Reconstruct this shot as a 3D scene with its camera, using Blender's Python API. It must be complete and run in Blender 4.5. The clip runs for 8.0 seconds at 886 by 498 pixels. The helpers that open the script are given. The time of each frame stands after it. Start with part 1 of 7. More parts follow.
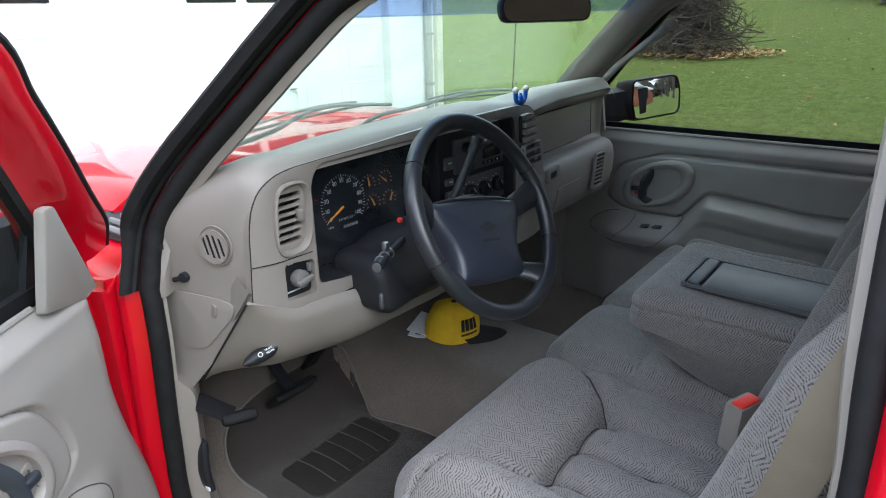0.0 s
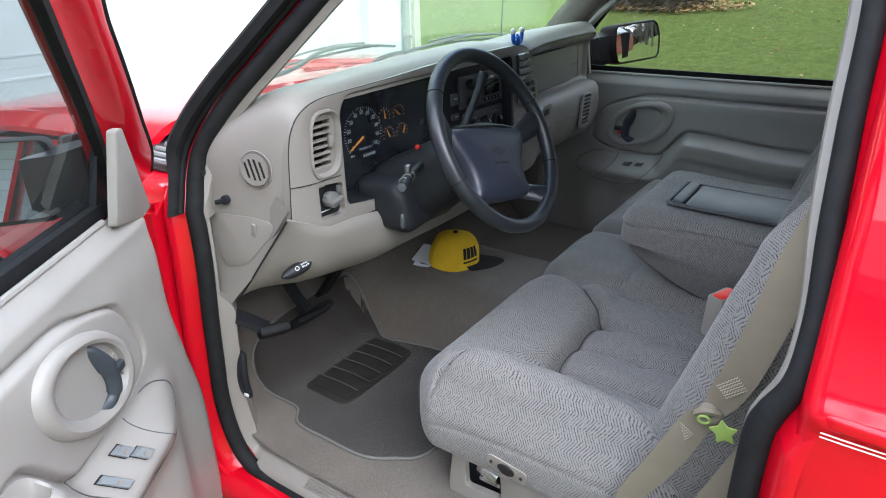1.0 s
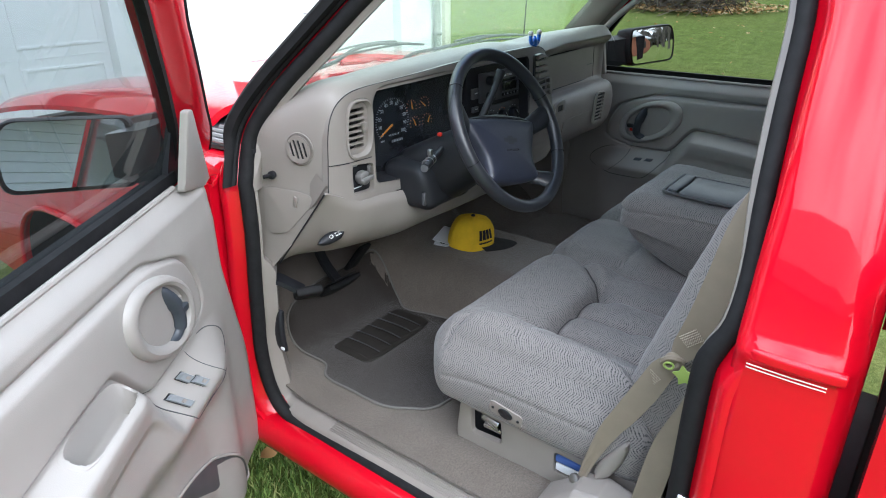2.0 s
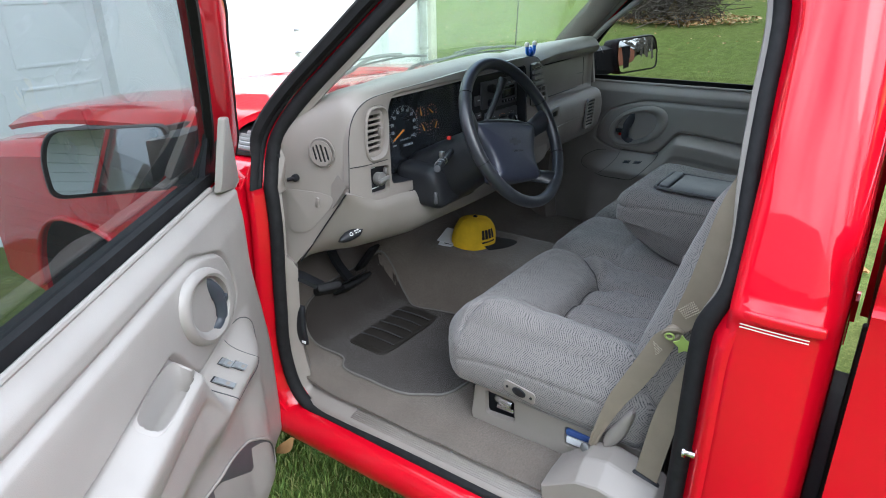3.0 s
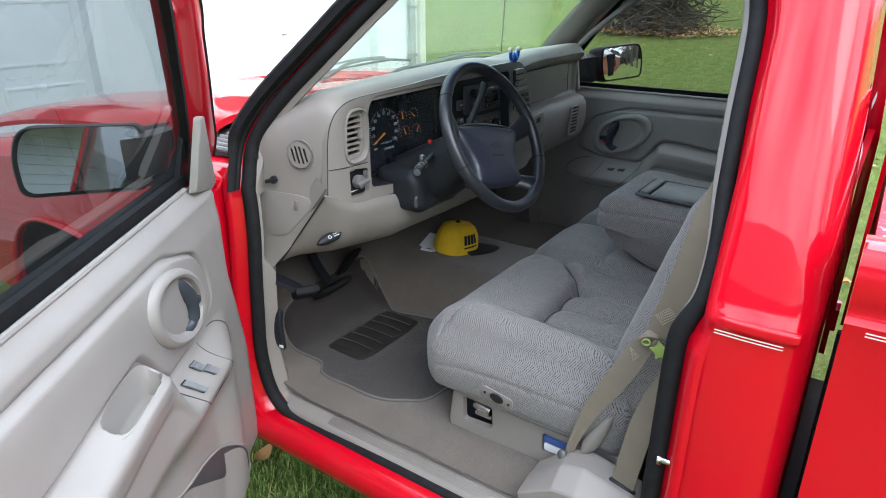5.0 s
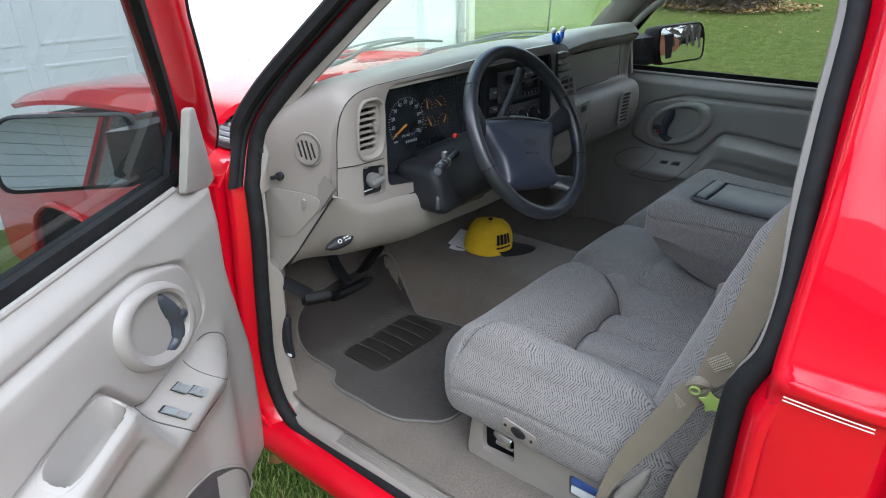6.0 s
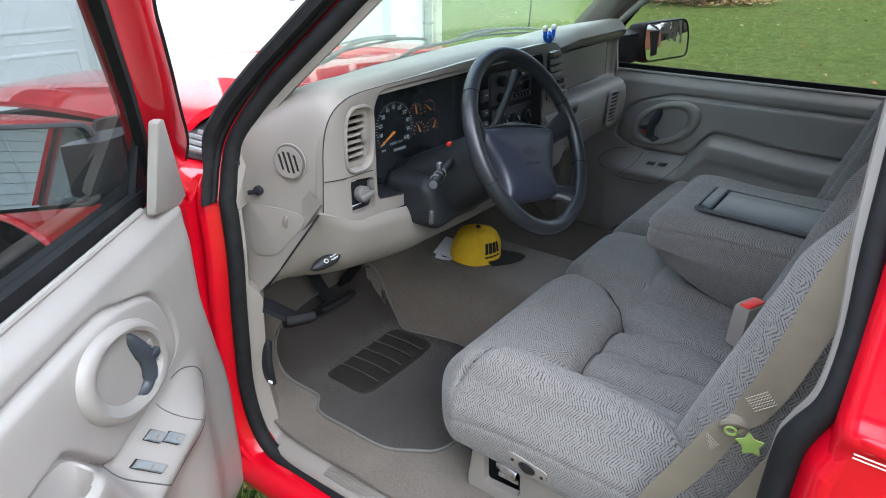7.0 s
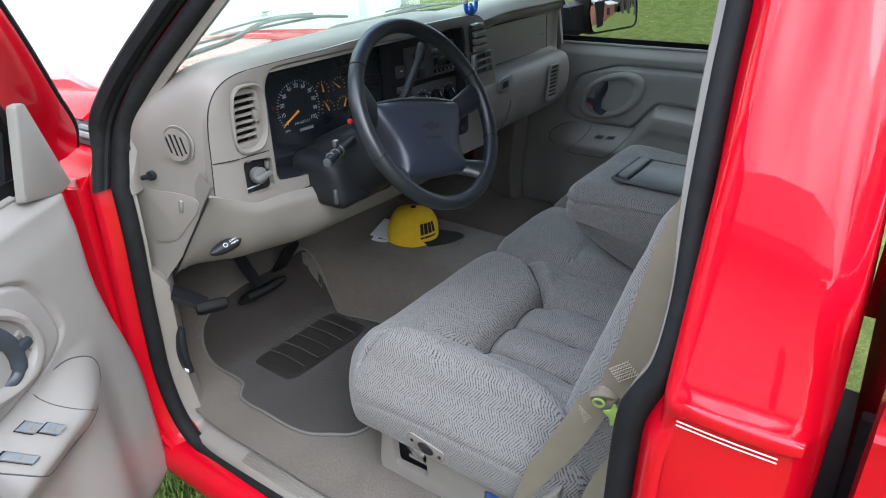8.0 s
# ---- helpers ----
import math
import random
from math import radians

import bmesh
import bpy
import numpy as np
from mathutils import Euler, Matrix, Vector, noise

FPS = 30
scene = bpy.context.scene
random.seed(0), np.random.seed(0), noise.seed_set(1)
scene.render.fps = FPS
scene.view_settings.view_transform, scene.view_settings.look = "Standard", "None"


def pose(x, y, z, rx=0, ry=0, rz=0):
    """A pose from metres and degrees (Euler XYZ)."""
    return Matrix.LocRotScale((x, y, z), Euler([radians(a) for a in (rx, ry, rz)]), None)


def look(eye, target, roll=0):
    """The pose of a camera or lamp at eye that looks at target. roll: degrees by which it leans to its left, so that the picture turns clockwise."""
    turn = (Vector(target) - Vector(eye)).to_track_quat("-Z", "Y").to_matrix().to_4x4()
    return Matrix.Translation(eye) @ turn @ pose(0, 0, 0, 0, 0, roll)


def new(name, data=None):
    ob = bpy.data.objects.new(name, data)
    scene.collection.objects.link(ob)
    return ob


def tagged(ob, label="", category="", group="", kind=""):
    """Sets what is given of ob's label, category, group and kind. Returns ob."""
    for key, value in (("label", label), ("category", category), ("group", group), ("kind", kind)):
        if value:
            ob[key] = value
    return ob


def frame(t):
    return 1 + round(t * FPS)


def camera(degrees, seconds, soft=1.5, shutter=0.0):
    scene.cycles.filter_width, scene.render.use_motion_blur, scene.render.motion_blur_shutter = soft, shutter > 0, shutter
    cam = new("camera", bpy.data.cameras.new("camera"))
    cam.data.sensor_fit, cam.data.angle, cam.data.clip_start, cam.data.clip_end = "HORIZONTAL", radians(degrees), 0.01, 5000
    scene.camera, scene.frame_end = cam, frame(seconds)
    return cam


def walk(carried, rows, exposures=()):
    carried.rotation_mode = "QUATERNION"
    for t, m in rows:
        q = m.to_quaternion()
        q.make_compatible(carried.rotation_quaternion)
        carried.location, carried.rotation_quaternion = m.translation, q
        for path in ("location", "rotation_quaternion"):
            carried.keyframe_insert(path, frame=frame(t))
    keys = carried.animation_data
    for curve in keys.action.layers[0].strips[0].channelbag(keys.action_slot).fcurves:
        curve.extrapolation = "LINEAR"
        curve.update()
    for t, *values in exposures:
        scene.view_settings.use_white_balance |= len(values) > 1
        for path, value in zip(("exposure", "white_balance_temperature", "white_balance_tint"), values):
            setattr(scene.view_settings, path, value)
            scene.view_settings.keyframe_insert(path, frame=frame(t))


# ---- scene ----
EXPOSURE = 1.02
cam = camera(69.1, 8.0, 1.0)
PATH = [
    (0, (-1.336, 0.008, 1.638), (0.150, 1.154, 0.947), -1.28),
    (0.5, (-1.465, 0.035, 1.626), (0.041, 1.093, 0.845), -2.82),
    (1, (-1.522, -0.016, 1.616), (-0.025, 1.036, 0.809), -1.37),
    (1.5, (-1.589, -0.118, 1.631), (-0.166, 1.024, 0.811), -1.26),
    (2, (-1.671, -0.146, 1.646), (-0.221, 0.964, 0.830), -0.35),
    (2.2, (-1.726, -0.147, 1.664), (-0.249, 0.941, 0.866), -0.82),
    (3.3, (-1.819, -0.179, 1.645), (-0.318, 0.893, 0.872), -1.02),
    (3.5, (-1.814, -0.184, 1.643), (-0.290, 0.841, 0.852), -0.96),
    (4, (-1.827, -0.175, 1.643), (-0.262, 0.783, 0.848), -0.11),
    (4.5, (-1.834, -0.167, 1.645), (-0.270, 0.788, 0.845), 0.39),
    (4.7, (-1.828, -0.183, 1.639), (-0.280, 0.818, 0.863), -0.11),
    (5.8, (-1.637, -0.145, 1.637), (-0.206, 1.011, 0.852), 0.24),
    (6, (-1.600, -0.116, 1.636), (-0.195, 1.045, 0.814), -0.24),
    (6.5, (-1.558, -0.021, 1.655), (-0.075, 1.075, 0.882), 0.14),
    (7, (-1.544, 0.016, 1.643), (-0.079, 1.082, 0.796), 0.42),
    (7.5, (-1.507, -0.035, 1.628), (-0.074, 1.047, 0.746), -0.43),
    (8, (-1.403, -0.145, 1.613), (0.037, 0.923, 0.728), -1.79),
]
walk(cam, [(t, look(eye, target, roll)) for t, eye, target, roll in PATH], [(t, EXPOSURE + s, 5780, 8) for t, s in ((0.0, 0.0), (0.5, 0.27), (1.1, 0.29), (1.6, 0.20), (2.1, 0.19), (3.6, 0.02), (4.5, 0.0), (6.0, 0.07), (6.5, 0.19), (7.5, 0.26), (8.0, 0.24))])

# ---- light ----
world = bpy.data.worlds.new("sky")
scene.world = world
world.use_nodes = True
wt = world.node_tree
wt.nodes.clear()
sky = wt.nodes.new("ShaderNodeTexSky")
sky.sky_type = "NISHITA"
sky.sun_disc = False
sky.sun_elevation, sky.sun_rotation = radians(42), radians(200)
sky.air_density, sky.dust_density, sky.ozone_density = 1.0, 4.0, 1.0
sky_mix = wt.nodes.new("ShaderNodeMix")
sky_mix.data_type = "RGBA"
sky_mix.inputs["Factor"].default_value = 0.85
cloud = wt.nodes.new("ShaderNodeTexNoise")
cloud.inputs["Scale"].default_value, cloud.inputs["Detail"].default_value, cloud.inputs["Roughness"].default_value = 2.6, 5.0, 0.55
cloud_tone = wt.nodes.new("ShaderNodeValToRGB")
cloud_tone.color_ramp.elements[0].position, cloud_tone.color_ramp.elements[0].color = 0.38, (7.4, 8.0, 9.2, 1)
cloud_tone.color_ramp.elements[1].position, cloud_tone.color_ramp.elements[1].color = 0.62, (20.5, 20.5, 20.8, 1)
wt.links.new(wt.nodes.new("ShaderNodeTexCoord").outputs["Generated"], cloud.inputs["Vector"])
wt.links.new(cloud.outputs["Fac"], cloud_tone.inputs["Fac"])
dome = wt.nodes.new("ShaderNodeSeparateXYZ")
wt.links.new(cloud.inputs["Vector"].links[0].from_socket, dome.inputs["Vector"])
height = wt.nodes.new("ShaderNodeMapRange")
height.inputs["To Min"].default_value, height.inputs["To Max"].default_value = 0.50, 1.30
wt.links.new(dome.outputs["Z"], height.inputs["Value"])
overcast = wt.nodes.new("ShaderNodeMix")
overcast.data_type, overcast.blend_type = "RGBA", "MULTIPLY"
overcast.inputs["Factor"].default_value = 1.0
wt.links.new(cloud_tone.outputs["Color"], [q for q in overcast.inputs if q.name == "A" and q.type == "RGBA"][0])
wt.links.new(height.outputs["Result"], [q for q in overcast.inputs if q.name == "B" and q.type == "RGBA"][0])
wt.links.new([q for q in overcast.outputs if q.type == "RGBA"][0], sky_mix.inputs["B"])
wt.links.new(sky.outputs["Color"], sky_mix.inputs["A"])
bg = wt.nodes.new("ShaderNodeBackground")
bg.inputs["Strength"].default_value = 0.15
wt.links.new(sky_mix.outputs["Result"], bg.inputs["Color"])
wo = wt.nodes.new("ShaderNodeOutputWorld")
wt.links.new(bg.outputs["Background"], wo.inputs["Surface"])

sun = new("sun", bpy.data.lights.new("sun", "SUN"))
sun.data.energy, sun.data.angle, sun.data.color = 0.75, radians(40), (1.0, 0.95, 0.88)
sun.matrix_basis = look((-3.4, -6.8, 7.2), (0, 0, 0))

# ---- materials ----
class Nodes:
    """A node material and short ways to wire it."""

    def __init__(self, name):
        self.mat = bpy.data.materials.new(name)
        self.mat.use_nodes = True
        self.tree = self.mat.node_tree
        self.bsdf = self.tree.nodes["Principled BSDF"]
        self.out = self.tree.nodes["Material Output"]
        self.coord = self.tree.nodes.new("ShaderNodeTexCoord").outputs["Object"]

    def node(self, kind, inputs=None, operation="", feature="", data_type="", blend_type=""):
        n = self.tree.nodes.new(kind)
        if operation:
            n.operation = operation
        if feature:
            n.feature = feature
        if data_type:
            n.data_type = data_type
        if blend_type:
            n.blend_type = blend_type
        for k, v in (inputs or {}).items():
            if isinstance(v, bpy.types.NodeSocket):
                self.tree.links.new(v, n.inputs[k])
            else:
                n.inputs[k].default_value = v
        return n

    def noise(self, scale, detail=4.0, rough=0.6, vector=None, dist=0.0):
        return self.node("ShaderNodeTexNoise", {"Vector": vector or self.coord, "Scale": scale, "Detail": detail, "Roughness": rough, "Distortion": dist}).outputs["Fac"]

    def voronoi(self, scale, feature="F1", vector=None):
        return self.node("ShaderNodeTexVoronoi", {"Vector": vector or self.coord, "Scale": scale}, feature=feature).outputs["Distance"]

    def math(self, op, a, b=0.0, c=0.0):
        return self.node("ShaderNodeMath", {0: a, 1: b, 2: c}, operation=op).outputs[0]

    def ramp(self, fac, stops):
        n = self.node("ShaderNodeValToRGB", {"Fac": fac})
        els = n.color_ramp.elements
        while len(els) < len(stops):
            els.new(0.5)
        for e, (p, col) in zip(els, stops):
            e.position = p
            e.color = (*col, 1) if len(col) == 3 else col
        return n.outputs["Color"]

    def mix(self, fac, a, b, blend="MIX"):
        n = self.node("ShaderNodeMix", {"Factor": fac}, data_type="RGBA", blend_type=blend)
        for k, v in (("A", a), ("B", b)):
            sock = [s for s in n.inputs if s.name == k and s.type == "RGBA"][0]
            if isinstance(v, bpy.types.NodeSocket):
                self.tree.links.new(v, sock)
            else:
                sock.default_value = (*v, 1) if len(v) == 3 else v
        return [s for s in n.outputs if s.type == "RGBA"][0]

    def set(self, **vals):
        for k, v in vals.items():
            sock = self.bsdf.inputs[k.replace("_", " ")]
            if isinstance(v, bpy.types.NodeSocket):
                self.tree.links.new(v, sock)
            else:
                sock.default_value = (*v, 1) if isinstance(v, tuple) and len(v) == 3 else v
        return self

    def bump(self, height, strength=0.3, distance=0.002):
        n = self.node("ShaderNodeBump", {"Height": height, "Strength": strength, "Distance": distance})
        self.tree.links.new(n.outputs["Normal"], self.bsdf.inputs["Normal"])
        return self

    def split(self, vector=None):
        n = self.node("ShaderNodeSeparateXYZ", {"Vector": vector or self.coord})
        return n.outputs["X"], n.outputs["Y"], n.outputs["Z"]


def mul(col, k):
    return tuple(c * k for c in col)


def plastic(name, col, rough=0.5, grain=500.0, depth=0.25, vary=0.08, spec=0.5):
    """Moulded plastic with a fine leather grain and faint dirt."""
    n = Nodes(name)
    big = n.noise(5.0, 3)
    fine = n.voronoi(grain)
    c = n.ramp(big, [(0.3, mul(col, 1 - vary)), (0.7, mul(col, 1 + vary * 0.6))])
    r = n.node("ShaderNodeMapRange", {0: n.noise(14.0, 3), 3: rough - 0.08, 4: rough + 0.1}).outputs[0]
    n.set(Base_Color=c, Roughness=r, Specular_IOR_Level=spec).bump(fine, depth, 0.0006)
    return n.mat


def fabric_seat(name, col, dark):
    """Woven seat cloth: short dark dashes in bands that turn back and forth, a herringbone."""
    n = Nodes(name)
    x, y, z = n.split()
    warp = n.math("MULTIPLY", n.math("SUBTRACT", n.noise(34.0, 4), 0.5), 0.010)
    nx = n.split(n.node("ShaderNodeNewGeometry").outputs["Normal"])[0]
    side = n.math("GREATER_THAN", n.math("ABSOLUTE", nx), 0.66)
    top = n.math("SUBTRACT", 1.0, side)
    v = n.math("ADD", n.math("ADD", n.math("MULTIPLY", x, top), n.math("MULTIPLY", z, side)), warp)
    zig = n.math("PINGPONG", v, 0.019)
    u = n.math("ADD", n.math("SUBTRACT", y, n.math("MULTIPLY", z, top)), n.math("MULTIPLY", zig, 0.75))
    tick = n.math("SINE", n.math("MULTIPLY", u, 2 * math.pi / 0.0056))
    brk = n.math("SINE", n.math("MULTIPLY", v, 2 * math.pi / 0.0038))
    gate = n.math("MULTIPLY_ADD", brk, 0.45, 0.62)
    dash = n.node("ShaderNodeMapRange", {0: n.math("MULTIPLY", tick, gate), 1: 0.02, 2: 0.40}).outputs[0]
    speck = n.noise(520.0, 2)
    m = n.math("MULTIPLY", dash, n.node("ShaderNodeMapRange", {0: n.noise(150.0, 2), 1: 0.34, 2: 0.56, 3: 0.12, 4: 1.0}).outputs[0])
    c = n.mix(0.4, col, n.ramp(speck, [(0.3, mul(col, 0.62)), (0.7, mul(col, 1.3))]))
    c = n.mix(n.math("MULTIPLY", m, 0.92), c, dark)
    wear = n.noise(4.0, 3)
    c = n.mix(n.math("MULTIPLY_ADD", wear, 0.5, -0.12), c, mul(col, 0.66))
    n.set(Base_Color=c, Roughness=0.92, Specular_IOR_Level=0.15, Sheen_Weight=0.2, Sheen_Roughness=0.5)
    h = n.math("ADD", n.math("MULTIPLY", m, -0.8), n.math("MULTIPLY", speck, 0.5))
    n.bump(h, 0.4, 0.0012)
    return n.mat


def carpet(name, col, scale=260.0, vary=0.35):
    n = Nodes(name)
    pile = n.noise(scale, 5, 0.75)
    blot = n.noise(7.0, 4)
    c = n.ramp(pile, [(0.25, mul(col, 0.55)), (0.5, col), (0.75, mul(col, 1.45))])
    c = n.mix(n.math("MULTIPLY_ADD", blot, 0.9, -0.2), c, mul(col, 1 - vary))
    n.set(Base_Color=c, Roughness=1.0, Specular_IOR_Level=0.1, Sheen_Weight=0.2).bump(pile, 0.7, 0.004)
    return n.mat


def simple(name, col, rough=0.5, metal=0.0, vary=0.1, scale=20.0, bump=0.0, bscale=150.0, **more):
    n = Nodes(name)
    c = n.ramp(n.noise(scale, 4), [(0.3, mul(col, 1 - vary)), (0.7, mul(col, 1 + vary))])
    r = n.node("ShaderNodeMapRange", {0: n.noise(scale * 2.3, 3), 3: max(rough - 0.07, 0.02), 4: rough + 0.08}).outputs[0]
    n.set(Base_Color=c, Roughness=r, Metallic=metal, **more)
    if bump:
        n.bump(n.noise(bscale, 3), bump, 0.001)
    return n.mat


def glass_sheet(name, tint, gloss=0.02, rough=0.0, haze=0.0):
    """A pane: sees through, tinted, with the gloss of glass."""
    n = Nodes(name)
    t = n.tree
    tr = n.node("ShaderNodeBsdfTransparent", {"Color": (*tint, 1)})
    gl = n.node("ShaderNodeBsdfGlossy", {"Roughness": rough, "Color": (1, 1, 1, 1)})
    face = n.node("ShaderNodeLayerWeight", {"Blend": 0.5}).outputs["Facing"]
    fr = n.math("MULTIPLY_ADD", n.math("POWER", face, 5.0), 0.92, 0.04)
    m = n.node("ShaderNodeMixShader", {0: fr})
    t.links.new(tr.outputs[0], m.inputs[1])
    t.links.new(gl.outputs[0], m.inputs[2])
    last = m.outputs[0]
    # mottled pale film: light veiling the glass is put in as a diffuse layer
    if haze:
        df = n.node("ShaderNodeBsdfDiffuse", {"Color": (0.8, 0.82, 0.8, 1)})
        g = n.math("MULTIPLY", n.noise(9.0, 5), haze)
        m2 = n.node("ShaderNodeMixShader", {0: g})
        t.links.new(last, m2.inputs[1])
        t.links.new(df.outputs[0], m2.inputs[2])
        last = m2.outputs[0]
    t.links.new(last, n.out.inputs["Surface"])
    return n.mat


def car_paint(name, col):
    n = Nodes(name)
    c = n.ramp(n.noise(3.0, 3), [(0.3, mul(col, 0.94)), (0.7, col)])
    dust = n.noise(60.0, 5)
    r = n.node("ShaderNodeMapRange", {0: dust, 3: 0.22, 4: 0.42}).outputs[0]
    n.set(Base_Color=c, Roughness=r, Specular_IOR_Level=0.04, Coat_Weight=1.0, Coat_Roughness=0.02, Coat_IOR=1.5)
    n.bump(n.noise(90.0, 2), 0.03, 0.0008)
    return n.mat


def flaked_paint(name, col, pale):
    """Dull paint with small pale flakes worn through it."""
    n = Nodes(name)
    c = n.ramp(n.noise(14.0, 3), [(0.3, mul(col, 0.85)), (0.7, mul(col, 1.1))])
    spots = n.ramp(n.noise(95.0, 4, 0.65), [(0.56, (0, 0, 0)), (0.62, (1, 1, 1))])
    c = n.mix(n.math("MULTIPLY", spots, 0.8), c, pale)
    n.set(Base_Color=c, Roughness=0.5, Specular_IOR_Level=0.35).bump(n.noise(95.0, 4, 0.65), 0.3, 0.001)
    return n.mat


RED = car_paint("red_paint", (0.55, 0.0010, 0.0125))
BEDRED = simple("dull_red_paint", (0.42, 0.006, 0.022), 0.55, vary=0.2, scale=12.0)
FADED = flaked_paint("faded_red_paint", (0.50, 0.030, 0.060), (0.62, 0.42, 0.42))
TRIM = plastic("grey_trim", (0.232, 0.208, 0.188), 0.46, 700.0, 0.22)
DOORTRIM = plastic("grey_door_vinyl", (0.300, 0.281, 0.260), 0.42, 650.0, 0.22)
SLATE = plastic("slate_plastic", (0.036, 0.043, 0.054), 0.38, 600.0, 0.1)
BLACK = plastic("black_plastic", (0.016, 0.017, 0.020), 0.44, 600.0, 0.15, 0.08, 0.28)
GLOSSBLACK = simple("gloss_black_plastic", (0.016, 0.018, 0.022), 0.22, vary=0.2)
KNOBGREY = plastic("knob_grey_plastic", (0.15, 0.145, 0.14), 0.35, 600.0, 0.05)
SWITCHGREY = plastic("switch_grey_plastic", (0.20, 0.215, 0.225), 0.28, 600.0, 0.05)
DARKGREY = plastic("dark_grey_plastic", (0.07, 0.072, 0.078), 0.5, 500.0, 0.15)
RUBBER = simple("black_rubber", (0.013, 0.013, 0.014), 0.68, vary=0.25, scale=40.0, bump=0.2, bscale=300.0, Specular_IOR_Level=0.16)
LEATHER = plastic("black_leather", (0.017, 0.019, 0.024), 0.33, 420.0, 0.10, 0.15, 0.55)
AIRBAG = plastic("navy_black_vinyl", (0.024, 0.028, 0.046), 0.38, 520.0, 0.3, 0.12, 0.6)
CLOTH = fabric_seat("seat_cloth", (0.228, 0.211, 0.201), (0.014, 0.018, 0.022))
CARPET = carpet("grey_carpet", (0.152, 0.129, 0.109), 260.0, 0.5)
MAT = carpet("floor_mat_pile", (0.040, 0.0335, 0.029), 330.0, 0.30)
SEAM = simple("dark_seam_thread", (0.045, 0.043, 0.045), 0.95, vary=0.2)
HEEL = simple("heel_pad_rubber", (0.027, 0.024, 0.021), 0.48, vary=0.2, bump=0.3, bscale=400.0)
PIPING = simple("mat_binding", (0.135, 0.126, 0.116), 0.8, vary=0.15, scale=200.0)
BELT = simple("tan_webbing", (0.200, 0.166, 0.124), 0.7, vary=0.06, scale=25.0, bump=0.4, bscale=900.0)
THREAD = simple("cream_thread", (0.38, 0.335, 0.26), 0.8)
LIME = simple("lime_plastic", (0.27, 0.36, 0.09), 0.35)
CHROME = simple("bright_metal", (0.75, 0.75, 0.76), 0.18, 1.0, vary=0.06)
STEEL = simple("dull_steel", (0.35, 0.35, 0.36), 0.38, 1.0, vary=0.15, scale=60.0)
YELLOW = simple("yellow_twill", (0.72, 0.46, 0.012), 0.85, vary=0.08, scale=30.0, bump=0.3, bscale=800.0)
CAPBLACK = simple("black_twill", (0.012, 0.012, 0.013), 0.85, vary=0.2, bump=0.3, bscale=800.0)
PAPER = simple("paper", (0.75, 0.76, 0.78), 0.7, vary=0.05)
BLUEPRINT = simple("blue_print", (0.05, 0.10, 0.30), 0.4)
BLUE = simple("blue_enamel", (0.015, 0.12, 0.55), 0.3)
PEARL = simple("pale_bead", (0.75, 0.66, 0.62), 0.35)
REDPLASTIC = simple("red_button_plastic", (0.70, 0.03, 0.02), 0.35)
ORANGE = simple("orange_needle", (0.95, 0.33, 0.02), 0.5, vary=0.03)
DIALWHITE = simple("dial_marks", (0.52, 0.54, 0.55), 0.6, vary=0.03)
DIALRED = simple("dial_orange_marks", (0.70, 0.24, 0.13), 0.6, vary=0.03)
WHITE = simple("white_house_paint", (0.80, 0.81, 0.82), 0.5, vary=0.03, scale=3.0)
PINSTRIPE = simple("pale_pinstripe", (0.66, 0.60, 0.57), 0.35)
TYRE = simple("tyre_rubber", (0.02, 0.02, 0.02), 0.8, vary=0.25)
GLASS = glass_sheet("rear_glass", (0.22, 0.24, 0.24))
SIDEGLASS = glass_sheet("tinted_side_glass", (0.37, 0.395, 0.375))
WINDSCREEN = glass_sheet("windscreen_glass", (0.88, 0.96, 0.90), haze=0.13)
DOORGLASS = glass_sheet("door_glass", (0.30, 0.335, 0.345), haze=0.035)
BAND = glass_sheet("blue_shade_band", (0.50, 0.60, 0.76))
MIRROR = simple("mirror_silver", (0.9, 0.9, 0.92), 0.02, 1.0, vary=0.01)
MIRROR.node_tree.nodes["Principled BSDF"].inputs["Roughness"].default_value = 0.01
for link in list(MIRROR.node_tree.links):
    if link.to_socket.name == "Roughness":
        MIRROR.node_tree.links.remove(link)

# ---- mesh tools ----
def V(*a):
    return Vector(a)


def spline(pts, n=8, closed=False):
    """A smooth line through the points."""
    p = [Vector(q) for q in pts]
    out, m = [], len(p)
    for i in range(m if closed else m - 1):
        a = p[(i - 1) % m] if closed or i else p[0]
        b, c = p[i], p[(i + 1) % m]
        d = p[(i + 2) % m] if closed or i + 2 < m else p[-1]
        for k in range(n):
            t = k / n
            out.append(0.5 * (2 * b + (c - a) * t + (2 * a - 5 * b + 4 * c - d) * t * t + (3 * b - a - 3 * c + d) * t ** 3))
    if not closed:
        out.append(p[-1].copy())
    return out


def rounded(pts, r, n=4):
    """A polygon with its corners rounded; r is one radius or one for each corner."""
    p, out = [Vector(q) for q in pts], []
    for i, b in enumerate(p):
        a, c = p[i - 1], p[(i + 1) % len(p)]
        k = r[i] if isinstance(r, (list, tuple)) else r
        da, dc = (a - b), (c - b)
        k = min(k, da.length * 0.49, dc.length * 0.49)
        if k < 1e-5:
            out.append(b)
            continue
        s, e = b + da.normalized() * k, b + dc.normalized() * k
        for j in range(n + 1):
            t = j / n
            out.append((1 - t) ** 2 * s + 2 * t * (1 - t) * b + t * t * e)
    return out


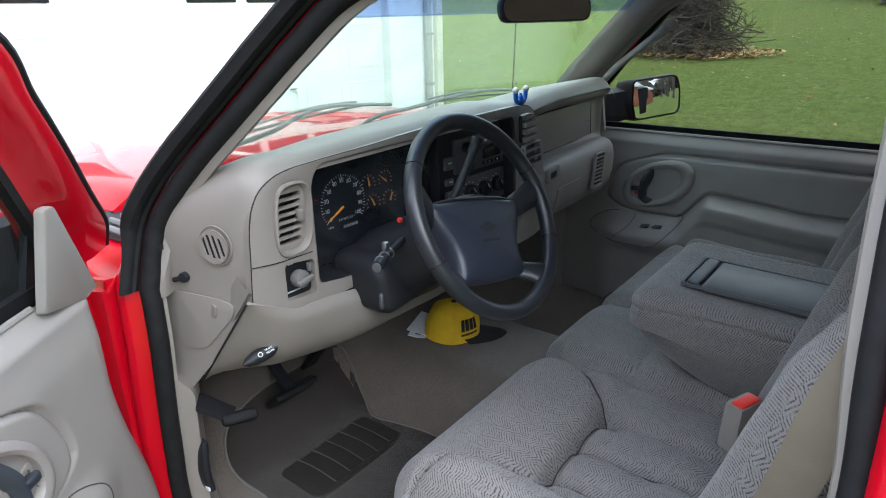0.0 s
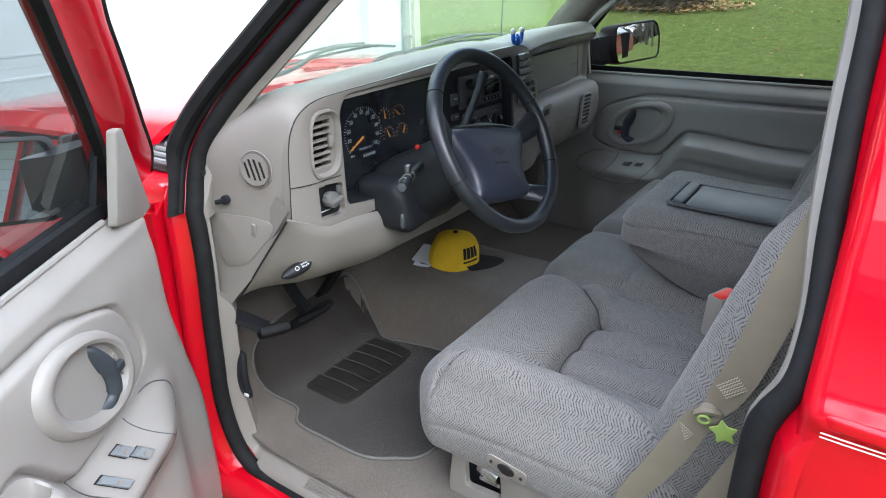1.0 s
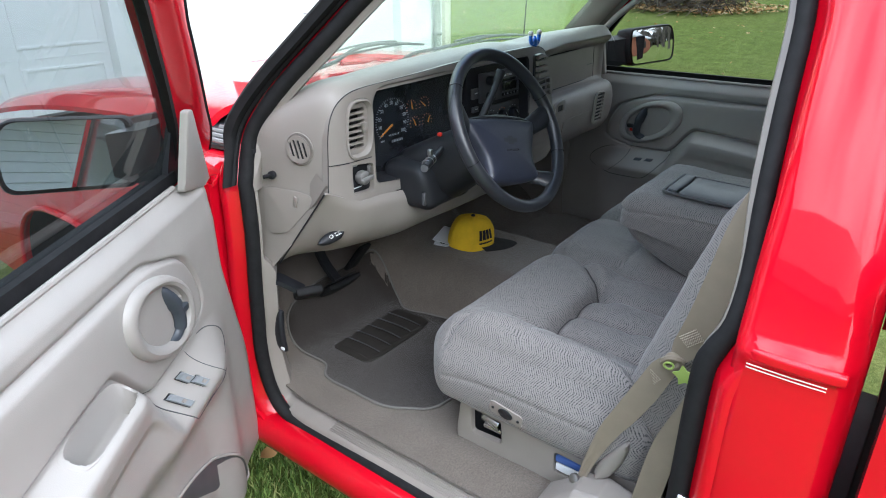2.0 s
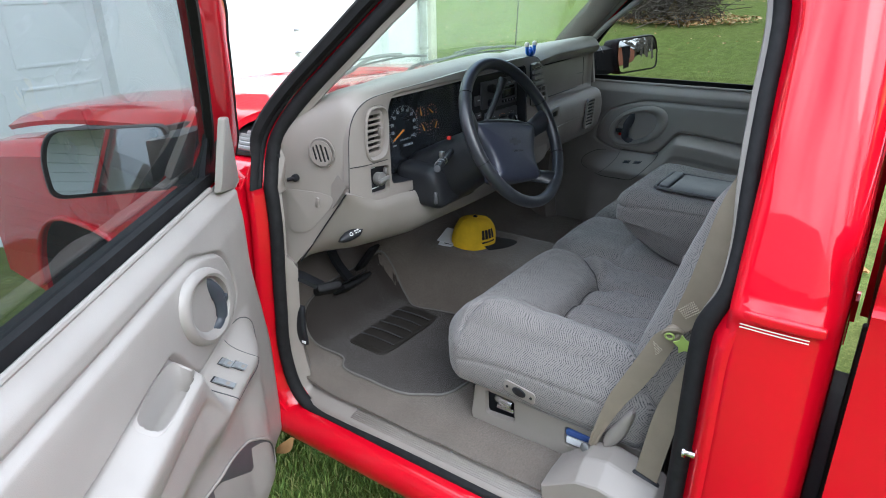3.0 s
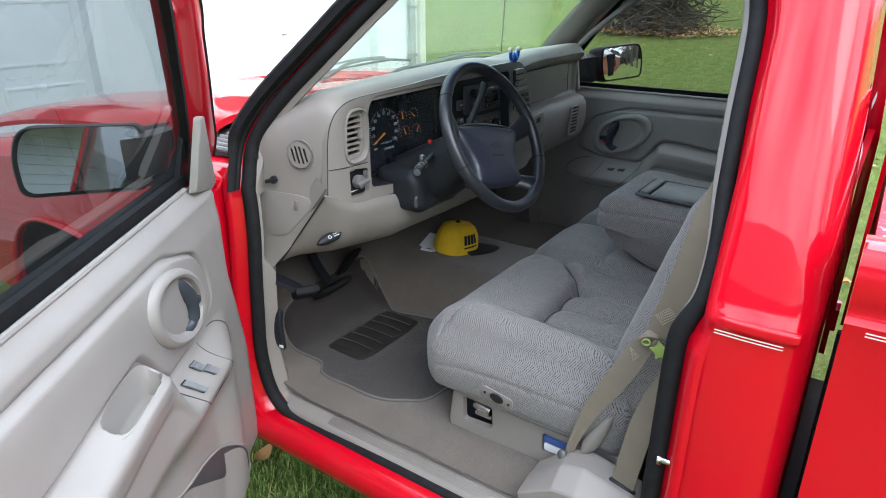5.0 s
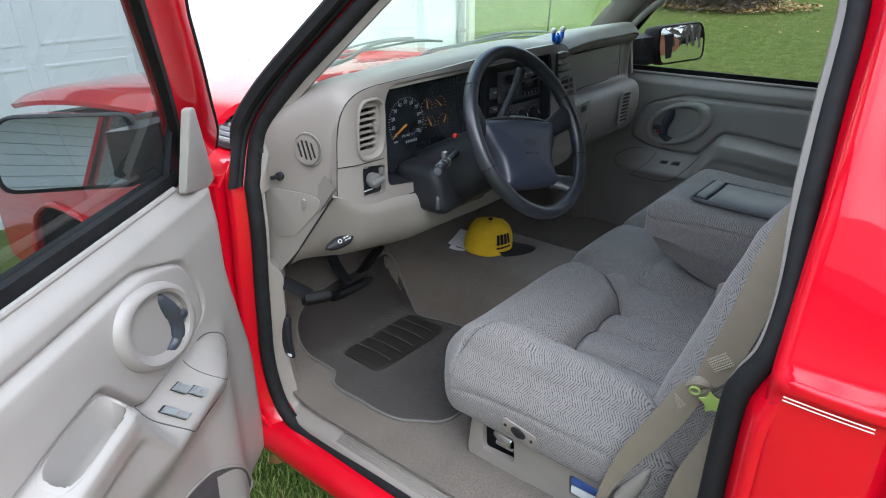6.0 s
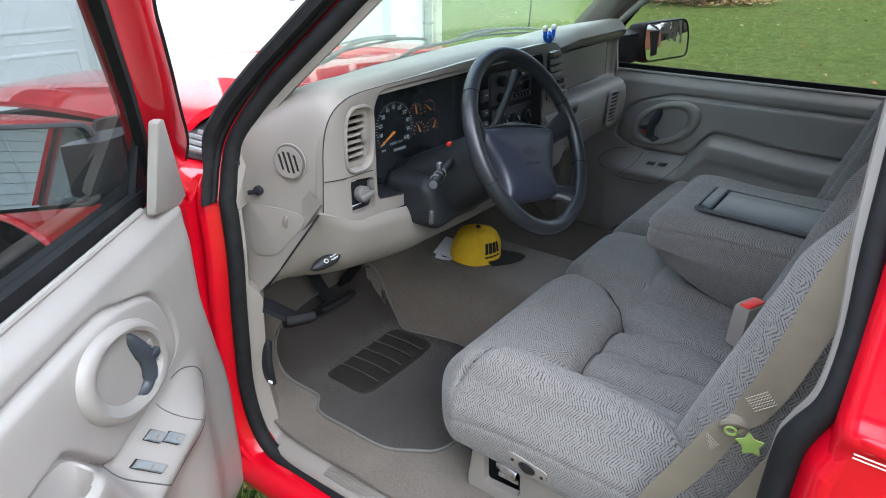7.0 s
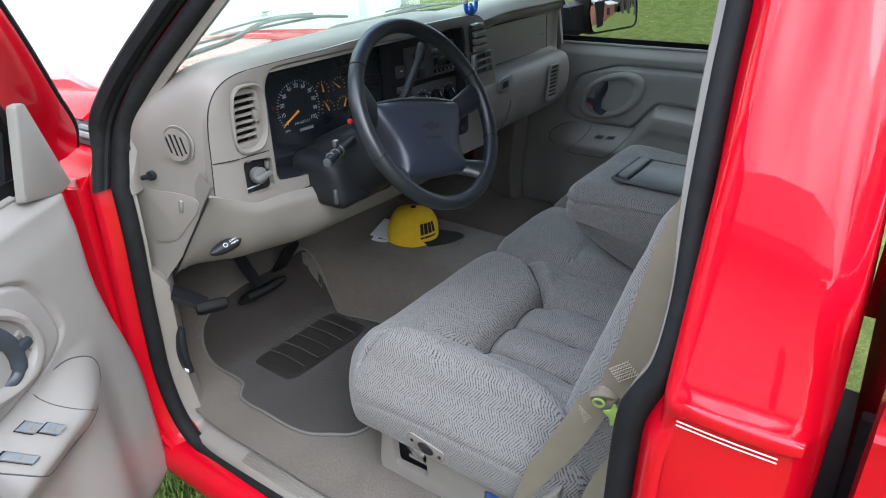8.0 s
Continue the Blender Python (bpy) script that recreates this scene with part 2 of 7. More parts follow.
def oval(cx, cy, rx, ry, n=24, power=2.0, lean=0.0):
    out = []
    for i in range(n):
        a = 2 * math.pi * i / n
        x = math.copysign(abs(math.cos(a)) ** (2 / power), math.cos(a)) * rx
        y = math.copysign(abs(math.sin(a)) ** (2 / power), math.sin(a)) * ry
        out.append(V(cx + x + lean * y, cy + y))
    return out


def loft(rings, closed=True, caps=True, wrap=False):
    """A skin over rings of equal point counts."""
    bm = bmesh.new()
    rows = [[bm.verts.new(p) for p in ring] for ring in rings]
    m, count = len(rows[0]), len(rows)
    for i in range(count if wrap else count - 1):
        a, b = rows[i], rows[(i + 1) % count]
        for j in range(m if closed else m - 1):
            k = (j + 1) % m
            bm.faces.new((a[j], a[k], b[k], b[j]))
    if caps and closed and not wrap:
        bm.faces.new(rows[0][::-1])
        bm.faces.new(rows[-1])
    return bm


def grid(fn, us, vs, thick=0.0):
    """A sheet through fn(u, v); thick gives it depth."""
    bm = bmesh.new()
    rows = [[bm.verts.new(fn(u, v)) for v in vs] for u in us]
    for a, b in zip(rows, rows[1:]):
        for j in range(len(vs) - 1):
            bm.faces.new((a[j], a[j + 1], b[j + 1], b[j]))
    if thick:
        bm.normal_update()
        bmesh.ops.solidify(bm, geom=bm.faces[:], thickness=thick)
    return bm


def steps(a, b, n):
    return [a + (b - a) * i / n for i in range(n + 1)]


def frames(path, closed=False, up=None):
    """Turning frames along a line: side and over vectors at each point."""
    m, out, side = len(path), [], None
    for i, p in enumerate(path):
        a = path[i - 1] if closed or i else p
        b = path[(i + 1) % m] if closed or i + 1 < m else p
        t = (b - a).normalized()
        if up is not None:
            side = t.cross(Vector(up)).normalized()
        else:
            ref = side if side is not None else (V(0, 0, 1) if abs(t.z) < 0.9 else V(1, 0, 0))
            side = (ref - t * ref.dot(t)).normalized()
        out.append((p, side, t.cross(side).normalized()))
    return out


def sweep(path, profile, closed=False, up=None, caps=True):
    """A profile of (side, over) points carried along a line."""
    rings = [[p + s * a + o * b for a, b in profile] for p, s, o in frames(path, closed, up)]
    return loft(rings, True, caps and not closed, closed)


def ring2(r, n=10, ry=None):
    return [(r * math.cos(2 * math.pi * i / n), (ry or r) * math.sin(2 * math.pi * i / n)) for i in range(n)]


def tube(path, r, n=8, closed=False):
    return sweep([Vector(p) for p in path], ring2(r, n), closed)


def taper(path, radii, n=8, flat=1.0, caps=True):
    path = [Vector(p) for p in path]
    rings = [[p + s * (r * math.cos(2 * math.pi * i / n)) + o * (r * flat * math.sin(2 * math.pi * i / n)) for i in range(n)]
             for (p, s, o), r in zip(frames(path), radii)]
    return loft(rings, True, caps)


def plate(outer, holes, depth, place, bevel=0.0):
    """A flat shape with holes, given depth, laid into the world by place(u, v, w)."""
    bm = bmesh.new()
    edges = []
    for loop in [outer] + list(holes):
        vs = [bm.verts.new((p[0], p[1], 0)) for p in loop]
        edges += [bm.edges.new((vs[i], vs[(i + 1) % len(vs)])) for i in range(len(vs))]
    bmesh.ops.triangle_fill(bm, edges=edges, use_beauty=True, use_dissolve=False, normal=(0, 0, 1))
    if depth:
        res = bmesh.ops.extrude_face_region(bm, geom=bm.faces[:])
        for v in [g for g in res["geom"] if isinstance(g, bmesh.types.BMVert)]:
            v.co.z += depth
        if bevel:
            rim = [e for e in bm.edges if len(e.link_faces) == 2 and e.calc_face_angle(0) > 1.0 and e.verts[0].co.z > depth * 0.5 and e.verts[1].co.z > depth * 0.5]
            bmesh.ops.bevel(bm, geom=rim, offset=bevel, segments=2, affect="EDGES", profile=0.6)
    for v in bm.verts:
        v.co = place(*v.co)
    return bm


def box(c, size, bevel=0.003, segs=2, m=None):
    bm = bmesh.new()
    bmesh.ops.create_cube(bm, size=1)
    for v in bm.verts:
        v.co = V(v.co.x * size[0], v.co.y * size[1], v.co.z * size[2])
    if bevel:
        bmesh.ops.bevel(bm, geom=bm.edges[:], offset=min(bevel, min(size) * 0.45), segments=segs, affect="EDGES", profile=0.5)
    if m is not None:
        bmesh.ops.transform(bm, matrix=m, verts=bm.verts)
    bmesh.ops.translate(bm, vec=Vector(c), verts=bm.verts)
    return bm


def disc(c, axis, r, h, n=24, bevel=0.0, r2=None):
    """A round piece along an axis."""
    bm = bmesh.new()
    bmesh.ops.create_cone(bm, cap_ends=True, segments=n, radius1=r, radius2=r if r2 is None else r2, depth=h)
    if bevel:
        rim = [e for e in bm.edges if len(e.link_faces) == 2 and e.calc_face_angle(0) > 1.0]
        bmesh.ops.bevel(bm, geom=rim, offset=bevel, segments=2, affect="EDGES", profile=0.5)
    turn = Vector(axis).to_track_quat("Z", "Y").to_matrix().to_4x4()
    bmesh.ops.transform(bm, matrix=Matrix.Translation(Vector(c)) @ turn, verts=bm.verts)
    return bm


def ball(c, r, scale=(1, 1, 1), n=16):
    bm = bmesh.new()
    bmesh.ops.create_uvsphere(bm, u_segments=n, v_segments=n // 2 + 2, radius=r)
    for v in bm.verts:
        v.co = V(v.co.x * scale[0] + c[0], v.co.y * scale[1] + c[1], v.co.z * scale[2] + c[2])
    return bm


def soft_box(size, r, n, shape):
    """A box of fine faces with round edges of radius r; shape(p, normal) gives each point's last place."""
    bm = bmesh.new()
    bmesh.ops.create_cube(bm, size=2)
    bmesh.ops.subdivide_edges(bm, edges=bm.edges[:], cuts=n, use_grid_fill=True)
    half = [s / 2 for s in size]
    for v in bm.verts:
        p = V(*[max(-1, min(1, c)) * h for c, h in zip(v.co, half)])
        core = V(*[max(-h + r, min(h - r, c)) for c, h in zip(p, half)])
        d = p - core
        nrm = d.normalized() if d.length > 1e-6 else V(0, 0, 1)
        if d.length > 1e-6:
            p = core + nrm * min(d.length, r) if d.length > r else p
        v.co = shape(p, nrm)
    return bm


def merge(*parts):
    """One bmesh out of several."""
    bm = parts[0]
    for other in parts[1:]:
        tmp = bpy.data.meshes.new("tmp")
        other.to_mesh(tmp)
        other.free()
        bm.from_mesh(tmp)
        bpy.data.meshes.remove(tmp)
    return bm


def thing(name, label, category, at=(0, 0, 0), group="", kind="", m=None):
    """The Empty of a thing. Its parts keep world places, unless m, a pose, is given: then they are in its own frame."""
    e = new(name)
    e.empty_display_size = 0.05
    e.matrix_basis = m if m is not None else Matrix.Translation(at)
    e["own_frame"] = 1 if m is not None else 0
    return tagged(e, label, category, group, kind)


def finish(name, bm, mat, smooth=38):
    bmesh.ops.recalc_face_normals(bm, faces=bm.faces[:])
    me = bpy.data.meshes.new(name)
    bm.to_mesh(me)
    bm.free()
    me.materials.append(mat)
    if smooth:
        me.polygons.foreach_set("use_smooth", [True] * len(me.polygons))
        me.set_sharp_from_angle(angle=radians(smooth))
    return me


def part(name, bm, mat, parent, label="", smooth=38):
    ob = new(name, finish(name, bm, mat, smooth))
    ob.parent = parent
    if parent.type == "EMPTY" and not parent.get("own_frame", 0):
        ob.matrix_parent_inverse = parent.matrix_basis.inverted()
    return tagged(ob, label)


def whole(name, bm, mat, label, category, group="", kind="", smooth=38):
    return tagged(new(name, finish(name, bm, mat, smooth)), label, category, group, kind)


def lettering(text, size, m, mat, parent, thick=0.0003, name="lettering", squeeze=1.0):
    cu = bpy.data.curves.new(name, "FONT")
    cu.body, cu.size, cu.extrude, cu.align_x, cu.align_y = text, size, thick, "CENTER", "CENTER"
    cu.materials.append(mat)
    ob = new(name, cu)
    ob.parent = parent
    if parent.type == "EMPTY" and not parent.get("own_frame", 0):
        ob.matrix_parent_inverse = parent.matrix_basis.inverted()
    ob.matrix_basis = m @ Matrix.Diagonal((squeeze, 1, 1, 1))
    return ob


def facing(o, right, up):
    """A frame at o with the given right and up vectors; its third axis faces the reader."""
    r = Vector(right).normalized()
    u = (Vector(up) - r * Vector(up).dot(r)).normalized()
    f = r.cross(u)
    return Matrix.Translation(Vector(o)) @ Matrix((r, u, f)).transposed().to_4x4()


def smoothstep(a, b, x):
    t = max(0.0, min(1.0, (x - a) / (b - a)))
    return t * t * (3 - 2 * t)

# ---- the truck's body ----
MID = 0.04          # the truck's middle line
BELTLINE = 1.165    # the crease along the body side


def body_x(z):
    """The left body side: upright below the crease, leaning in above it."""
    return -0.852 + 0.010 * ((z - 0.85) / 0.3) ** 2 * (z < BELTLINE) if z < BELTLINE else -0.842 + 0.36 * (z - BELTLINE)


def other(p):
    """The same place on the right side."""
    return V(2 * MID - p[0], p[1], p[2])


truck = thing("pickup_truck", "glossy red single-cab pickup truck parked on a lawn before a garage", "truck", (MID, 0.9, 0))

# the door opening, rear to front, as (y, z)
OPENING = [(0.20, 0.511), (0.40, 0.510), (0.70, 0.510), (0.92, 0.505), (1.02, 0.508), (1.082, 0.532), (1.112, 0.585), (1.124, 0.66), (1.124, 0.73), (1.116, 0.80), (1.108, 0.90), (1.100, 1.0), (1.098, 1.06),
           (1.102, 1.127), (1.110, 1.19), (1.116, 1.235), (1.112, 1.285), (1.076, 1.345), (1.020, 1.407), (0.958, 1.465), (0.893, 1.525), (0.820, 1.592), (0.732, 1.662),
           (0.62, 1.700), (0.48, 1.710), (0.30, 1.712), (0.15, 1.706), (0.060, 1.68), (0.024, 1.60), (0.016, 1.45), (0.010, 1.34), (0.003, 1.26), (0.003, 1.205), (0.008, 1.165), (0.024, 1.125), (0.032, 1.085), (0.033, 0.94), (0.034, 0.80),
           (0.040, 0.68), (0.068, 0.575), (0.125, 0.518)]


def opening_loop(out, inset, n=5):
    """The opening's line, set inward from the skin by inset and widened by out."""
    flat = spline([(0, y, z) for y, z in OPENING], n, True)
    c = V(0, 0.55, 1.1)
    res = []
    for i, p in enumerate(flat):
        t = (flat[(i + 1) % len(flat)] - flat[i - 1]).normalized()
        nrm = V(0, t.z, -t.y)
        if nrm.dot(p - c) < 0:
            nrm = -nrm
        q = p + nrm * out
        res.append(V(body_x(q.z) + inset, q.y, q.z))
    return res


def band(lines, closed=True):
    """A skin across several loops that run side by side."""
    return loft([[l[i] for l in lines] for i in range(len(lines[0]))], False, False, closed)


def side_frame(mirror):
    flip = other if mirror else (lambda p: p)
    jamb = [opening_loop(o, i) for o, i in ((0.052, 0.0015), (0.046, 0.0), (0.040, 0.0005), (0.031, 0.007), (0.023, 0.028), (0.010, 0.044), (-0.004, 0.050), (-0.004, 0.060))]
    slim = opening_loop(0.030, 0.008)
    for l in jamb[:4]:
        for k, (p, q) in enumerate(zip(l, slim)):
            if p.y > 0.45 and p.z > 1.18:
                l[k] = p.lerp(q, smoothstep(1.18, 1.26, p.z))
    bm = band([[flip(p) for p in l] for l in jamb])
    part("door_frame", bm, RED, truck)
    seal = opening_loop(0.0, 0.040)
    rings = []
    for p, side, over in frames([flip(p) for p in seal], True):
        r = 0.018 - 0.005 * smoothstep(0.40, 0.10, p.y) * smoothstep(1.10, 1.20, p.z)
        rings.append([p + side * (r * math.cos(a)) + over * (r * math.sin(a)) for a in steps(0, 2 * math.pi, 12)[:-1]])
    bm = loft(rings, True, False, True)
    part("door_seal", bm, RUBBER, truck, "black rubber door seal")


side_frame(False)
side_frame(True)

# rear cab corners, with the crease
for mirror in (False, True):
    rings = []
    for z in (0.42, 0.55, 0.7, 0.85, 1.0, 1.10, 1.140, 1.150, 1.158, 1.172, 1.180, 1.195, 1.3, 1.4, 1.5, 1.6, 1.66, 1.70):
        x = body_x(z)
        o = -0.006 * smoothstep(1.150, 1.156, z) * (1 - smoothstep(1.172, 1.182, z))
        ring = [V(x + 0.016, -0.006, z), V(x + 0.004 + o * 0.5, -0.014, z), V(x + o, -0.026, z), V(x - 0.002 + o, -0.07, z), V(x + o, -0.125, z), V(x + 0.006 + o * 0.6, -0.152, z),
                V(x + 0.022, -0.170, z), V(x + 0.05, -0.178, z), V(x + 0.30, -0.18, z), V(x + 0.30, -0.15, z), V(x + 0.07, -0.10, z), V(x + 0.055, 0.0, z)]
        back = 0.018 + 0.075 * max(0.0, z - 1.2)
        ring = [p + V(0, back * smoothstep(-0.03, -0.13, p.y), 0) for p in ring]
        rings.append([other(p) for p in ring] if mirror else ring)
    part("cab_corner", loft(rings), RED, truck)

# the pinstripes under the crease
for x, z, y0, y1 in ((-0.8475, 1.1520, -0.028, -0.124), (-0.8477, 1.1470, -0.028, -0.124)):
    part("pinstripe", grid(lambda u, v: V(x - 0.0012 - 0.0015 * math.sin((u + 0.028) * -30), u, v), steps(y0, y1, 8), (z - 0.0008, z + 0.0008), 0.0006), PINSTRIPE, truck, "pale double pinstripe")

part("body_moulding", soft_box((0.014, 0.116, 0.019), 0.006, 8, lambda p, n_: V(-0.8445 + p.x + 0.004 * (p.y / 0.06) ** 2, -0.086 + p.y, 1.1655 + p.z + 0.06 * p.x)), RED, truck, "raised red moulding on the cab corner")

# lower front corners between sill and wing
for mirror in (False, True):
    flip = other if mirror else (lambda p: p)
    part("hinge_pillar_foot", plate([V(1.00, 0.44), V(1.135, 0.44), V(1.222, 0.44), V(1.222, 1.17), V(1.165, 1.17), V(1.168, 0.66), V(1.14, 0.53), V(1.06, 0.48)], [], 0.02, lambda u, v, w: flip(V(-0.846 + w - 0.5 * max(0.0, u - 1.135), u, v))), RED, truck)

# rocker panels
for mirror in (False, True):
    prof = [(-0.800, 0.512), (-0.822, 0.512), (-0.842, 0.508), (-0.856, 0.498), (-0.863, 0.482), (-0.866, 0.468), (-0.864, 0.45), (-0.854, 0.425), (-0.836, 0.408), (-0.78, 0.400), (-0.78, 0.49)]
    rings = [[(other if mirror else Vector)((x, y, z)) for x, z in prof] for y in steps(-0.175, 1.16, 12)]
    part("rocker_panel", loft(rings), RED, truck)

# cab back, roof and headliner
part("cab_back", plate(rounded([(-0.74, 0.45), (0.82, 0.45), (0.80, 1.16), (0.72, 1.70), (-0.64, 1.70), (-0.72, 1.16)], 0.05), [rounded([(-0.55, 1.22), (0.63, 1.22), (0.56, 1.60), (-0.48, 1.60)], 0.06)], 0.03, lambda u, v, w: V(u, -0.118 - w + 0.075 * max(0.0, v - 1.2), v)), RED, truck)
part("rear_window", plate(rounded([(-0.56, 1.21), (0.64, 1.21), (0.57, 1.61), (-0.49, 1.61)], 0.06), [], 0.004, lambda u, v, w: V(u, -0.134 - w + 0.075 * max(0.0, v - 1.2), v)), GLASS, truck)
part("back_trim", plate(rounded([(-0.75, 0.5), (0.83, 0.5), (0.81, 1.16), (0.73, 1.68), (-0.65, 1.68), (-0.73, 1.16)], 0.03), [rounded([(-0.56, 1.21), (0.64, 1.21), (0.57, 1.61), (-0.49, 1.61)], 0.06)], 0.012, lambda u, v, w: V(u, -0.102 - w + 0.075 * max(0.0, v - 1.2), v)), TRIM, truck, "grey cab back trim")


def roof(u, v, drop=0.0):
    s = (u - MID) / 0.76
    e = smoothstep(0.60, 0.80, v)
    return V(u, v, 1.770 - 0.028 * s * s - 0.018 * smoothstep(0.85, 1.0, abs(s)) - 0.035 * e - 0.02 * smoothstep(-0.05, -0.17, v) - drop)


part("roof", grid(lambda u, v: roof(u, v), steps(-0.665, 0.745, 20), steps(-0.17, 0.775, 14), 0.012), RED, truck)
part("headliner", grid(lambda u, v: roof(u, v, 0.035), steps(-0.64, 0.72, 16), steps(-0.12, 0.74, 8), 0.006), TRIM, truck, "grey headliner")


# windscreen
def screen(u, v):
    """u across from -1 to 1, v up from 0 to 1."""
    y0 = 1.285 - 0.13 * u * u
    y1 = 0.790 - 0.035 * u * u
    return V(MID + u * (0.80 - 0.10 * v), y0 + (y1 - y0) * v, 1.285 + (1.690 - 1.285) * v + 0.02 * math.sin(math.pi * v))


part("windscreen", grid(screen, steps(-1, 1, 20), steps(0, 0.84, 10), 0.004), WINDSCREEN, truck)
part("shade_band", grid(screen, steps(-1, 1, 20), steps(0.84, 1.0, 3), 0.004), BAND, truck, "blue tinted band along the windscreen's top")
edge = [screen(u, 0.0) + V(0, 0.01, -0.004) for u in steps(-1, 1, 24)]
part("windscreen_seal", sweep(edge, ring2(0.011, 8)), RUBBER, truck)
part("screen_border", grid(lambda u, v: screen(u, v) + V(0, -0.004, -0.004), steps(-1, 1, 24), (0.0, 0.035, 0.065), 0.001), GLOSSBLACK, truck, "black enamel border of the windscreen")

# front pillars: red outside, grey trim inside
for mirror in (False, True):
    flip = other if mirror else (lambda p: p)
    n = 9
    a = opening_loop(0.030, 0.008)
    line = [p for p in a if p.y > 0.40 and p.z > 1.17]
    line.sort(key=lambda p: p.z)
    glassy = [screen(-1, max(0.0, (p.z - 1.285) / 0.41)) for p in line]
    mid = [(p + q) * 0.5 + V(0.004, 0.002, 0.0) for p, q in zip(line, glassy)]
    part("front_pillar", band([[flip(p) for p in l] for l in (line, mid, glassy)], False), RED, truck)
    inner = [p for p in opening_loop(-0.006, 0.046) if p.y > 0.55 and p.z > 1.15]
    inner.sort(key=lambda p: p.z)
    rows = []
    for p in inner:
        k = 0.35 + 0.65 * smoothstep(1.15, 1.25, p.z)
        lead = [p + V(-0.010, -0.030, -0.022)] if mirror else [p + V(-0.005, 0.001, 0.001)]
        rows.append(lead + [p + V(x, y * k, z * k) for x, y, z in ((-0.004, 0.0, 0.0), (0.001, -0.012, -0.008), (0.008, -0.020, -0.014), (0.020, -0.018, -0.012), (0.034, -0.006, -0.004), (0.046, 0.014, 0.010), (0.050, 0.045, 0.036))])
    part("pillar_trim", loft([[flip(p) for p in r] for r in rows], False, False), TRIM, truck, "grey front pillar trim")
    wide = [opening_loop(o, i, 8) for o, i in ((0.020, 0.030), (0.017, 0.020), (0.021, 0.013), (0.019, 0.004), (0.022, -0.006), (0.028, -0.010), (0.037, -0.018), (0.043, -0.017), (0.047, -0.006), (0.036, 0.02))]
    slim = [opening_loop(o, i, 8) for o, i in ((0.020, 0.030), (0.017, 0.022), (0.019, 0.016), (0.017, 0.010), (0.018, 0.002), (0.021, -0.002), (0.024, -0.006), (0.027, -0.005), (0.029, 0.000), (0.026, 0.02))]
    keep = [j for j, p in enumerate(wide[0]) if p.y > 0.55 and p.z > 1.165]
    keep.sort(key=lambda j: wide[0][j].z)
    strip = [[b[j].lerp(a[j], smoothstep(1.22, 1.33, a[j].z)) for a, b in zip(wide, slim)] for j in keep]
    part("pillar_weatherstrip", loft([[flip(p) for p in r] for r in strip]), RUBBER, truck, "thick black rubber strip on the front pillar")

# roof rail above the doors, inside
for mirror in (False, True):
    flip = other if mirror else (lambda p: p)
    top = [p for p in opening_loop(0.0, 0.060) if p.z > 1.62 and p.y < 0.72]
    top.sort(key=lambda p: p.y)
    part("roof_rail_trim", band([[flip(p) for p in l] for l in (top, [p + V(0.03, 0, 0.0) for p in top], [p + V(0.07, 0, 0.03) for p in top])], False), TRIM, truck)
    rear = [p for p in opening_loop(0.0, 0.060) if p.y < 0.10 and 0.62 < p.z < 1.64]
    rear.sort(key=lambda p: p.z)
    part("rear_pillar_trim", band([[flip(p) for p in l] for l in ([p + V(-0.010, 0.007, 0.0) for p in rear], [p + V(-0.006, 0.017 + 0.006 * smoothstep(1.2, 1.4, p.z), 0.0) for p in rear], [p + V(0.002, 0.019 + 0.007 * smoothstep(1.2, 1.4, p.z), 0.0) for p in rear], [p + V(0.018, 0.010, 0.0) for p in rear], [p + V(0.06, -0.10, 0.0) for p in rear], [p + V(0.08, -0.14, 0.0) for p in rear])], False), TRIM, truck, "grey rear pillar trim")
    rail = [p + V(0.06, 0, 0.10) for p in top]
    part("roof_side", band([[flip(p) for p in l] for l in (
        [V(body_x(1.70), p.y, 1.70) if p.y < 0.45 else p + V(-0.05, 0.02, 0.03) for p in top], [V(body_x(1.70) + 0.05, p.y, roof(body_x(1.70) + 0.05, min(p.y, 0.55)).z) for p in top])], False), RED, truck)

# door striker on the rear jamb
part("door_striker", merge(disc((-0.826, -0.001, 0.864), (0.05, 1, -0.1), 0.012, 0.005, 16, 0.001), disc((-0.826, 0.012, 0.8625), (0.05, 1, -0.1), 0.0065, 0.026, 12, 0.001), disc((-0.826, 0.026, 0.861), (0.05, 1, -0.1), 0.010, 0.006, 12, 0.001)), CHROME, truck, "bright steel door striker")


# hood, cowl and wings
def hood(u, v):
    s = (u - MID) / 0.76
    t = (v - 1.42) / 1.43
    ridge = 0.016 * (smoothstep(0.44, 0.50, abs(s)) * (1 - smoothstep(0.78, 0.98, abs(s))))
    scoop = -0.012 * smoothstep(0.40, 0.36, abs(s)) * smoothstep(0.1, 0.3, t)
    return V(u, v - 0.03 * s * s * (1 - t), 1.278 - 0.050 * t - 0.085 * t ** 3 - 0.022 * s * s - 0.030 * smoothstep(0.88, 1.0, abs(s)) + ridge * 0.6 + scoop)


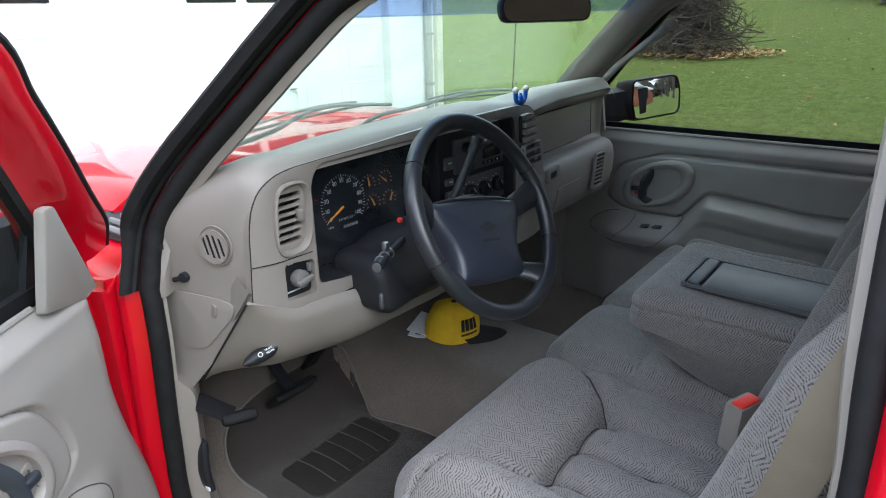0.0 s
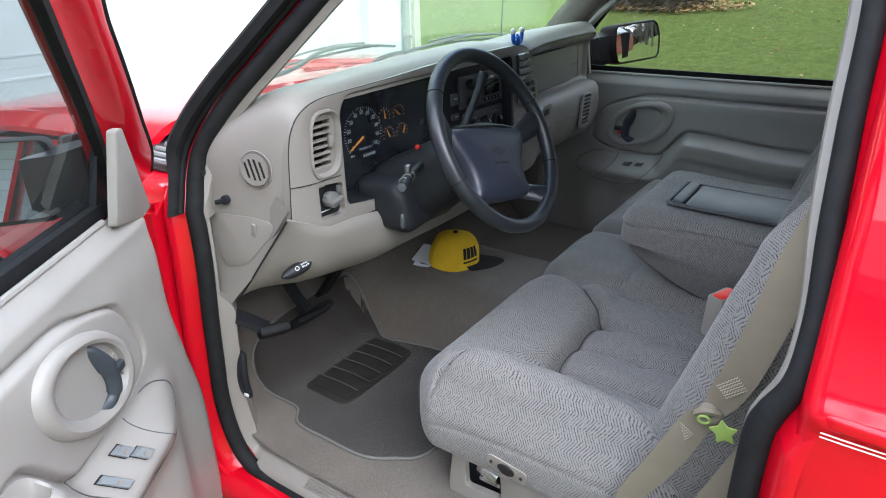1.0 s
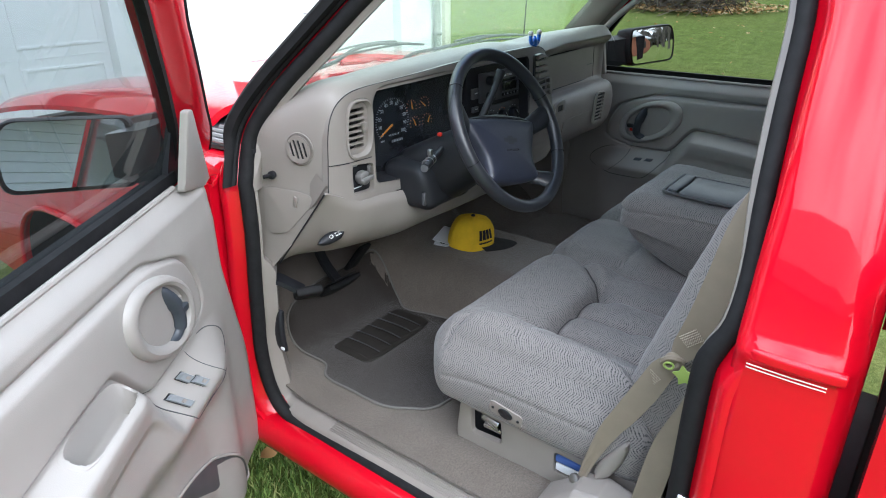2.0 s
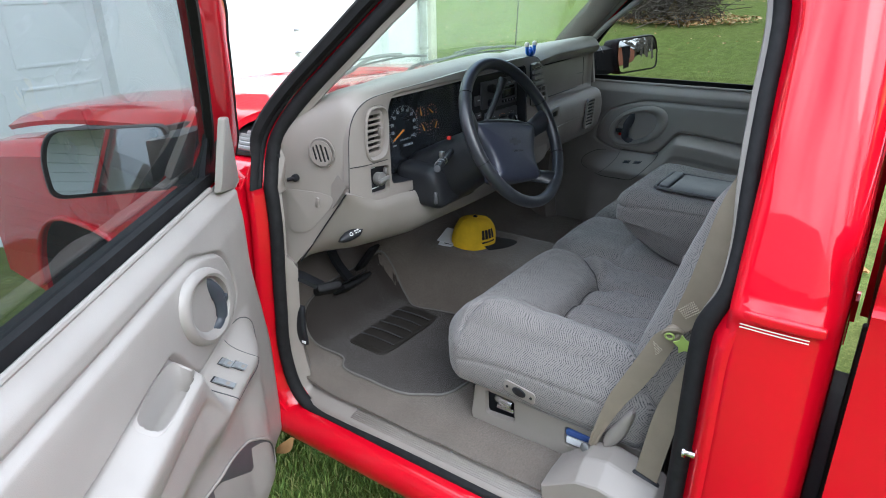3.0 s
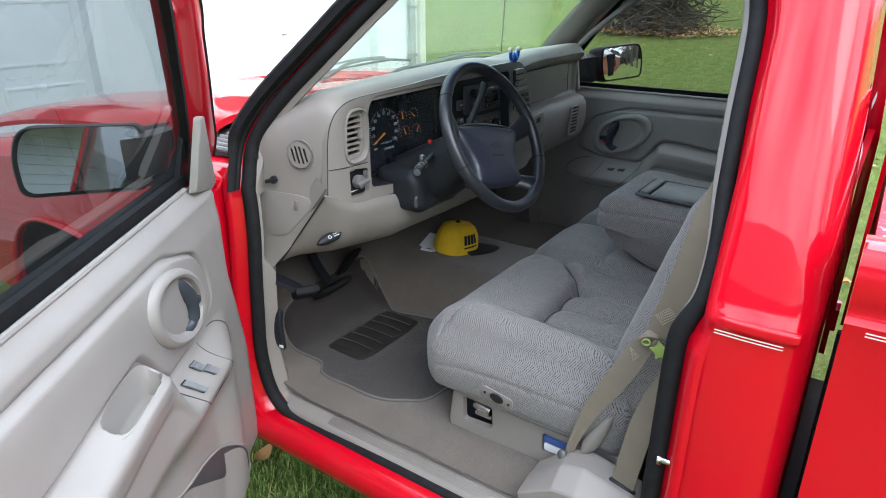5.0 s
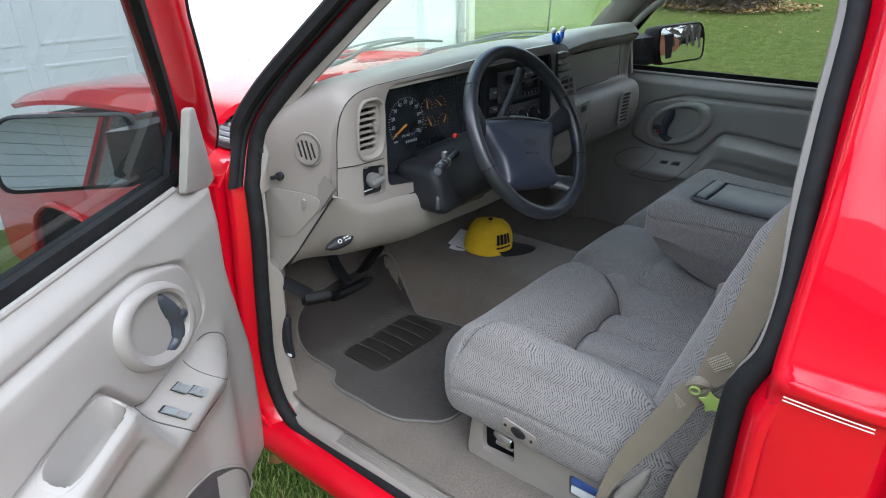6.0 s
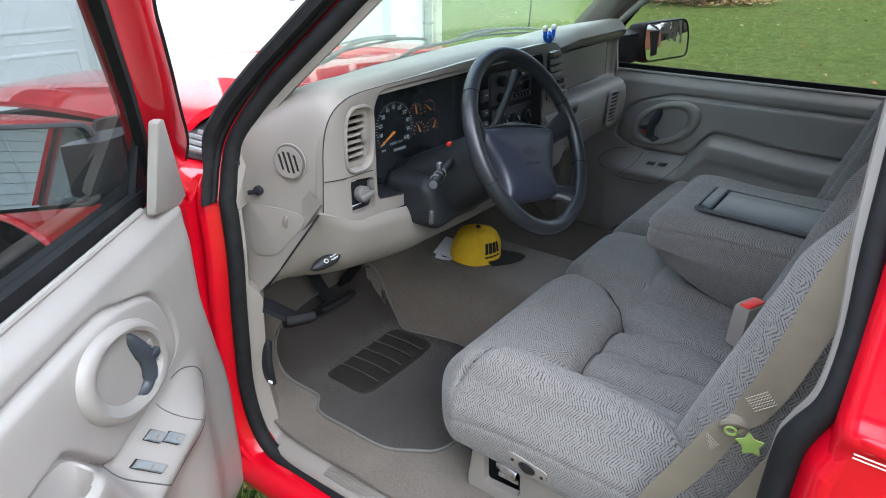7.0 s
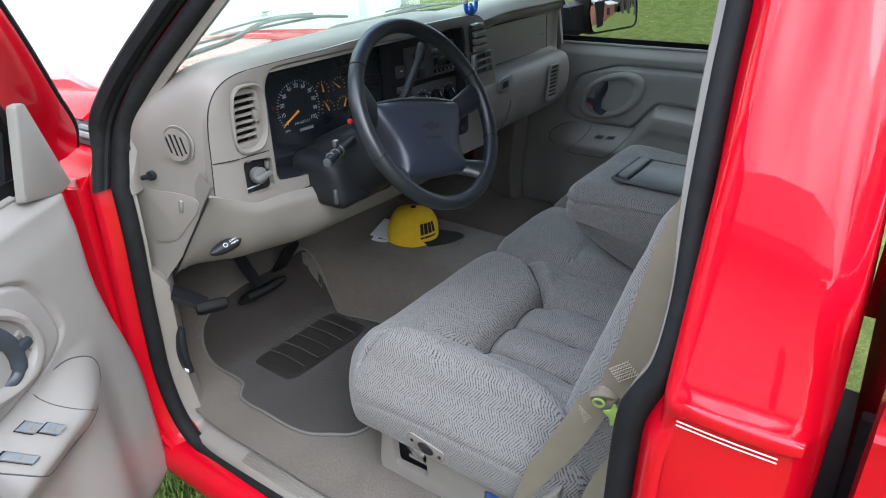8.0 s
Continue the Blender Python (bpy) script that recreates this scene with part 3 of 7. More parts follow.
part("hood", grid(hood, steps(-0.70, 0.78, 60), steps(1.42, 2.85, 30), 0.02), RED, truck)
part("cowl", grid(lambda u, v: V(u, v - 0.10 * ((u - MID) / 0.8) ** 2, 1.256 - 0.012 * math.sin((v - 1.2) * 9) - 0.016 * ((u - MID) / 0.76) ** 2), steps(-0.775, 0.855, 24), steps(1.20, 1.50, 6), 0.01), BLACK, truck, "black cowl panel under the wipers")
for i in range(58):
    x = -0.77 + i * 0.0284
    part("cowl_slat", box((x, 1.35 - 0.10 * ((x - MID) / 0.8) ** 2, 1.264 - 0.016 * ((x - MID) / 0.76) ** 2), (0.010, 0.17, 0.012), 0.003, 1, Matrix.Rotation(0.35, 4, "Y")), KNOBGREY, truck)


def wing_z(y):
    t = (y - 1.15) / 1.65
    return 1.238 - 0.02 * t - 0.130 * t ** 2


AXLE_Y, AXLE_Z = 2.05, 0.37


def arch_at(a, k=1.0):
    """The wheel arch: a flat-topped round opening."""
    c, s = math.cos(a), math.sin(a)
    return AXLE_Y + 0.455 * k * math.copysign(abs(c) ** 0.75, c), AXLE_Z + 0.525 * k * math.copysign(abs(s) ** 0.75, s)


for mirror in (False, True):
    flip = other if mirror else (lambda p: p)
    top = grid(lambda u, v: flip(V(-0.70 - 0.152 * u, v, wing_z(v) - 0.005 - 0.02 * u - 0.05 * max(0.0, u - 0.6) ** 2 * 6)), steps(0, 1, 8), steps(1.16, 2.82, 24), 0.004)
    part("wing_top", top, RED, truck)
    out = [(1.165, 0.40), (1.165, 1.190)] + [(y, wing_z(y) - 0.07) for y in steps(1.30, 2.80, 10)] + [(2.84, 0.95), (2.84, 0.52), (2.50, 0.50)]
    arch = [arch_at(a) for a in steps(0.25, math.pi - 0.03, 20)]
    side = plate([V(*p) for p in out + arch], [], 0.02, lambda u, v, w: flip(V(-0.852 - 0.012 * math.sin(max(0.0, min(1.0, (v - 0.4) / 0.75)) * math.pi) + w, u, v)))
    wing = part("front_wing", side, RED, truck)
    lip = [flip(V(-0.868, y, z)) for y, z in arch]
    part("arch_lip", tube(lip, 0.010, 8), RED, truck)
    liner = loft([[flip(V(x, *arch_at(a, 1.03))) for x in (-0.845, -0.50)] for a in steps(0.0, math.pi, 16)], False, False)
    part("arch_liner", liner, BLACK, truck)

# front end
part("grille_panel", plate(rounded([(-0.80, 0.62), (0.88, 0.62), (0.86, 1.06), (-0.78, 1.06)], 0.04), [], 0.06, lambda u, v, w: V(u, 2.80 + w, v)), DARKGREY, truck)
part("front_bumper", box((MID, 2.90, 0.60), (1.74, 0.14, 0.20), 0.04, 3), CHROME, truck)

# wheels
for x, y, side in ((-0.72, AXLE_Y, -1), (0.80, AXLE_Y, 1), (-0.72, -1.40, -1), (0.80, -1.40, 1)):
    prof = [(0.20, -0.11), (0.30, -0.12), (0.345, -0.10), (0.365, -0.05), (0.365, 0.05), (0.345, 0.10), (0.30, 0.12), (0.20, 0.11)]
    rings = [[V(x + w, y + r * math.cos(a), AXLE_Z + r * math.sin(a)) for r, w in prof] for a in steps(0, 2 * math.pi, 32)[:-1]]
    wheel = part("wheel", loft(rings, True, False, True), TYRE, truck, "black road tyre")
    part("rim", merge(disc((x + side * 0.06, y, AXLE_Z), (1, 0, 0), 0.205, 0.10, 28, 0.01), disc((x + side * 0.115, y, AXLE_Z), (1, 0, 0), 0.06, 0.03, 20, 0.006)), CHROME, wheel)

# the load bed behind the cab
BED_Y0, BED_Y1 = -0.188, -2.25


def bed_side(mirror):
    flip = other if mirror else (lambda p: p)
    prof = [(-0.835, 0.42), (-0.862, 0.50), (-0.872, 0.72), (-0.874, 1.0), (-0.870, 1.20), (-0.874, 1.228), (-0.868, 1.236), (-0.866, 1.246), (-0.870, 1.256), (-0.872, 1.29),
            (-0.868, 1.318), (-0.856, 1.330), (-0.79, 1.334), (-0.775, 1.328), (-0.772, 1.29), (-0.80, 1.28), (-0.80, 0.80), (-0.80, 0.42)]
    rings = []
    for i, y in enumerate(steps(BED_Y0, BED_Y1, 10)):
        k = 0.008 if i == 0 else 0.0
        rings.append([flip(V(x + (k if x < -0.83 else -k), y, z - (k if z > 1.2 else 0))) for x, z in prof])
    part("bed_side", loft(rings), RED, truck)


bed_side(False)
bed_side(True)
part("bed_front_wall", box((MID, -0.2135, 1.00), (1.60, 0.022, 0.50), 0.004), BEDRED, truck)
part("bed_front_rail", sweep([V(-0.84, -0.2125, 1.296), V(0.0, -0.2125, 1.284), V(0.92, -0.2125, 1.250)], [(0.0145 * a, 0.022 * b) for a, b in ((-1, -1), (-1, 0.6), (-0.6, 1), (0.6, 1), (1, 0.6), (1, -1))], False, (0, 0, 1)), FADED, truck, "faded red rail with flaked pale spots")
part("bed_floor", box((MID, -1.22, 0.79), (1.60, 2.03, 0.03), 0.0), BEDRED, truck)
for i in range(9):
    part("bed_rib", box((-0.66 + i * 0.175, -1.22, 0.812), (0.06, 2.0, 0.018), 0.006, 1), BEDRED, truck)
part("tailgate", box((MID, -2.24, 1.03), (1.60, 0.05, 0.56), 0.01), BEDRED, truck)
for z in (1.2175, 1.2127):
    part("pinstripe", grid(lambda u, v: V(-0.8755, u, v), steps(-0.214, -2.2, 4), (z - 0.0008, z + 0.0008), 0.0008), PINSTRIPE, truck)
fuel = oval(-0.380, 0.868, 0.103, 0.103, 32, 3.0)
part("fuel_door", plate(fuel, [], 0.003, lambda u, v, w: V(-0.8755 - w, u, v), 0.001), RED, truck)
part("fuel_door_gap", tube([V(-0.8745, p[0], p[1]) for p in oval(-0.380, 0.868, 0.106, 0.106, 36, 3.0)], 0.0022, 6, True), BLACK, truck)
part("stake_pocket", tube([V(0.86, -0.30 + p[0], 1.34 + p[1] * 0.1) for p in rounded([(-0.03, -0.03), (0.03, -0.03), (0.03, 0.03), (-0.03, 0.03)], 0.01)], 0.006, 6, True), BLACK, truck)
part("cab_gap_seal", box((-0.70, -0.192, 0.80), (0.02, 0.018, 0.66), 0.004), RUBBER, truck)
part("chassis", box((MID, 0.3, 0.33), (0.9, 4.8, 0.12), 0.02), BLACK, truck)
part("floor_pan_underside", box((MID, 0.5, 0.47), (1.58, 1.25, 0.05), 0.01), BLACK, truck)

# wipers and aerial
for path in ([(-0.66, 1.21, 1.325), (-0.569, 1.175, 1.377), (-0.425, 1.172, 1.400), (-0.334, 1.190, 1.421), (-0.239, 1.190, 1.428), (-0.121, 1.198, 1.418), (-0.007, 1.20, 1.405)], [(-0.12, 1.235, 1.335), (-0.073, 1.20, 1.380), (0.095, 1.20, 1.386), (0.289, 1.20, 1.396), (0.414, 1.178, 1.400), (0.577, 1.175, 1.387), (0.70, 1.17, 1.365)]):
    line = spline(path, 6)
    wiper = part("wiper", taper(line, [0.0062 - 0.0026 * i / len(line) for i in range(len(line))], 8, 0.7), KNOBGREY, truck, "dark wiper arm on the windscreen")
    mid, d = line[len(line) * 5 // 9], (line[-1] - line[len(line) // 4]).normalized()
    blade = [mid + d * k + V(0, 0.004, -0.012 - 0.10 * k * k) for k in steps(-0.24, 0.24, 12)]
    part("wiper_blade", tube(blade, 0.0034, 6), KNOBGREY, wiper)
    part("wiper_bridge", tube([mid + d * k + V(0, 0.004, -0.004 + 0.010 * math.cos(k * 9)) for k in steps(-0.17, 0.17, 8)], 0.0030, 6), KNOBGREY, wiper)
part("aerial", tube([V(0.915, 1.385, 1.17), V(0.915, 1.350, 1.95)], 0.0026, 6), RUBBER, truck, "thin dark whip aerial")


# ---- jug in the bed ----
jug = thing("plastic_jug", "tall cloudy plastic jug standing in the truck bed", "jug", (-0.70, -0.33, 0.806))
CLOUDY = simple("cloudy_plastic", (0.62, 0.63, 0.62), 0.3, vary=0.08)
part("body", loft([[V(-0.70 + r * math.cos(a), -0.33 + r * math.sin(a), z) for a in steps(0, 2 * math.pi, 20)[:-1]] for z, r in ((0.806, 0.05), (0.815, 0.062), (1.15, 0.062), (1.20, 0.058), (1.235, 0.040), (1.25, 0.028), (1.268, 0.028))]), CLOUDY, jug)
part("cap", disc((-0.70, -0.33, 1.280), (0, 0, 1), 0.034, 0.030, 20, 0.004), PAPER, jug, "white screw cap")

# ---- floor and sills ----
def floor_z(x, y):
    toe = max(0.0, y - 1.13)
    z = 0.585 + 0.62 * toe * smoothstep(1.13, 1.28, y)
    side = smoothstep(-0.70, -0.76, x)
    z = z - 0.025 * side * (1 - smoothstep(1.0, 1.15, y))
    hump = smoothstep(-0.27, -0.10, x) * (1 - smoothstep(0.17, 0.30, x))
    return z + 0.158 * hump * (1 - 0.25 * smoothstep(1.2, 1.6, y)) + 0.004 * noise.noise(V(x * 9, y * 9, 0))


whole("floor_carpet", grid(lambda u, v: V(u, v, floor_z(u, v)), steps(-0.770, 0.85, 66), steps(-0.12, 1.62, 60), 0.008), CARPET, "worn grey carpet over the cab floor", "carpet", kind="structure")
whole("firewall", plate(rounded([(-0.80, 0.55), (0.88, 0.55), (0.88, 1.26), (-0.80, 1.26)], 0.02), [], 0.02, lambda u, v, w: V(u, 1.60 + w, v)), BLACK, "black firewall behind the dashboard", "wall", kind="structure")


def sill(mirror):
    flip = other if mirror else (lambda p: p)
    t = thing("sill_plate", "grey ribbed plastic sill plate with two screws", "sill plate", flip(V(-0.77, 0.6, 0.54)), "door sills")
    prof = [(-0.806, 0.512), (-0.803, 0.529), (-0.796, 0.536), (-0.766, 0.548), (-0.735, 0.555), (-0.722, 0.563), (-0.712, 0.576), (-0.705, 0.573), (-0.712, 0.548), (-0.79, 0.515)]
    part("plate", loft([[flip(V(x, y, z)) for x, z in prof] for y in steps(0.13, 1.055, 10)]), TRIM, t)
    for i in range(8):
        x = -0.792 + i * 0.0050
        part("rib", box(flip(V(x, 0.52, 0.5375 + 0.40 * (x + 0.796))), (0.0030, 0.76, 0.0034), 0.0012, 1), TRIM, t)
    for y in (0.894, 0.580, 0.25):
        part("screw", disc(flip(V(-0.760, y, 0.5505)), (0, 0, 1), 0.0055, 0.004, 10, 0.001), STEEL, t, "small dark screw")
    k = thing("kick_panel", "grey plastic kick panel below the dashboard's end", "trim panel", flip(V(-0.76, 1.1, 0.56)))
    line = [p for p in opening_loop(-0.006, 0.056) if (p.y > 0.972 and p.z < 1.16)]
    line.sort(key=lambda p: p.z + (p.y < 1.0) * -1)
    rows = []
    for p in line:
        s = smoothstep(0.60, 0.53, p.z)
        w = 0.22 + 0.78 * smoothstep(0.965, 0.925, p.z)    # a thin lip beside the dashboard's end, wide below it
        rows.append([flip(V(q.x, q.y, q.z + (g - q.z) * s)) for q, g in zip((p, p + V(0.008 * w, (-0.010 + 0.006 * s) * w, 0.004), p + V(0.030 * w, (-0.020 + 0.016 * s) * w, 0.010 + 0.002 * s), p + V((0.065 - 0.01 * s) * w, 0.02 - 0.02 * s, 0.014), p + V(0.072 * w, 0.20 - 0.19 * s, 0.012 - 0.03 * s)), (0.530, 0.540, 0.548, 0.556, 0.572))])
    part("panel", loft(rows, False, False), TRIM, k)
    if not mirror:
        part("hood_release", soft_box((0.018, 0.036, 0.125), 0.008, 6, lambda p, n_: V(-0.757 + p.x - 0.010 * math.cos(p.z * 20), 1.096 + p.y, 0.752 + p.z)), BLACK, k, "dark hood release lever")
        part("release_mark", box((-0.772, 1.083, 0.705), (0.004, 0.014, 0.008), 0.001, 1), PAPER, k)


sill(False)
sill(True)

# ---- dashboard ----
dash = thing("dashboard", "light grey moulded dashboard with a black instrument bezel", "dashboard", (0, 1.05, 1.0))


def fas_y(x, z):
    return 0.902 - 0.035 * smoothstep(-0.72, 0.10, x) + 0.04 * (z - 1.2) + 0.02 * smoothstep(-0.66, -0.74, x)


def on_fascia(u, v, w):
    return V(u, fas_y(u, v) - w, v)


seam = spline([(-0.719, 1.157), (-0.716, 1.190), (-0.712, 1.229), (-0.706, 1.290), (-0.696, 1.332), (-0.674, 1.364), (-0.632, 1.381), (-0.558, 1.387), (-0.42, 1.393), (-0.228, 1.404), (0.02, 1.408), (0.120, 1.407), (0.166, 1.400), (0.192, 1.380), (0.209, 1.345), (0.230, 1.28)], 4)
outline = [V(p.x, p.y) for p in [Vector((*q, 0)) if len(q) == 2 else q for q in seam]]
low = spline([(0.246, 1.20), (0.235, 1.06), (0.10, 1.04), (-0.20, 1.05), (-0.30, 1.09), (-0.45, 1.115), (-0.56, 1.118), (-0.66, 1.126), (-0.70, 1.138), (-0.716, 1.148)], 4)
vent_hole = oval(-0.621, 1.294, 0.042, 0.068, 28, 3.2, 0.10)
switch_hole = rounded([(-0.655, 1.143), (-0.588, 1.141), (-0.585, 1.206), (-0.653, 1.214)], 0.010)
bezel_hole = rounded([(-0.578, 1.155), (-0.48, 1.142), (-0.44, 1.13), (-0.14, 1.10), (0.085, 1.10), (0.092, 1.30), (0.082, 1.386), (-0.28, 1.386), (-0.55, 1.380), (-0.572, 1.35)], [0.012, 0.004, 0.01, 0.02, 0.02, 0.02, 0.02, 0.02, 0.03, 0.02])
part("fascia", plate(outline + [V(p.x, p.y) for p in low], [vent_hole, switch_hole, bezel_hole], 0.020, lambda u, v, w: on_fascia(u, v, w - 0.014), 0.003), TRIM, dash, smooth=30)


def inset(loop, k, c=None):
    c = c or sum(loop, V(0, 0)) / len(loop)
    return [c + (p - c) * k for p in loop]


# dark joints round the module
part("module_joint", tube([on_fascia(p.x, p.y, 0.0045) for p in outline], 0.0013, 5), BLACK, dash)
part("module_joint", tube([on_fascia(x, 1.224 - 0.02 * (x + 0.72), 0.0058) for x in steps(-0.712, -0.588, 6)], 0.0011, 5), BLACK, dash)
part("module_joint", tube([on_fascia(p.x, p.y + 0.002, 0.0045) for p in low if p.x < -0.585], 0.0015, 5), BLACK, dash)

# side vent: frame and slats
part("vent_frame", loft([[on_fascia(p.x, p.y, w) for p in inset(vent_hole, k)] for k, w in ((1.0, 0.004), (0.985, 0.011), (0.93, 0.012), (0.87, 0.006), (0.84, -0.01), (0.84, -0.035))], True, False), TRIM, dash)
vent_back = part("vent_back", plate(inset(vent_hole, 0.9), [], 0.004, lambda u, v, w: on_fascia(u, v, -0.036 - w)), BLACK, dash)
part("vent_face", plate(inset(vent_hole, 0.86), [rounded([(-0.648 + 0.02 * k, z - 0.0045), (-0.598 + 0.02 * k, z - 0.0045), (-0.597 + 0.02 * k, z + 0.0045), (-0.646 + 0.02 * k, z + 0.0045)], 0.004, 2)
     for z, k in [(1.2525 + 0.0137 * i, 0.25 * (i - 3) / 3) for i in range(7)]], 0.010, lambda u, v, w: on_fascia(u, v, w - 0.012), 0.0015), TRIM, dash, smooth=30)
part("vent_tab", box(on_fascia(-0.603, 1.296, 0.004), (0.012, 0.012, 0.022), 0.003), TRIM, vent_back)

# dash pad: its top sheet with rounded lip
def pad_back(x):
    return 1.176 - 0.105 * ((x - MID) / 0.78) ** 2


def pad(u, v):
    """u across in metres, v from the lip (0) to the glass (1)."""
    yf = fas_y(u, 1.39) - 0.006
    if u > 0.18:
        yf = yf + 0.022 * smoothstep(0.18, 0.40, u)
    left = smoothstep(-0.58, -0.70, u)
    yf += 0.02 * left
    zl = 1.392 + 0.012 * smoothstep(-0.55, 0.0, u) - 0.020 * left ** 1.6 - 0.045 * smoothstep(0.70, 0.80, u) ** 1.5
    yb = pad_back(u)
    lip = math.sin(min(1, v / 0.14) * math.pi / 2)
    y = yf + (yb - yf) * v
    hood_up = 0.012 * math.exp(-((v - 0.30) / 0.25) ** 2) * smoothstep(-0.66, -0.45, u) * (1 - smoothstep(0.0, 0.15, u))
    z = zl - 0.022 * (1 - lip) + 0.010 * lip + hood_up - 0.042 * smoothstep(0.25, 1.0, v) ** 1.3 + 0.012 * smoothstep(0.1, 0.3, u) * (1 - smoothstep(0.25, 0.6, v))
    return V(u, y, z)


# round vent, cap and fuse panel on the end
END_A, END_B = V(-0.706, 0.918, 0), V(-0.758, 1.110, 0)
E_DIR = (END_B - END_A).normalized()
E_OUT = V(-E_DIR.y, E_DIR.x, 0)
if E_OUT.x > 0:
    E_OUT = -E_OUT


def on_end(u, v, w):
    """u: metres forward from the end panel's rear edge; w: outward."""
    y = u
    bow = 0.005 * math.sin(math.pi * min(1, max(0, (y - 0.03) / 0.24)))
    return END_A + E_DIR * y + E_OUT * (w + bow) + V(0, 0, v)


def end_surface():
    """The end panel, wrapped from the rear face to the door pillar and rolled over into the dash pad."""
    rows = []
    for z in steps(0.938, 1.250, 24):
        u0 = 0.195 * max(0.0, (1.157 - z) / 0.215) - 0.012 * smoothstep(1.165, 1.14, z)
        row = []
        for t in steps(0, 1, 16):
            u = u0 + (0.255 - u0) * t
            p = on_end(u, z, 0.0)
            if t < 0.12:
                p = p + V(0.010, -0.008, 0) * ((1 - t / 0.12) ** 1.5 * smoothstep(1.150, 1.21, z))
            row.append(p)
        rows.append(row)
    last = rows[-1]
    goal = [pad(-0.585, t) + V(0, 0, 0.0006) for t in steps(0, 1, 16)]
    for k in steps(0, 1, 12)[1:]:
        row = []
        for i, (a, g) in enumerate(zip(last, goal)):
            f = 1 - 0.55 * smoothstep(0.0, 0.5, i / 16)    # a tight turn at the rear, a wide one at the glass
            c1 = V(a.x + 0.004, a.y + (g.y - a.y) * 0.15, a.z + (g.z - a.z) * (0.55 + 0.42 * f))
            c2 = V(a.x + (g.x - a.x) * (0.42 - 0.34 * f), a.y + (g.y - a.y) * 0.6, g.z + 0.001)
            row.append((1 - k) ** 3 * a + 3 * k * (1 - k) ** 2 * c1 + 3 * k * k * (1 - k) * c2 + k ** 3 * g)
        rows.append(row)
    return loft(rows, False, False)


part("end_panel", end_surface(), TRIM, dash)
rc = (0.071, 1.257)
part("round_vent", merge(tube([on_end(rc[0] + p.x, rc[1] + p.y, 0.003) for p in oval(0, 0, 0.034, 0.037, 32)], 0.0016, 8, True), tube([on_end(rc[0] + p.x, rc[1] + p.y, 0.007) for p in oval(0, 0, 0.027, 0.030, 32)], 0.0018, 8, True)), TRIM, dash)
rv = part("round_vent_back", plate(oval(rc[0], rc[1], 0.025, 0.028, 28), [], 0.002, lambda u, v, w: on_end(u, v, 0.0045 + w)), BLACK, dash, "dark round side vent with slanted slats")
slots = []
for o in (-0.0168, -0.0056, 0.0056, 0.0168):
    h = 0.86 * math.sqrt(0.026 ** 2 - o * o)
    slots.append(rounded([(rc[0] + o - 0.0033 - 0.22 * h, rc[1] - h), (rc[0] + o + 0.0033 - 0.22 * h, rc[1] - h), (rc[0] + o + 0.0033 + 0.22 * h, rc[1] + h), (rc[0] + o - 0.0033 + 0.22 * h, rc[1] + h)], 0.002, 2))
part("round_vent_slats", plate(oval(rc[0], rc[1], 0.030, 0.032, 32), slots, 0.0022, lambda u, v, w: on_end(u, v, 0.0075 + w)), TRIM, rv, smooth=30)
part("cable_knob", merge(disc(on_end(0.153, 1.187, 0.004), E_OUT, 0.010, 0.012, 14, 0.002), tube([on_end(0.153, 1.187, 0.008), on_end(0.172, 1.182, 0.012)], 0.005, 8)), BLACK, dash, "small black knob")
fuse = rounded([(0.182, 1.156), (0.085, 1.153), (0.050, 1.143), (0.056, 1.118), (0.128, 1.042), (0.178, 1.033), (0.192, 1.056)], [0.01, 0.03, 0.015, 0.02, 0.02, 0.015, 0.015])
fp = part("fuse_cover", plate(fuse, [], 0.0014, lambda u, v, w: on_end(u, v, 0.0022 + w), 0.0008), TRIM, dash)
part("fuse_clip", box(on_end(0.095, 1.126, 0.0045), (0.006, 0.012, 0.028), 0.003, 2, Matrix.Rotation(0.25, 4, "X")), TRIM, fp)

# light switch
hb = part("switch_plate", plate(inset(switch_hole, 1.0), [], 0.006, lambda u, v, w: on_fascia(u, v, -0.010 - w)), BLACK, dash, "black headlamp switch plate")
part("switch_knob", merge(disc(on_fascia(-0.622, 1.178, 0.004), (0, -1, 0.1), 0.017, 0.022, 24, 0.004), box(on_fascia(-0.622, 1.178, 0.020), (0.040, 0.012, 0.010), 0.004, 2, Matrix.Rotation(-0.15, 4, "Y"))), KNOBGREY, hb, "grey rotary headlamp knob")
part("dimmer_slider", box(on_fascia(-0.595, 1.192, 0.0), (0.008, 0.010, 0.018), 0.003), KNOBGREY, hb)
for z, w in ((1.153, 0.032), (1.206, 0.012)):
    part("switch_mark", box(on_fascia(-0.630, z, -0.009), (w, 0.002, 0.0022), 0), DIALWHITE, hb)

part("dash_pad", grid(pad, steps(-0.587, 0.782, 78), [0, 0.03, 0.06, 0.10, 0.14, 0.2, 0.28, 0.36, 0.45, 0.55, 0.66, 0.78, 0.9, 1.0]), TRIM, dash)
for x0 in (-0.50, -0.43):
    part("defrost_slot", sweep([pad(x0 + s, 0.52) + V(0, 0, 0.0012) for s in steps(0, 0.055, 4)], [(-0.0012, -0.001), (0.0012, -0.001), (0.0012, 0.001), (-0.0012, 0.001)]), BLACK, dash)
part("defrost_grille", sweep([pad(x, 0.93) + V(0, 0, 0.003) for x in steps(-0.67, 0.78, 40)], [(-0.016, -0.002), (0.016, -0.002), (0.016, 0.002), (-0.016, 0.002)], False, (0, 0, 1)), BLACK, dash, "dark defroster strip at the windscreen's foot")

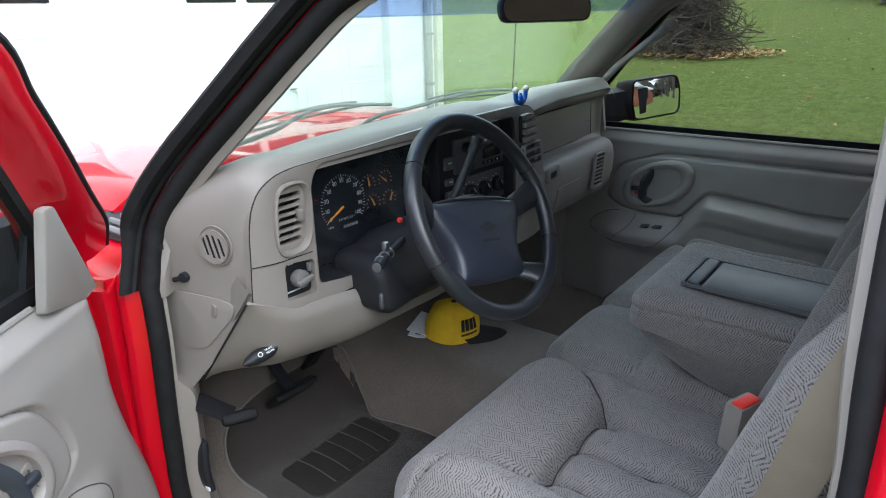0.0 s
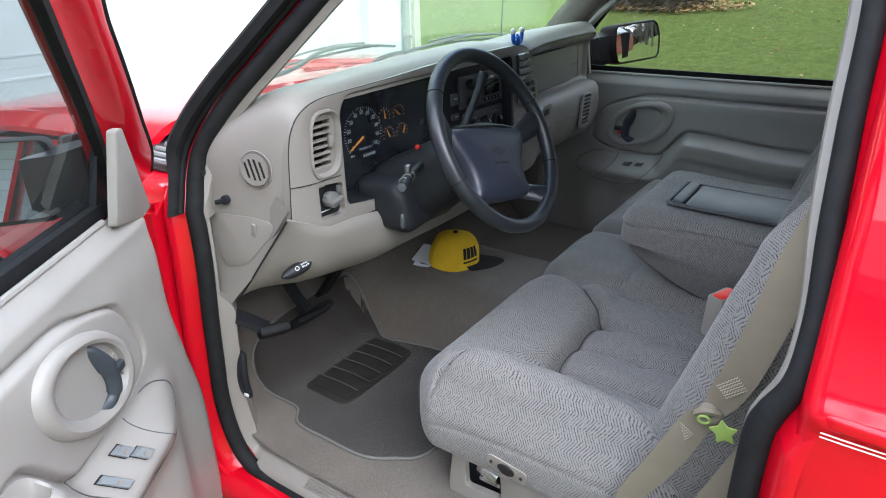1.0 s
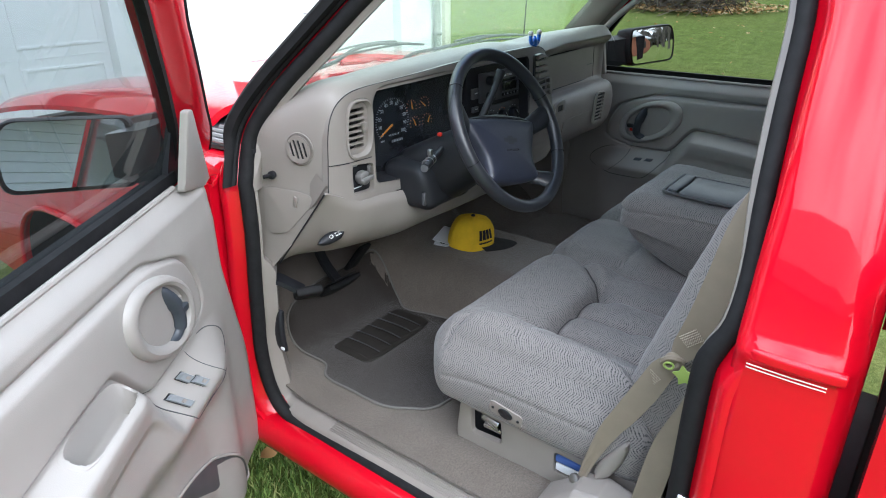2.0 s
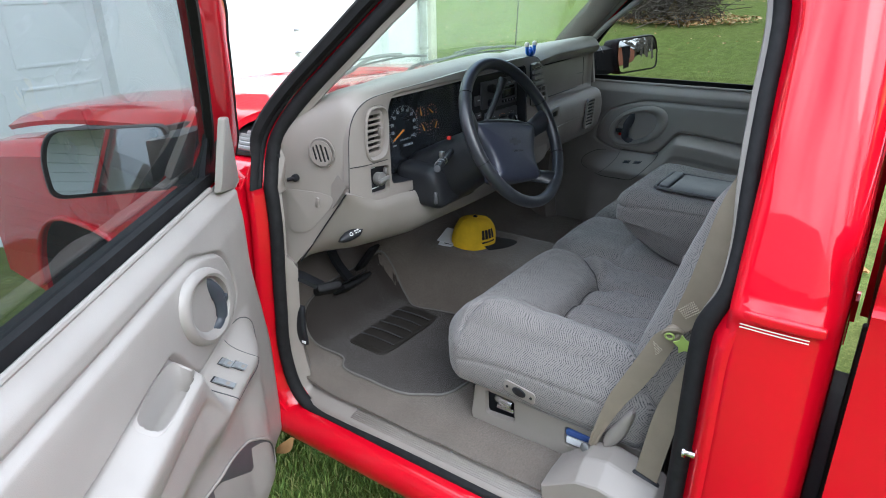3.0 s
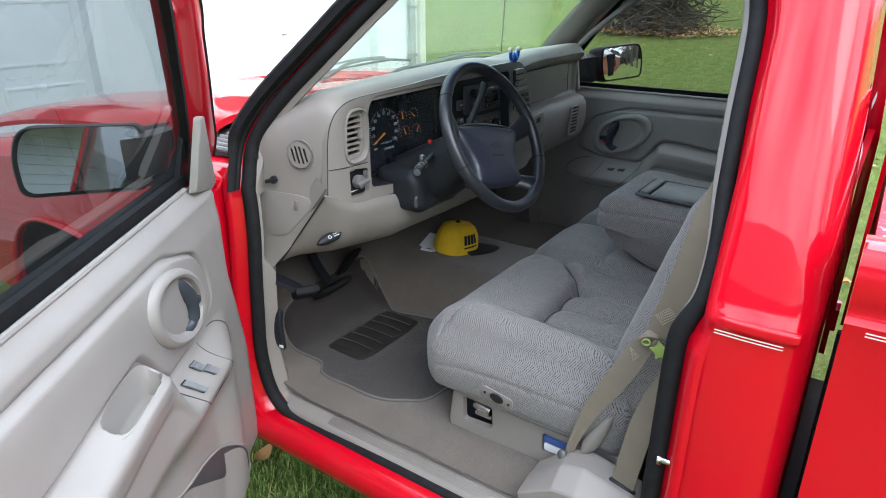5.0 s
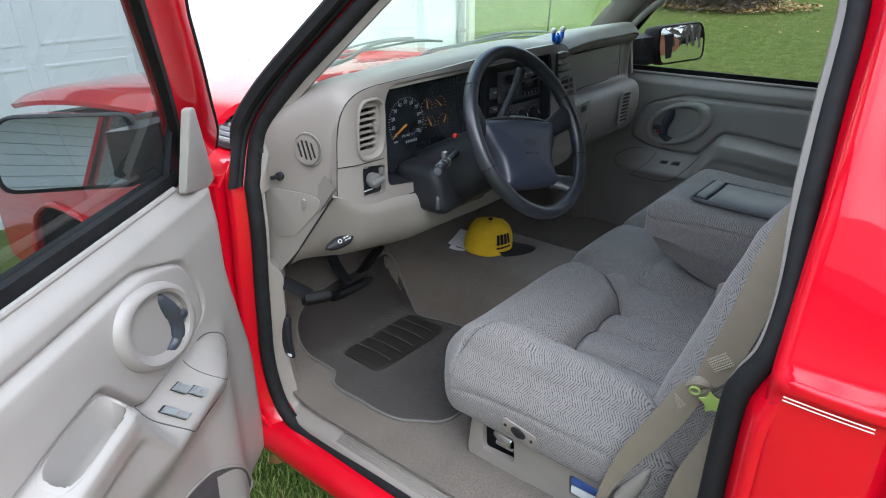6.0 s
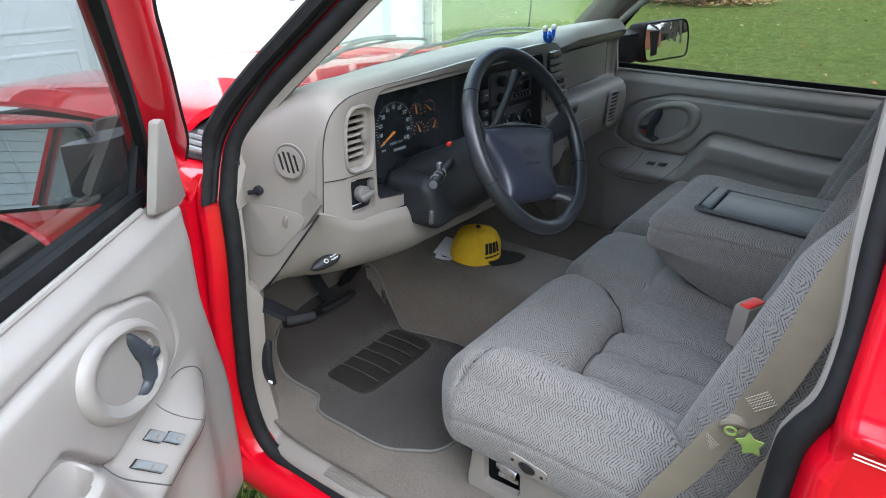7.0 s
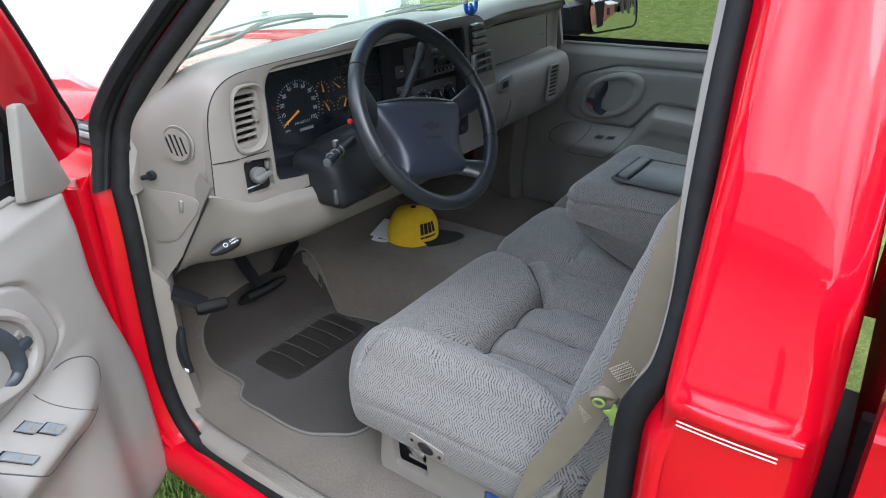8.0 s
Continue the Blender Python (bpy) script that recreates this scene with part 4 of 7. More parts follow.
# black bezel: a deep tray behind the fascia
back_loop = [p + (V(-0.225, 1.25) - p) * 0.035 for p in bezel_hole]
part("bezel", loft([[on_fascia(p.x, p.y, 0.007) for p in inset(bezel_hole, 1.006)], [on_fascia(p.x, p.y, 0.002) for p in inset(bezel_hole, 0.992)], [on_fascia(p.x, p.y, -0.07) for p in back_loop]], True, False), BLACK, dash)
cluster = part("dial_panel", plate(back_loop, [], 0.004, lambda u, v, w: V(u, fas_y(u, v) + 0.070 + w, v)), GLOSSBLACK, dash, "black instrument cluster with orange needle")


def dial(u, v, w=0.0):
    return V(u, fas_y(u, v) + 0.0695 - w, v)


SX, SZ, SR = -0.434, 1.268, 0.0605
for i in range(41):
    a = radians(216 - i * 252 / 40)
    big = i % 4 == 0
    r0, r1 = SR - (0.007 if big else 0.004), SR
    c, s = math.cos(a), math.sin(a)
    part("tick", sweep([dial(SX + c * r0, SZ + s * r0, 0.001), dial(SX + c * r1, SZ + s * r1, 0.001)], ring2(0.0009 if big else 0.0006, 4)), DIALWHITE, cluster, smooth=0)
for i in range(11):
    a = radians(216 - i * 252 / 10)
    lettering(str(i * 10), 0.0128, facing(dial(SX + math.cos(a) * (SR - 0.0145), SZ + math.sin(a) * (SR - 0.0125), 0.001), (1, 0, 0), (0, 0, 1)), DIALWHITE, cluster, name="numeral")
part("needle", taper([dial(SX - 0.006, SZ - 0.006, 0.006), dial(SX - 0.050, SZ - 0.030, 0.006)], [0.0030, 0.0016], 6), ORANGE, cluster, "orange speedometer needle")
part("odometer", box(dial(SX + 0.012, SZ - 0.050, 0.001), (0.042, 0.002, 0.008), 0.001, 1), DARKGREY, cluster)
for i in range(7):
    part("odometer_digit", box(dial(SX - 0.005 + i * 0.0058, SZ - 0.050, 0.0025), (0.0028, 0.001, 0.0052), 0), DIALWHITE, cluster)
lettering("MPH", 0.007, facing(dial(SX - 0.04, SZ - 0.045, 0.001), (1, 0, 0), (0, 0, 1)), DIALWHITE, cluster)
lettering("P R N D 3 2 1", 0.008, facing(dial(SX + 0.005, SZ - 0.034, 0.001), (1, 0, 0), (0, 0, 1)), DIALWHITE, cluster)
for gx, gz, a0 in ((-0.360, 1.293, 100), (-0.310, 1.294, 150), (-0.350, 1.248, 120), (-0.302, 1.248, 60)):
    for i in range(9):
        a = radians(200 - i * 27.5)
        part("gauge_tick", sweep([dial(gx + math.cos(a) * 0.017, gz + math.sin(a) * 0.017, 0.001), dial(gx + math.cos(a) * 0.0205, gz + math.sin(a) * 0.0205, 0.001)], ring2(0.0011, 4)), DIALRED, cluster, smooth=0)
    a = radians(a0)
    part("gauge_needle", taper([dial(gx, gz - 0.004, 0.004), dial(gx + math.cos(a) * 0.016, gz + math.sin(a) * 0.016, 0.004)], [0.0022, 0.0012], 6), ORANGE, cluster)
part("cluster_lens", plate([V(p.x, p.y) for p in rounded([(-0.555, 1.18), (-0.20, 1.16), (-0.19, 1.36), (-0.555, 1.355)], 0.02)], [], 0.002, lambda u, v, w: V(u, fas_y(u, v) + 0.046 + 0.08 * (v - 1.26) * -0.2 + w, v)), glass_sheet("cluster_lens_glass", (0.90, 0.92, 0.94)), cluster).visible_shadow = False

# centre panel with radio and heater
def on_centre(u, v, w):
    return V(u, fas_y(u, v) + 0.030 + 0.10 * (u - 0.10) * -0.35 - w, v)


centre = part("centre_panel", plate(rounded([(-0.165, 1.075), (0.086, 1.075), (0.090, 1.372), (-0.165, 1.372)], 0.012), [], 0.03, lambda u, v, w: on_centre(u, v, w - 0.03), 0.003), BLACK, dash, "black centre panel with radio and heater controls")
part("radio", plate(rounded([(-0.115, 1.268), (0.078, 1.268), (0.078, 1.352), (-0.115, 1.352)], 0.006), [], 0.008, lambda u, v, w: on_centre(u, v, w), 0.002), DARKGREY, centre, "dark radio with knobs and cassette slot")
part("radio_display", box(on_centre(0.026, 1.303, 0.009), (0.075, 0.004, 0.024), 0.001), GLOSSBLACK, centre)
for i in range(6):
    part("radio_button", box(on_centre(-0.016 + i * 0.015, 1.336, 0.010), (0.010, 0.006, 0.006), 0.0015, 1), DIALWHITE if i % 2 else TRIM, centre)
part("cassette_slot", box(on_centre(0.018, 1.322, 0.0085), (0.090, 0.003, 0.008), 0.001), GLOSSBLACK, centre)
for i in range(5):
    part("preset_button", box(on_centre(-0.006 + i * 0.0165, 1.281, 0.010), (0.013, 0.006, 0.009), 0.0015, 1), BLACK, centre)
    part("preset_mark", box(on_centre(-0.006 + i * 0.0165, 1.282, 0.0135), (0.003, 0.001, 0.003), 0), DIALWHITE, centre)
for z in (1.330, 1.286):
    part("radio_knob", disc(on_centre(-0.078, z, 0.018), (0, -1, 0), 0.014, 0.020, 20, 0.003), BLACK, centre)
part("heater_panel", plate(rounded([(-0.100, 1.178), (0.082, 1.178), (0.082, 1.255), (-0.100, 1.255)], 0.006), [], 0.006, lambda u, v, w: on_centre(u, v, w), 0.002), DARKGREY, centre)
for kx in (-0.064, -0.009, 0.046):
    for i in range(9):
        a = radians(210 - i * 30)
        part("heater_mark", box(on_centre(kx + math.cos(a) * 0.026, 1.216 + math.sin(a) * 0.026, 0.0065), (0.004, 0.001, 0.002), 0), DIALRED if abs(kx) < 0.02 and 2 < i else DIALWHITE, centre)
    knob = part("heater_knob", merge(disc(on_centre(kx, 1.216, 0.012), (0, -1, 0), 0.020, 0.018, 24, 0.003), box(on_centre(kx, 1.216, 0.023), (0.006, 0.010, 0.034), 0.002, 1, Matrix.Rotation(-0.6, 4, "Y"))), BLACK, centre)
    part("knob_pointer", box(on_centre(kx - 0.006, 1.225, 0.0285), (0.0026, 0.001, 0.014), 0, 1, Matrix.Rotation(-0.6, 4, "Y")), DIALWHITE, knob)
for x, z in ((-0.138, 1.30), (-0.138, 1.255), (-0.138, 1.225)):
    part("rocker_switch", box(on_centre(x, z, 0.006), (0.028, 0.010, 0.030 if z > 1.28 else 0.016), 0.002), DARKGREY, centre)
    part("switch_mark", box(on_centre(x, z + 0.002, 0.0115), (0.012, 0.001, 0.003), 0), DIALWHITE, centre)
part("ashtray", plate(rounded([(-0.09, 1.095), (0.095, 1.095), (0.095, 1.165), (-0.09, 1.165)], 0.01), [], 0.010, lambda u, v, w: on_centre(u, v, w), 0.003), DARKGREY, centre)

# centre vents
def on_cv(u, v, w):
    return V(u, fas_y(u, v) - 0.010 + 0.10 * (u - 0.13) - w, v)


for z0, z1, count in ((1.312, 1.388, 4), (1.250, 1.308, 3)):
    lo = rounded([(0.102, z0), (0.216 + 0.25 * (1.30 - z0), z0), (0.216 + 0.25 * (1.30 - z1) - (0.022 if count == 4 else 0), z1), (0.100, z1)], [0.006, 0.010, 0.034 if count == 4 else 0.010, 0.012])
    slots = []
    for i in range(count):
        z = z0 + (z1 - z0) * (i + 0.5) / count
        h = (z1 - z0) / count * 0.37
        far_x = 0.200 + 0.28 * (1.30 - z) - (0.012 if count == 4 and i == 3 else 0)
        slots.append(rounded([(0.114, z - h), (far_x, z - h), (far_x - 0.003, z + h), (0.113, z + h)], 0.003, 2))
    part("centre_vent", plate(lo, slots, 0.012, lambda u, v, w: on_cv(u, v, w + 0.003), 0.002), TRIM, dash, smooth=30)
    part("centre_vent_back", plate(inset(lo, 0.94), [], 0.004, lambda u, v, w: on_cv(u, v, w - 0.002)), BLACK, dash)

# knee bolster under the wheel
def bolster(u, v):
    """u across, v down from 0 to 1."""
    t = (u + 0.735) / 0.66
    notch = smoothstep(-0.50, -0.46, u) * (1 - smoothstep(-0.24, -0.20, u))
    zt = 1.126 + 0.039 * smoothstep(-0.63, -0.738, u) - 0.012 * smoothstep(-0.6, -0.45, u) - 0.010 * notch
    zb = 0.960 - 0.006 * math.sin(t * 3) + 0.012 * smoothstep(-0.5, -0.2, u)
    left = smoothstep(-0.46, -0.735, u)
    yt = fas_y(u, 1.14) - 0.012
    yb = 1.035 - 0.05 * smoothstep(-0.45, -0.15, u) + 0.055 * left
    a = v * math.pi / 2
    bulge = math.sin(min(1.0, v * 1.02) * math.pi) ** 0.8
    y = yt + (yb - yt) * (1 - math.cos(a)) ** 1.0 - 0.030 * bulge * (1 - 0.9 * left)
    y -= 0.005 * math.exp(-((v - 0.08) / 0.06) ** 2)
    z = zt + (zb - zt) * math.sin(a) ** 1.0
    p = V(u, y, z)
    edge = V(-0.736, 0.905 + 0.188 * v, 1.165 - 0.222 * v)
    return p.lerp(edge, smoothstep(-0.640, -0.742, u))


part("knee_bolster", grid(bolster, steps(-0.742, -0.06, 44), [0, 0.03, 0.06, 0.1, 0.15, 0.2, 0.28, 0.36, 0.45, 0.55, 0.65, 0.75, 0.85, 0.93, 1.0], 0.006), TRIM, dash)
part("end_joint", tube([V(-0.7405, 0.9030 + 0.190 * v, 1.166 - 0.224 * v) for v in steps(0, 1, 10)], 0.0022, 5), BLACK, dash)
part("end_backing", loft([[e_ + V(0.012, 0.045, 0.034), e_ + V(0.010, 0.014, 0.010), e_ + V(0.03, 0.014, -0.002), e_ + V(0.06, 0.04, -0.01)] for e_ in [V(-0.734, 0.900 + 0.198 * v, 1.171 - 0.234 * v) for v in steps(0, 1, 10)]], False, False), TRIM, dash)
c0 = V(-0.703, 0.945, 1.034)
r_dir, r_up = V(0.88, -0.28, 0.24).normalized(), V(-0.06, 0.45, 0.75).normalized()
r_out = r_dir.cross(r_up).normalized()
if r_out.y > 0:
    r_out = -r_out
pull = part("brake_release", loft([[c0 + r_dir * (0.006 + s * 0.031) + r_up * (0.88 * h * math.cos(a)) + r_out * (0.010 + 0.011 * math.sin(a)) for a in steps(0, 2 * math.pi, 12)[:-1]]
     for s, h in ((-1.15, 0.003), (-0.9, 0.010), (-0.4, 0.015), (0.2, 0.016), (0.7, 0.0145), (0.95, 0.009), (1.05, 0.004))]), BLACK, dash, "dark grey parking brake release handle")
fm = facing(c0 + r_dir * 0.020 + r_out * 0.0219 + r_up * 0.002, r_dir, r_up)
lettering("BRAKE", 0.0050, fm @ Matrix.Translation((0.002, 0.0028, 0)), PAPER, pull)
lettering("RELEASE", 0.0050, fm @ Matrix.Translation((0.003, -0.0034, 0)), PAPER, pull, squeeze=0.85)
part("brake_mark", tube([fm @ V(-0.016 + 0.0042 * math.cos(a), 0.0042 * math.sin(a), 0) for a in steps(0, 2 * math.pi, 14)[:-1]], 0.0007, 4, True), PAPER, pull)
part("vent_slit", box((-0.285, 0.915, 1.008), (0.10, 0.012, 0.008), 0.002, 1, Matrix.Rotation(-0.3, 4, "Y")), BLACK, dash)

# passenger side of the dash
def pside(u, v):
    prof = [(0.000, 1.404), (-0.012, 1.398), (-0.018, 1.388), (-0.016, 1.376), (-0.006, 1.366), (0.014, 1.360), (0.026, 1.350), (0.030, 1.335), (0.030, 1.30), (0.030, 1.26), (0.028, 1.236), (0.018, 1.226),
            (-0.014, 1.222), (-0.030, 1.214), (-0.040, 1.198), (-0.046, 1.165), (-0.044, 1.12), (-0.032, 1.075), (-0.006, 1.038), (0.05, 1.012), (0.14, 1.00)]
    i = min(len(prof) - 2, int(v))
    f = v - i
    dy, z = prof[i][0] * (1 - f) + prof[i + 1][0] * f, prof[i][1] * (1 - f) + prof[i + 1][1] * f
    base = fas_y(min(u, 0.10), 1.30) + 0.024 + 0.022 * smoothstep(0.24, 0.40, u)
    edge_l = 1 - smoothstep(0.222, 0.262, u)
    edge_r = smoothstep(0.752, 0.788, u)
    if dy > -0.005 and 1.22 < z < 1.372:
        dy = dy * (1 - max(edge_l, edge_r)) + -0.010 * max(edge_l, edge_r)
    far = smoothstep(0.745, 0.815, u)
    return V(u, base + dy + 0.10 * far ** 2 + 0.0, z - 0.012 * far)


part("passenger_dash", grid(pside, [0.11, 0.15, 0.18, 0.205, 0.222, 0.235, 0.25, 0.265] + steps(0.30, 0.72, 14) + [0.74, 0.752, 0.76, 0.768, 0.776, 0.784, 0.79, 0.80, 0.815], [k * 0.5 for k in range(41)]), TRIM, dash)
part("airbag_cover", plate(rounded([(0.300, 1.236), (0.716, 1.236), (0.706, 1.350), (0.296, 1.350)], 0.008), [], 0.005, lambda u, v, w: pside(u, 8.0) + V(0, -w + 0.002 + 0.0, v - pside(u, 8.0).z), 0.0015), TRIM, dash)
part("cover_gap", tube([pside(p.x, 8.0) + V(0, -0.0015, p.y - pside(p.x, 8.0).z) for p in rounded([(0.297, 1.233), (0.719, 1.233), (0.709, 1.353), (0.293, 1.353)], 0.010)], 0.0016, 5, True), BLACK, dash)
part("cover_seam", sweep([pside(x, 8.0) + V(0, -0.004, 1.286 - pside(x, 8.0).z) for x in steps(0.30, 0.712, 10)], ring2(0.0011, 4)), DARKGREY, dash)
lo = oval(0.285, 1.196, 0.052, 0.023, 24, 3.5)
part("cup_latch", plate(lo, [rounded([(0.252, 1.186), (0.300, 1.186), (0.300, 1.206), (0.252, 1.206)], 0.006)], 0.010, lambda u, v, w: pside(u, 15.0) + V(0, -w + 0.004, v - pside(u, 15.0).z), 0.002), TRIM, dash)
part("cup_latch_back", plate(rounded([(0.250, 1.184), (0.302, 1.184), (0.302, 1.208), (0.250, 1.208)], 0.006), [], 0.003, lambda u, v, w: pside(u, 15.0) + V(0, -w + 0.001, v - pside(u, 15.0).z)), BLACK, dash)


def on_pv(u, v, w):
    p = pside(u, 15.4)
    return V(u, p.y - w * 0.8 - 0.001, v)


lo = rounded([(0.570, 1.082), (0.652, 1.084), (0.672, 1.196), (0.590, 1.200)], 0.02)
part("end_vent", plate(lo, [rounded([(0.402 + 0.165 * z, z - 0.0048), (0.458 + 0.165 * z, z - 0.0048), (0.459 + 0.165 * z, z + 0.0048), (0.403 + 0.165 * z, z + 0.0048)], 0.003, 2) for z in [1.098 + 0.0128 * i for i in range(8)]], 0.010, lambda u, v, w: on_pv(u, v, w + 0.003), 0.0015), TRIM, dash, smooth=30)
part("end_vent_back", plate(inset(lo, 0.93), [], 0.003, lambda u, v, w: on_pv(u, v, w)), BLACK, dash)
part("dash_end_cap", loft([[V(0.815 + o, y, z) for y, z in ((0.99, 1.385), (0.985, 1.20), (0.99, 1.05), (1.10, 1.0), (1.20, 1.15), (1.17, 1.34))] for o in (-0.012, 0.02)]), TRIM, dash)
part("glove_box", grid(lambda u, v: pside(u, v) + V(0, -0.004, 0), steps(0.33, 0.56, 12), [15.6, 16, 16.5, 17, 17.5, 18, 18.3], 0.003), TRIM, dash)
part("dash_underside", grid(lambda u, v: V(u, v, 1.0 - 0.02 * math.sin((v - 1.0) * 5)), steps(-0.72, 0.80, 12), steps(1.02, 1.45, 5), 0.004), BLACK, dash)

# ---- toy on the dash ----
toy = thing("toy_figure", "small blue plastic toy with pale bead ends on the dash", "toy", (0.152, 0.884, 1.406))
base = V(0.152, 0.888, 1.414)
part("body", loft([[base + V(0.012 * k * math.cos(a), 0.009 * k * math.sin(a), h) for a in steps(0, 2 * math.pi, 12)[:-1]] for k, h in ((0.7, -0.010), (1.1, -0.004), (1.0, 0.008), (0.75, 0.014), (0.4, 0.017))]), BLUE, toy)
for s in (-1, 1):
    part("arm", taper(spline([base + V(0.008 * s, 0, 0.004), base + V(0.018 * s, 0, 0.001), base + V(0.024 * s, 0, 0.010), base + V(0.025 * s, 0, 0.024)], 4), [0.0065] * 5 + [0.0060] * 8, 8), BLUE, toy)
    part("bead", ball(base + V(0.026 * s, 0, 0.030), 0.0085), PEARL, toy)
part("stem", taper([base + V(0, 0, 0.014), base + V(0, 0, 0.022)], [0.005, 0.003], 8), BLUE, toy)

# ---- mirror inside ----
im = thing("rear_view_mirror", "dark rear-view mirror hanging from the windscreen", "mirror", (0.0, 0.72, 1.64))
mc = V(0.006, 0.745, 1.640)
mrot = Matrix.Rotation(radians(-32), 4, "Z") @ Matrix.Rotation(radians(-8), 4, "X")
outl = rounded([(-0.110, -0.028), (0.110, -0.028), (0.116, 0.010), (0.100, 0.034), (-0.100, 0.034), (-0.116, 0.010)], 0.020)
part("housing", loft([[mc + mrot @ V(p.x * k, d, p.y * k) for p in outl] for k, d in ((0.97, -0.012), (1.0, -0.008), (1.0, 0.004), (0.85, 0.022), (0.4, 0.032))]), BLACK, im)
part("glass", plate(inset(outl, 0.93), [], 0.002, lambda u, v, w: mc + mrot @ V(u, -0.0125 - w, v)), MIRROR, im)
part("stem", tube([mc + V(0, 0.02, 0.01), mc + V(0.02, 0.04, 0.05), mc + V(0.03, 0.01, 0.075)], 0.008, 8), BLACK, im)

# ---- steering wheel and column ----
wheel = thing("steering_wheel", "black leather four-spoke steering wheel with padded hub", "steering wheel", (-0.363, 0.653, 1.278))
WT = radians(28.1)
WC = V(-0.358, 0.653, 1.276)
W_N = V(0, -math.cos(WT), math.sin(WT))
W_U = V(0, math.sin(WT), math.cos(WT))
W_R = V(1, 0, 0)
SPIN = radians(-12)


def on_wheel(x, y, d=0.0):
    """x right, y up in the wheel's plane, d towards the driver."""
    c, s = math.cos(SPIN), math.sin(SPIN)
    return WC + W_R * (x * c - y * s) + W_U * (x * s + y * c) + W_N * d


RIM = 0.190
rim = part("rim", loft([[on_wheel((RIM + 0.0150 * math.cos(b)) * math.cos(a), (RIM + 0.0150 * math.cos(b)) * math.sin(a), 0.0165 * math.sin(b)) for b in steps(0, 2 * math.pi, 14)[:-1]]
     for a in steps(0, 2 * math.pi, 96)[:-1]], True, False, True), LEATHER, wheel)
for a in (radians(205), radians(-18), radians(150), radians(28)):
    part("seam", tube([on_wheel((RIM + 0.0155 * math.cos(b)) * math.cos(a), (RIM + 0.0155 * math.cos(b)) * math.sin(a), 0.017 * math.sin(b)) for b in steps(0, 2 * math.pi, 16)[:-1]], 0.0009, 5, True), RUBBER, rim)


def spoke(a0, a1, x0, y0, wide0, wide1):
    """A flat spoke from the hub to the rim."""
    a = (a0 + a1) / 2
    start, end = V(x0, y0), V(RIM * math.cos(a), RIM * math.sin(a))
    d = (end - start).normalized()
    q = V(-d.y, d.x)
    rings = []
    for t in steps(0, 1, 8):
        c = start + (end - start) * t
        w = wide0 + (wide1 - wide0) * smoothstep(0.3, 1.0, t)
        lift = -0.046 * (1 - t) ** 1.3
        rings.append([on_wheel(*(c + q * (w * math.cos(b))), lift + (0.011 + 0.004 * (1 - t)) * math.sin(b)) for b in steps(0, 2 * math.pi, 12)[:-1]])
    return loft(rings)


for a, x0, y0, w0, w1 in ((14, 0.105, 0.008, 0.024, 0.030), (166, -0.105, 0.008, 0.024, 0.030), (-46, 0.080, -0.105, 0.020, 0.026), (-134, -0.080, -0.105, 0.020, 0.026)):
    part("spoke", spoke(radians(a), radians(a), x0, y0, w0, w1), LEATHER, wheel)
hub = rounded([(-0.122, 0.040), (-0.06, 0.046), (0.0, 0.047), (0.06, 0.046), (0.122, 0.040), (0.108, 0.0), (0.086, -0.040), (0.080, -0.078), (0.090, -0.112), (0.045, -0.118), (0.0, -0.120), (-0.045, -0.118), (-0.090, -0.112), (-0.080, -0.078), (-0.086, -0.040), (-0.108, 0.0)],
              [0.012, 0.03, 0.03, 0.03, 0.012, 0.03, 0.03, 0.03, 0.016, 0.03, 0.03, 0.03, 0.016, 0.03, 0.03, 0.03], 3)
HC = V(0, -0.036)
DISH, HW, HY = -0.034, 1.14, -0.008
cover = part("airbag_cover", loft([[on_wheel(HW * p.x * k, HC.y + (p.y - HC.y) * k + HY, d + DISH) for p in hub] for k, d in ((0.94, -0.034), (0.99, -0.006), (1.0, 0.004), (0.985, 0.011), (0.94, 0.017), (0.85, 0.021), (0.65, 0.025), (0.35, 0.0275), (0.05, 0.028))]), AIRBAG, wheel, "navy-black padded horn cover")
part("cover_lip", sweep(spline([on_wheel(-0.1350, 0.0290, -0.0270), on_wheel(-0.0690, 0.0370, -0.0210), on_wheel(0.0000, 0.0390, -0.0200), on_wheel(0.0690, 0.0370, -0.0210), on_wheel(0.1350, 0.0290, -0.0270)], 6), ring2(0.0045, 6)), LEATHER, cover)
part("cover_crease", tube(spline([on_wheel(-0.0725, -0.1040, -0.0145), on_wheel(-0.0526, -0.0880, -0.0115), on_wheel(0.0000, -0.0820, -0.0095), on_wheel(0.0526, -0.0880, -0.0115), on_wheel(0.0725, -0.1040, -0.0145)], 6), 0.0011, 5), LEATHER, cover)
part("cover_crease_top", tube(spline([on_wheel(-0.1170, 0.0080, -0.0175), on_wheel(0.0000, 0.0120, -0.0135), on_wheel(0.1170, 0.0080, -0.0175)], 8), 0.0011, 5), LEATHER, cover)
bow = [(-0.024, 0.006), (-0.010, 0.006), (-0.008, 0.011), (0.010, 0.011), (0.010, 0.005), (0.026, 0.005), (0.023, -0.005), (0.009, -0.005), (0.008, -0.010), (-0.009, -0.010), (-0.010, -0.004), (-0.026, -0.004)]
part("emblem", plate([V(x, y - 0.016) for x, y in bow], [], 0.0012, lambda u, v, w: on_wheel(u, v + HY, 0.0268 + DISH + w)), LEATHER, cover)
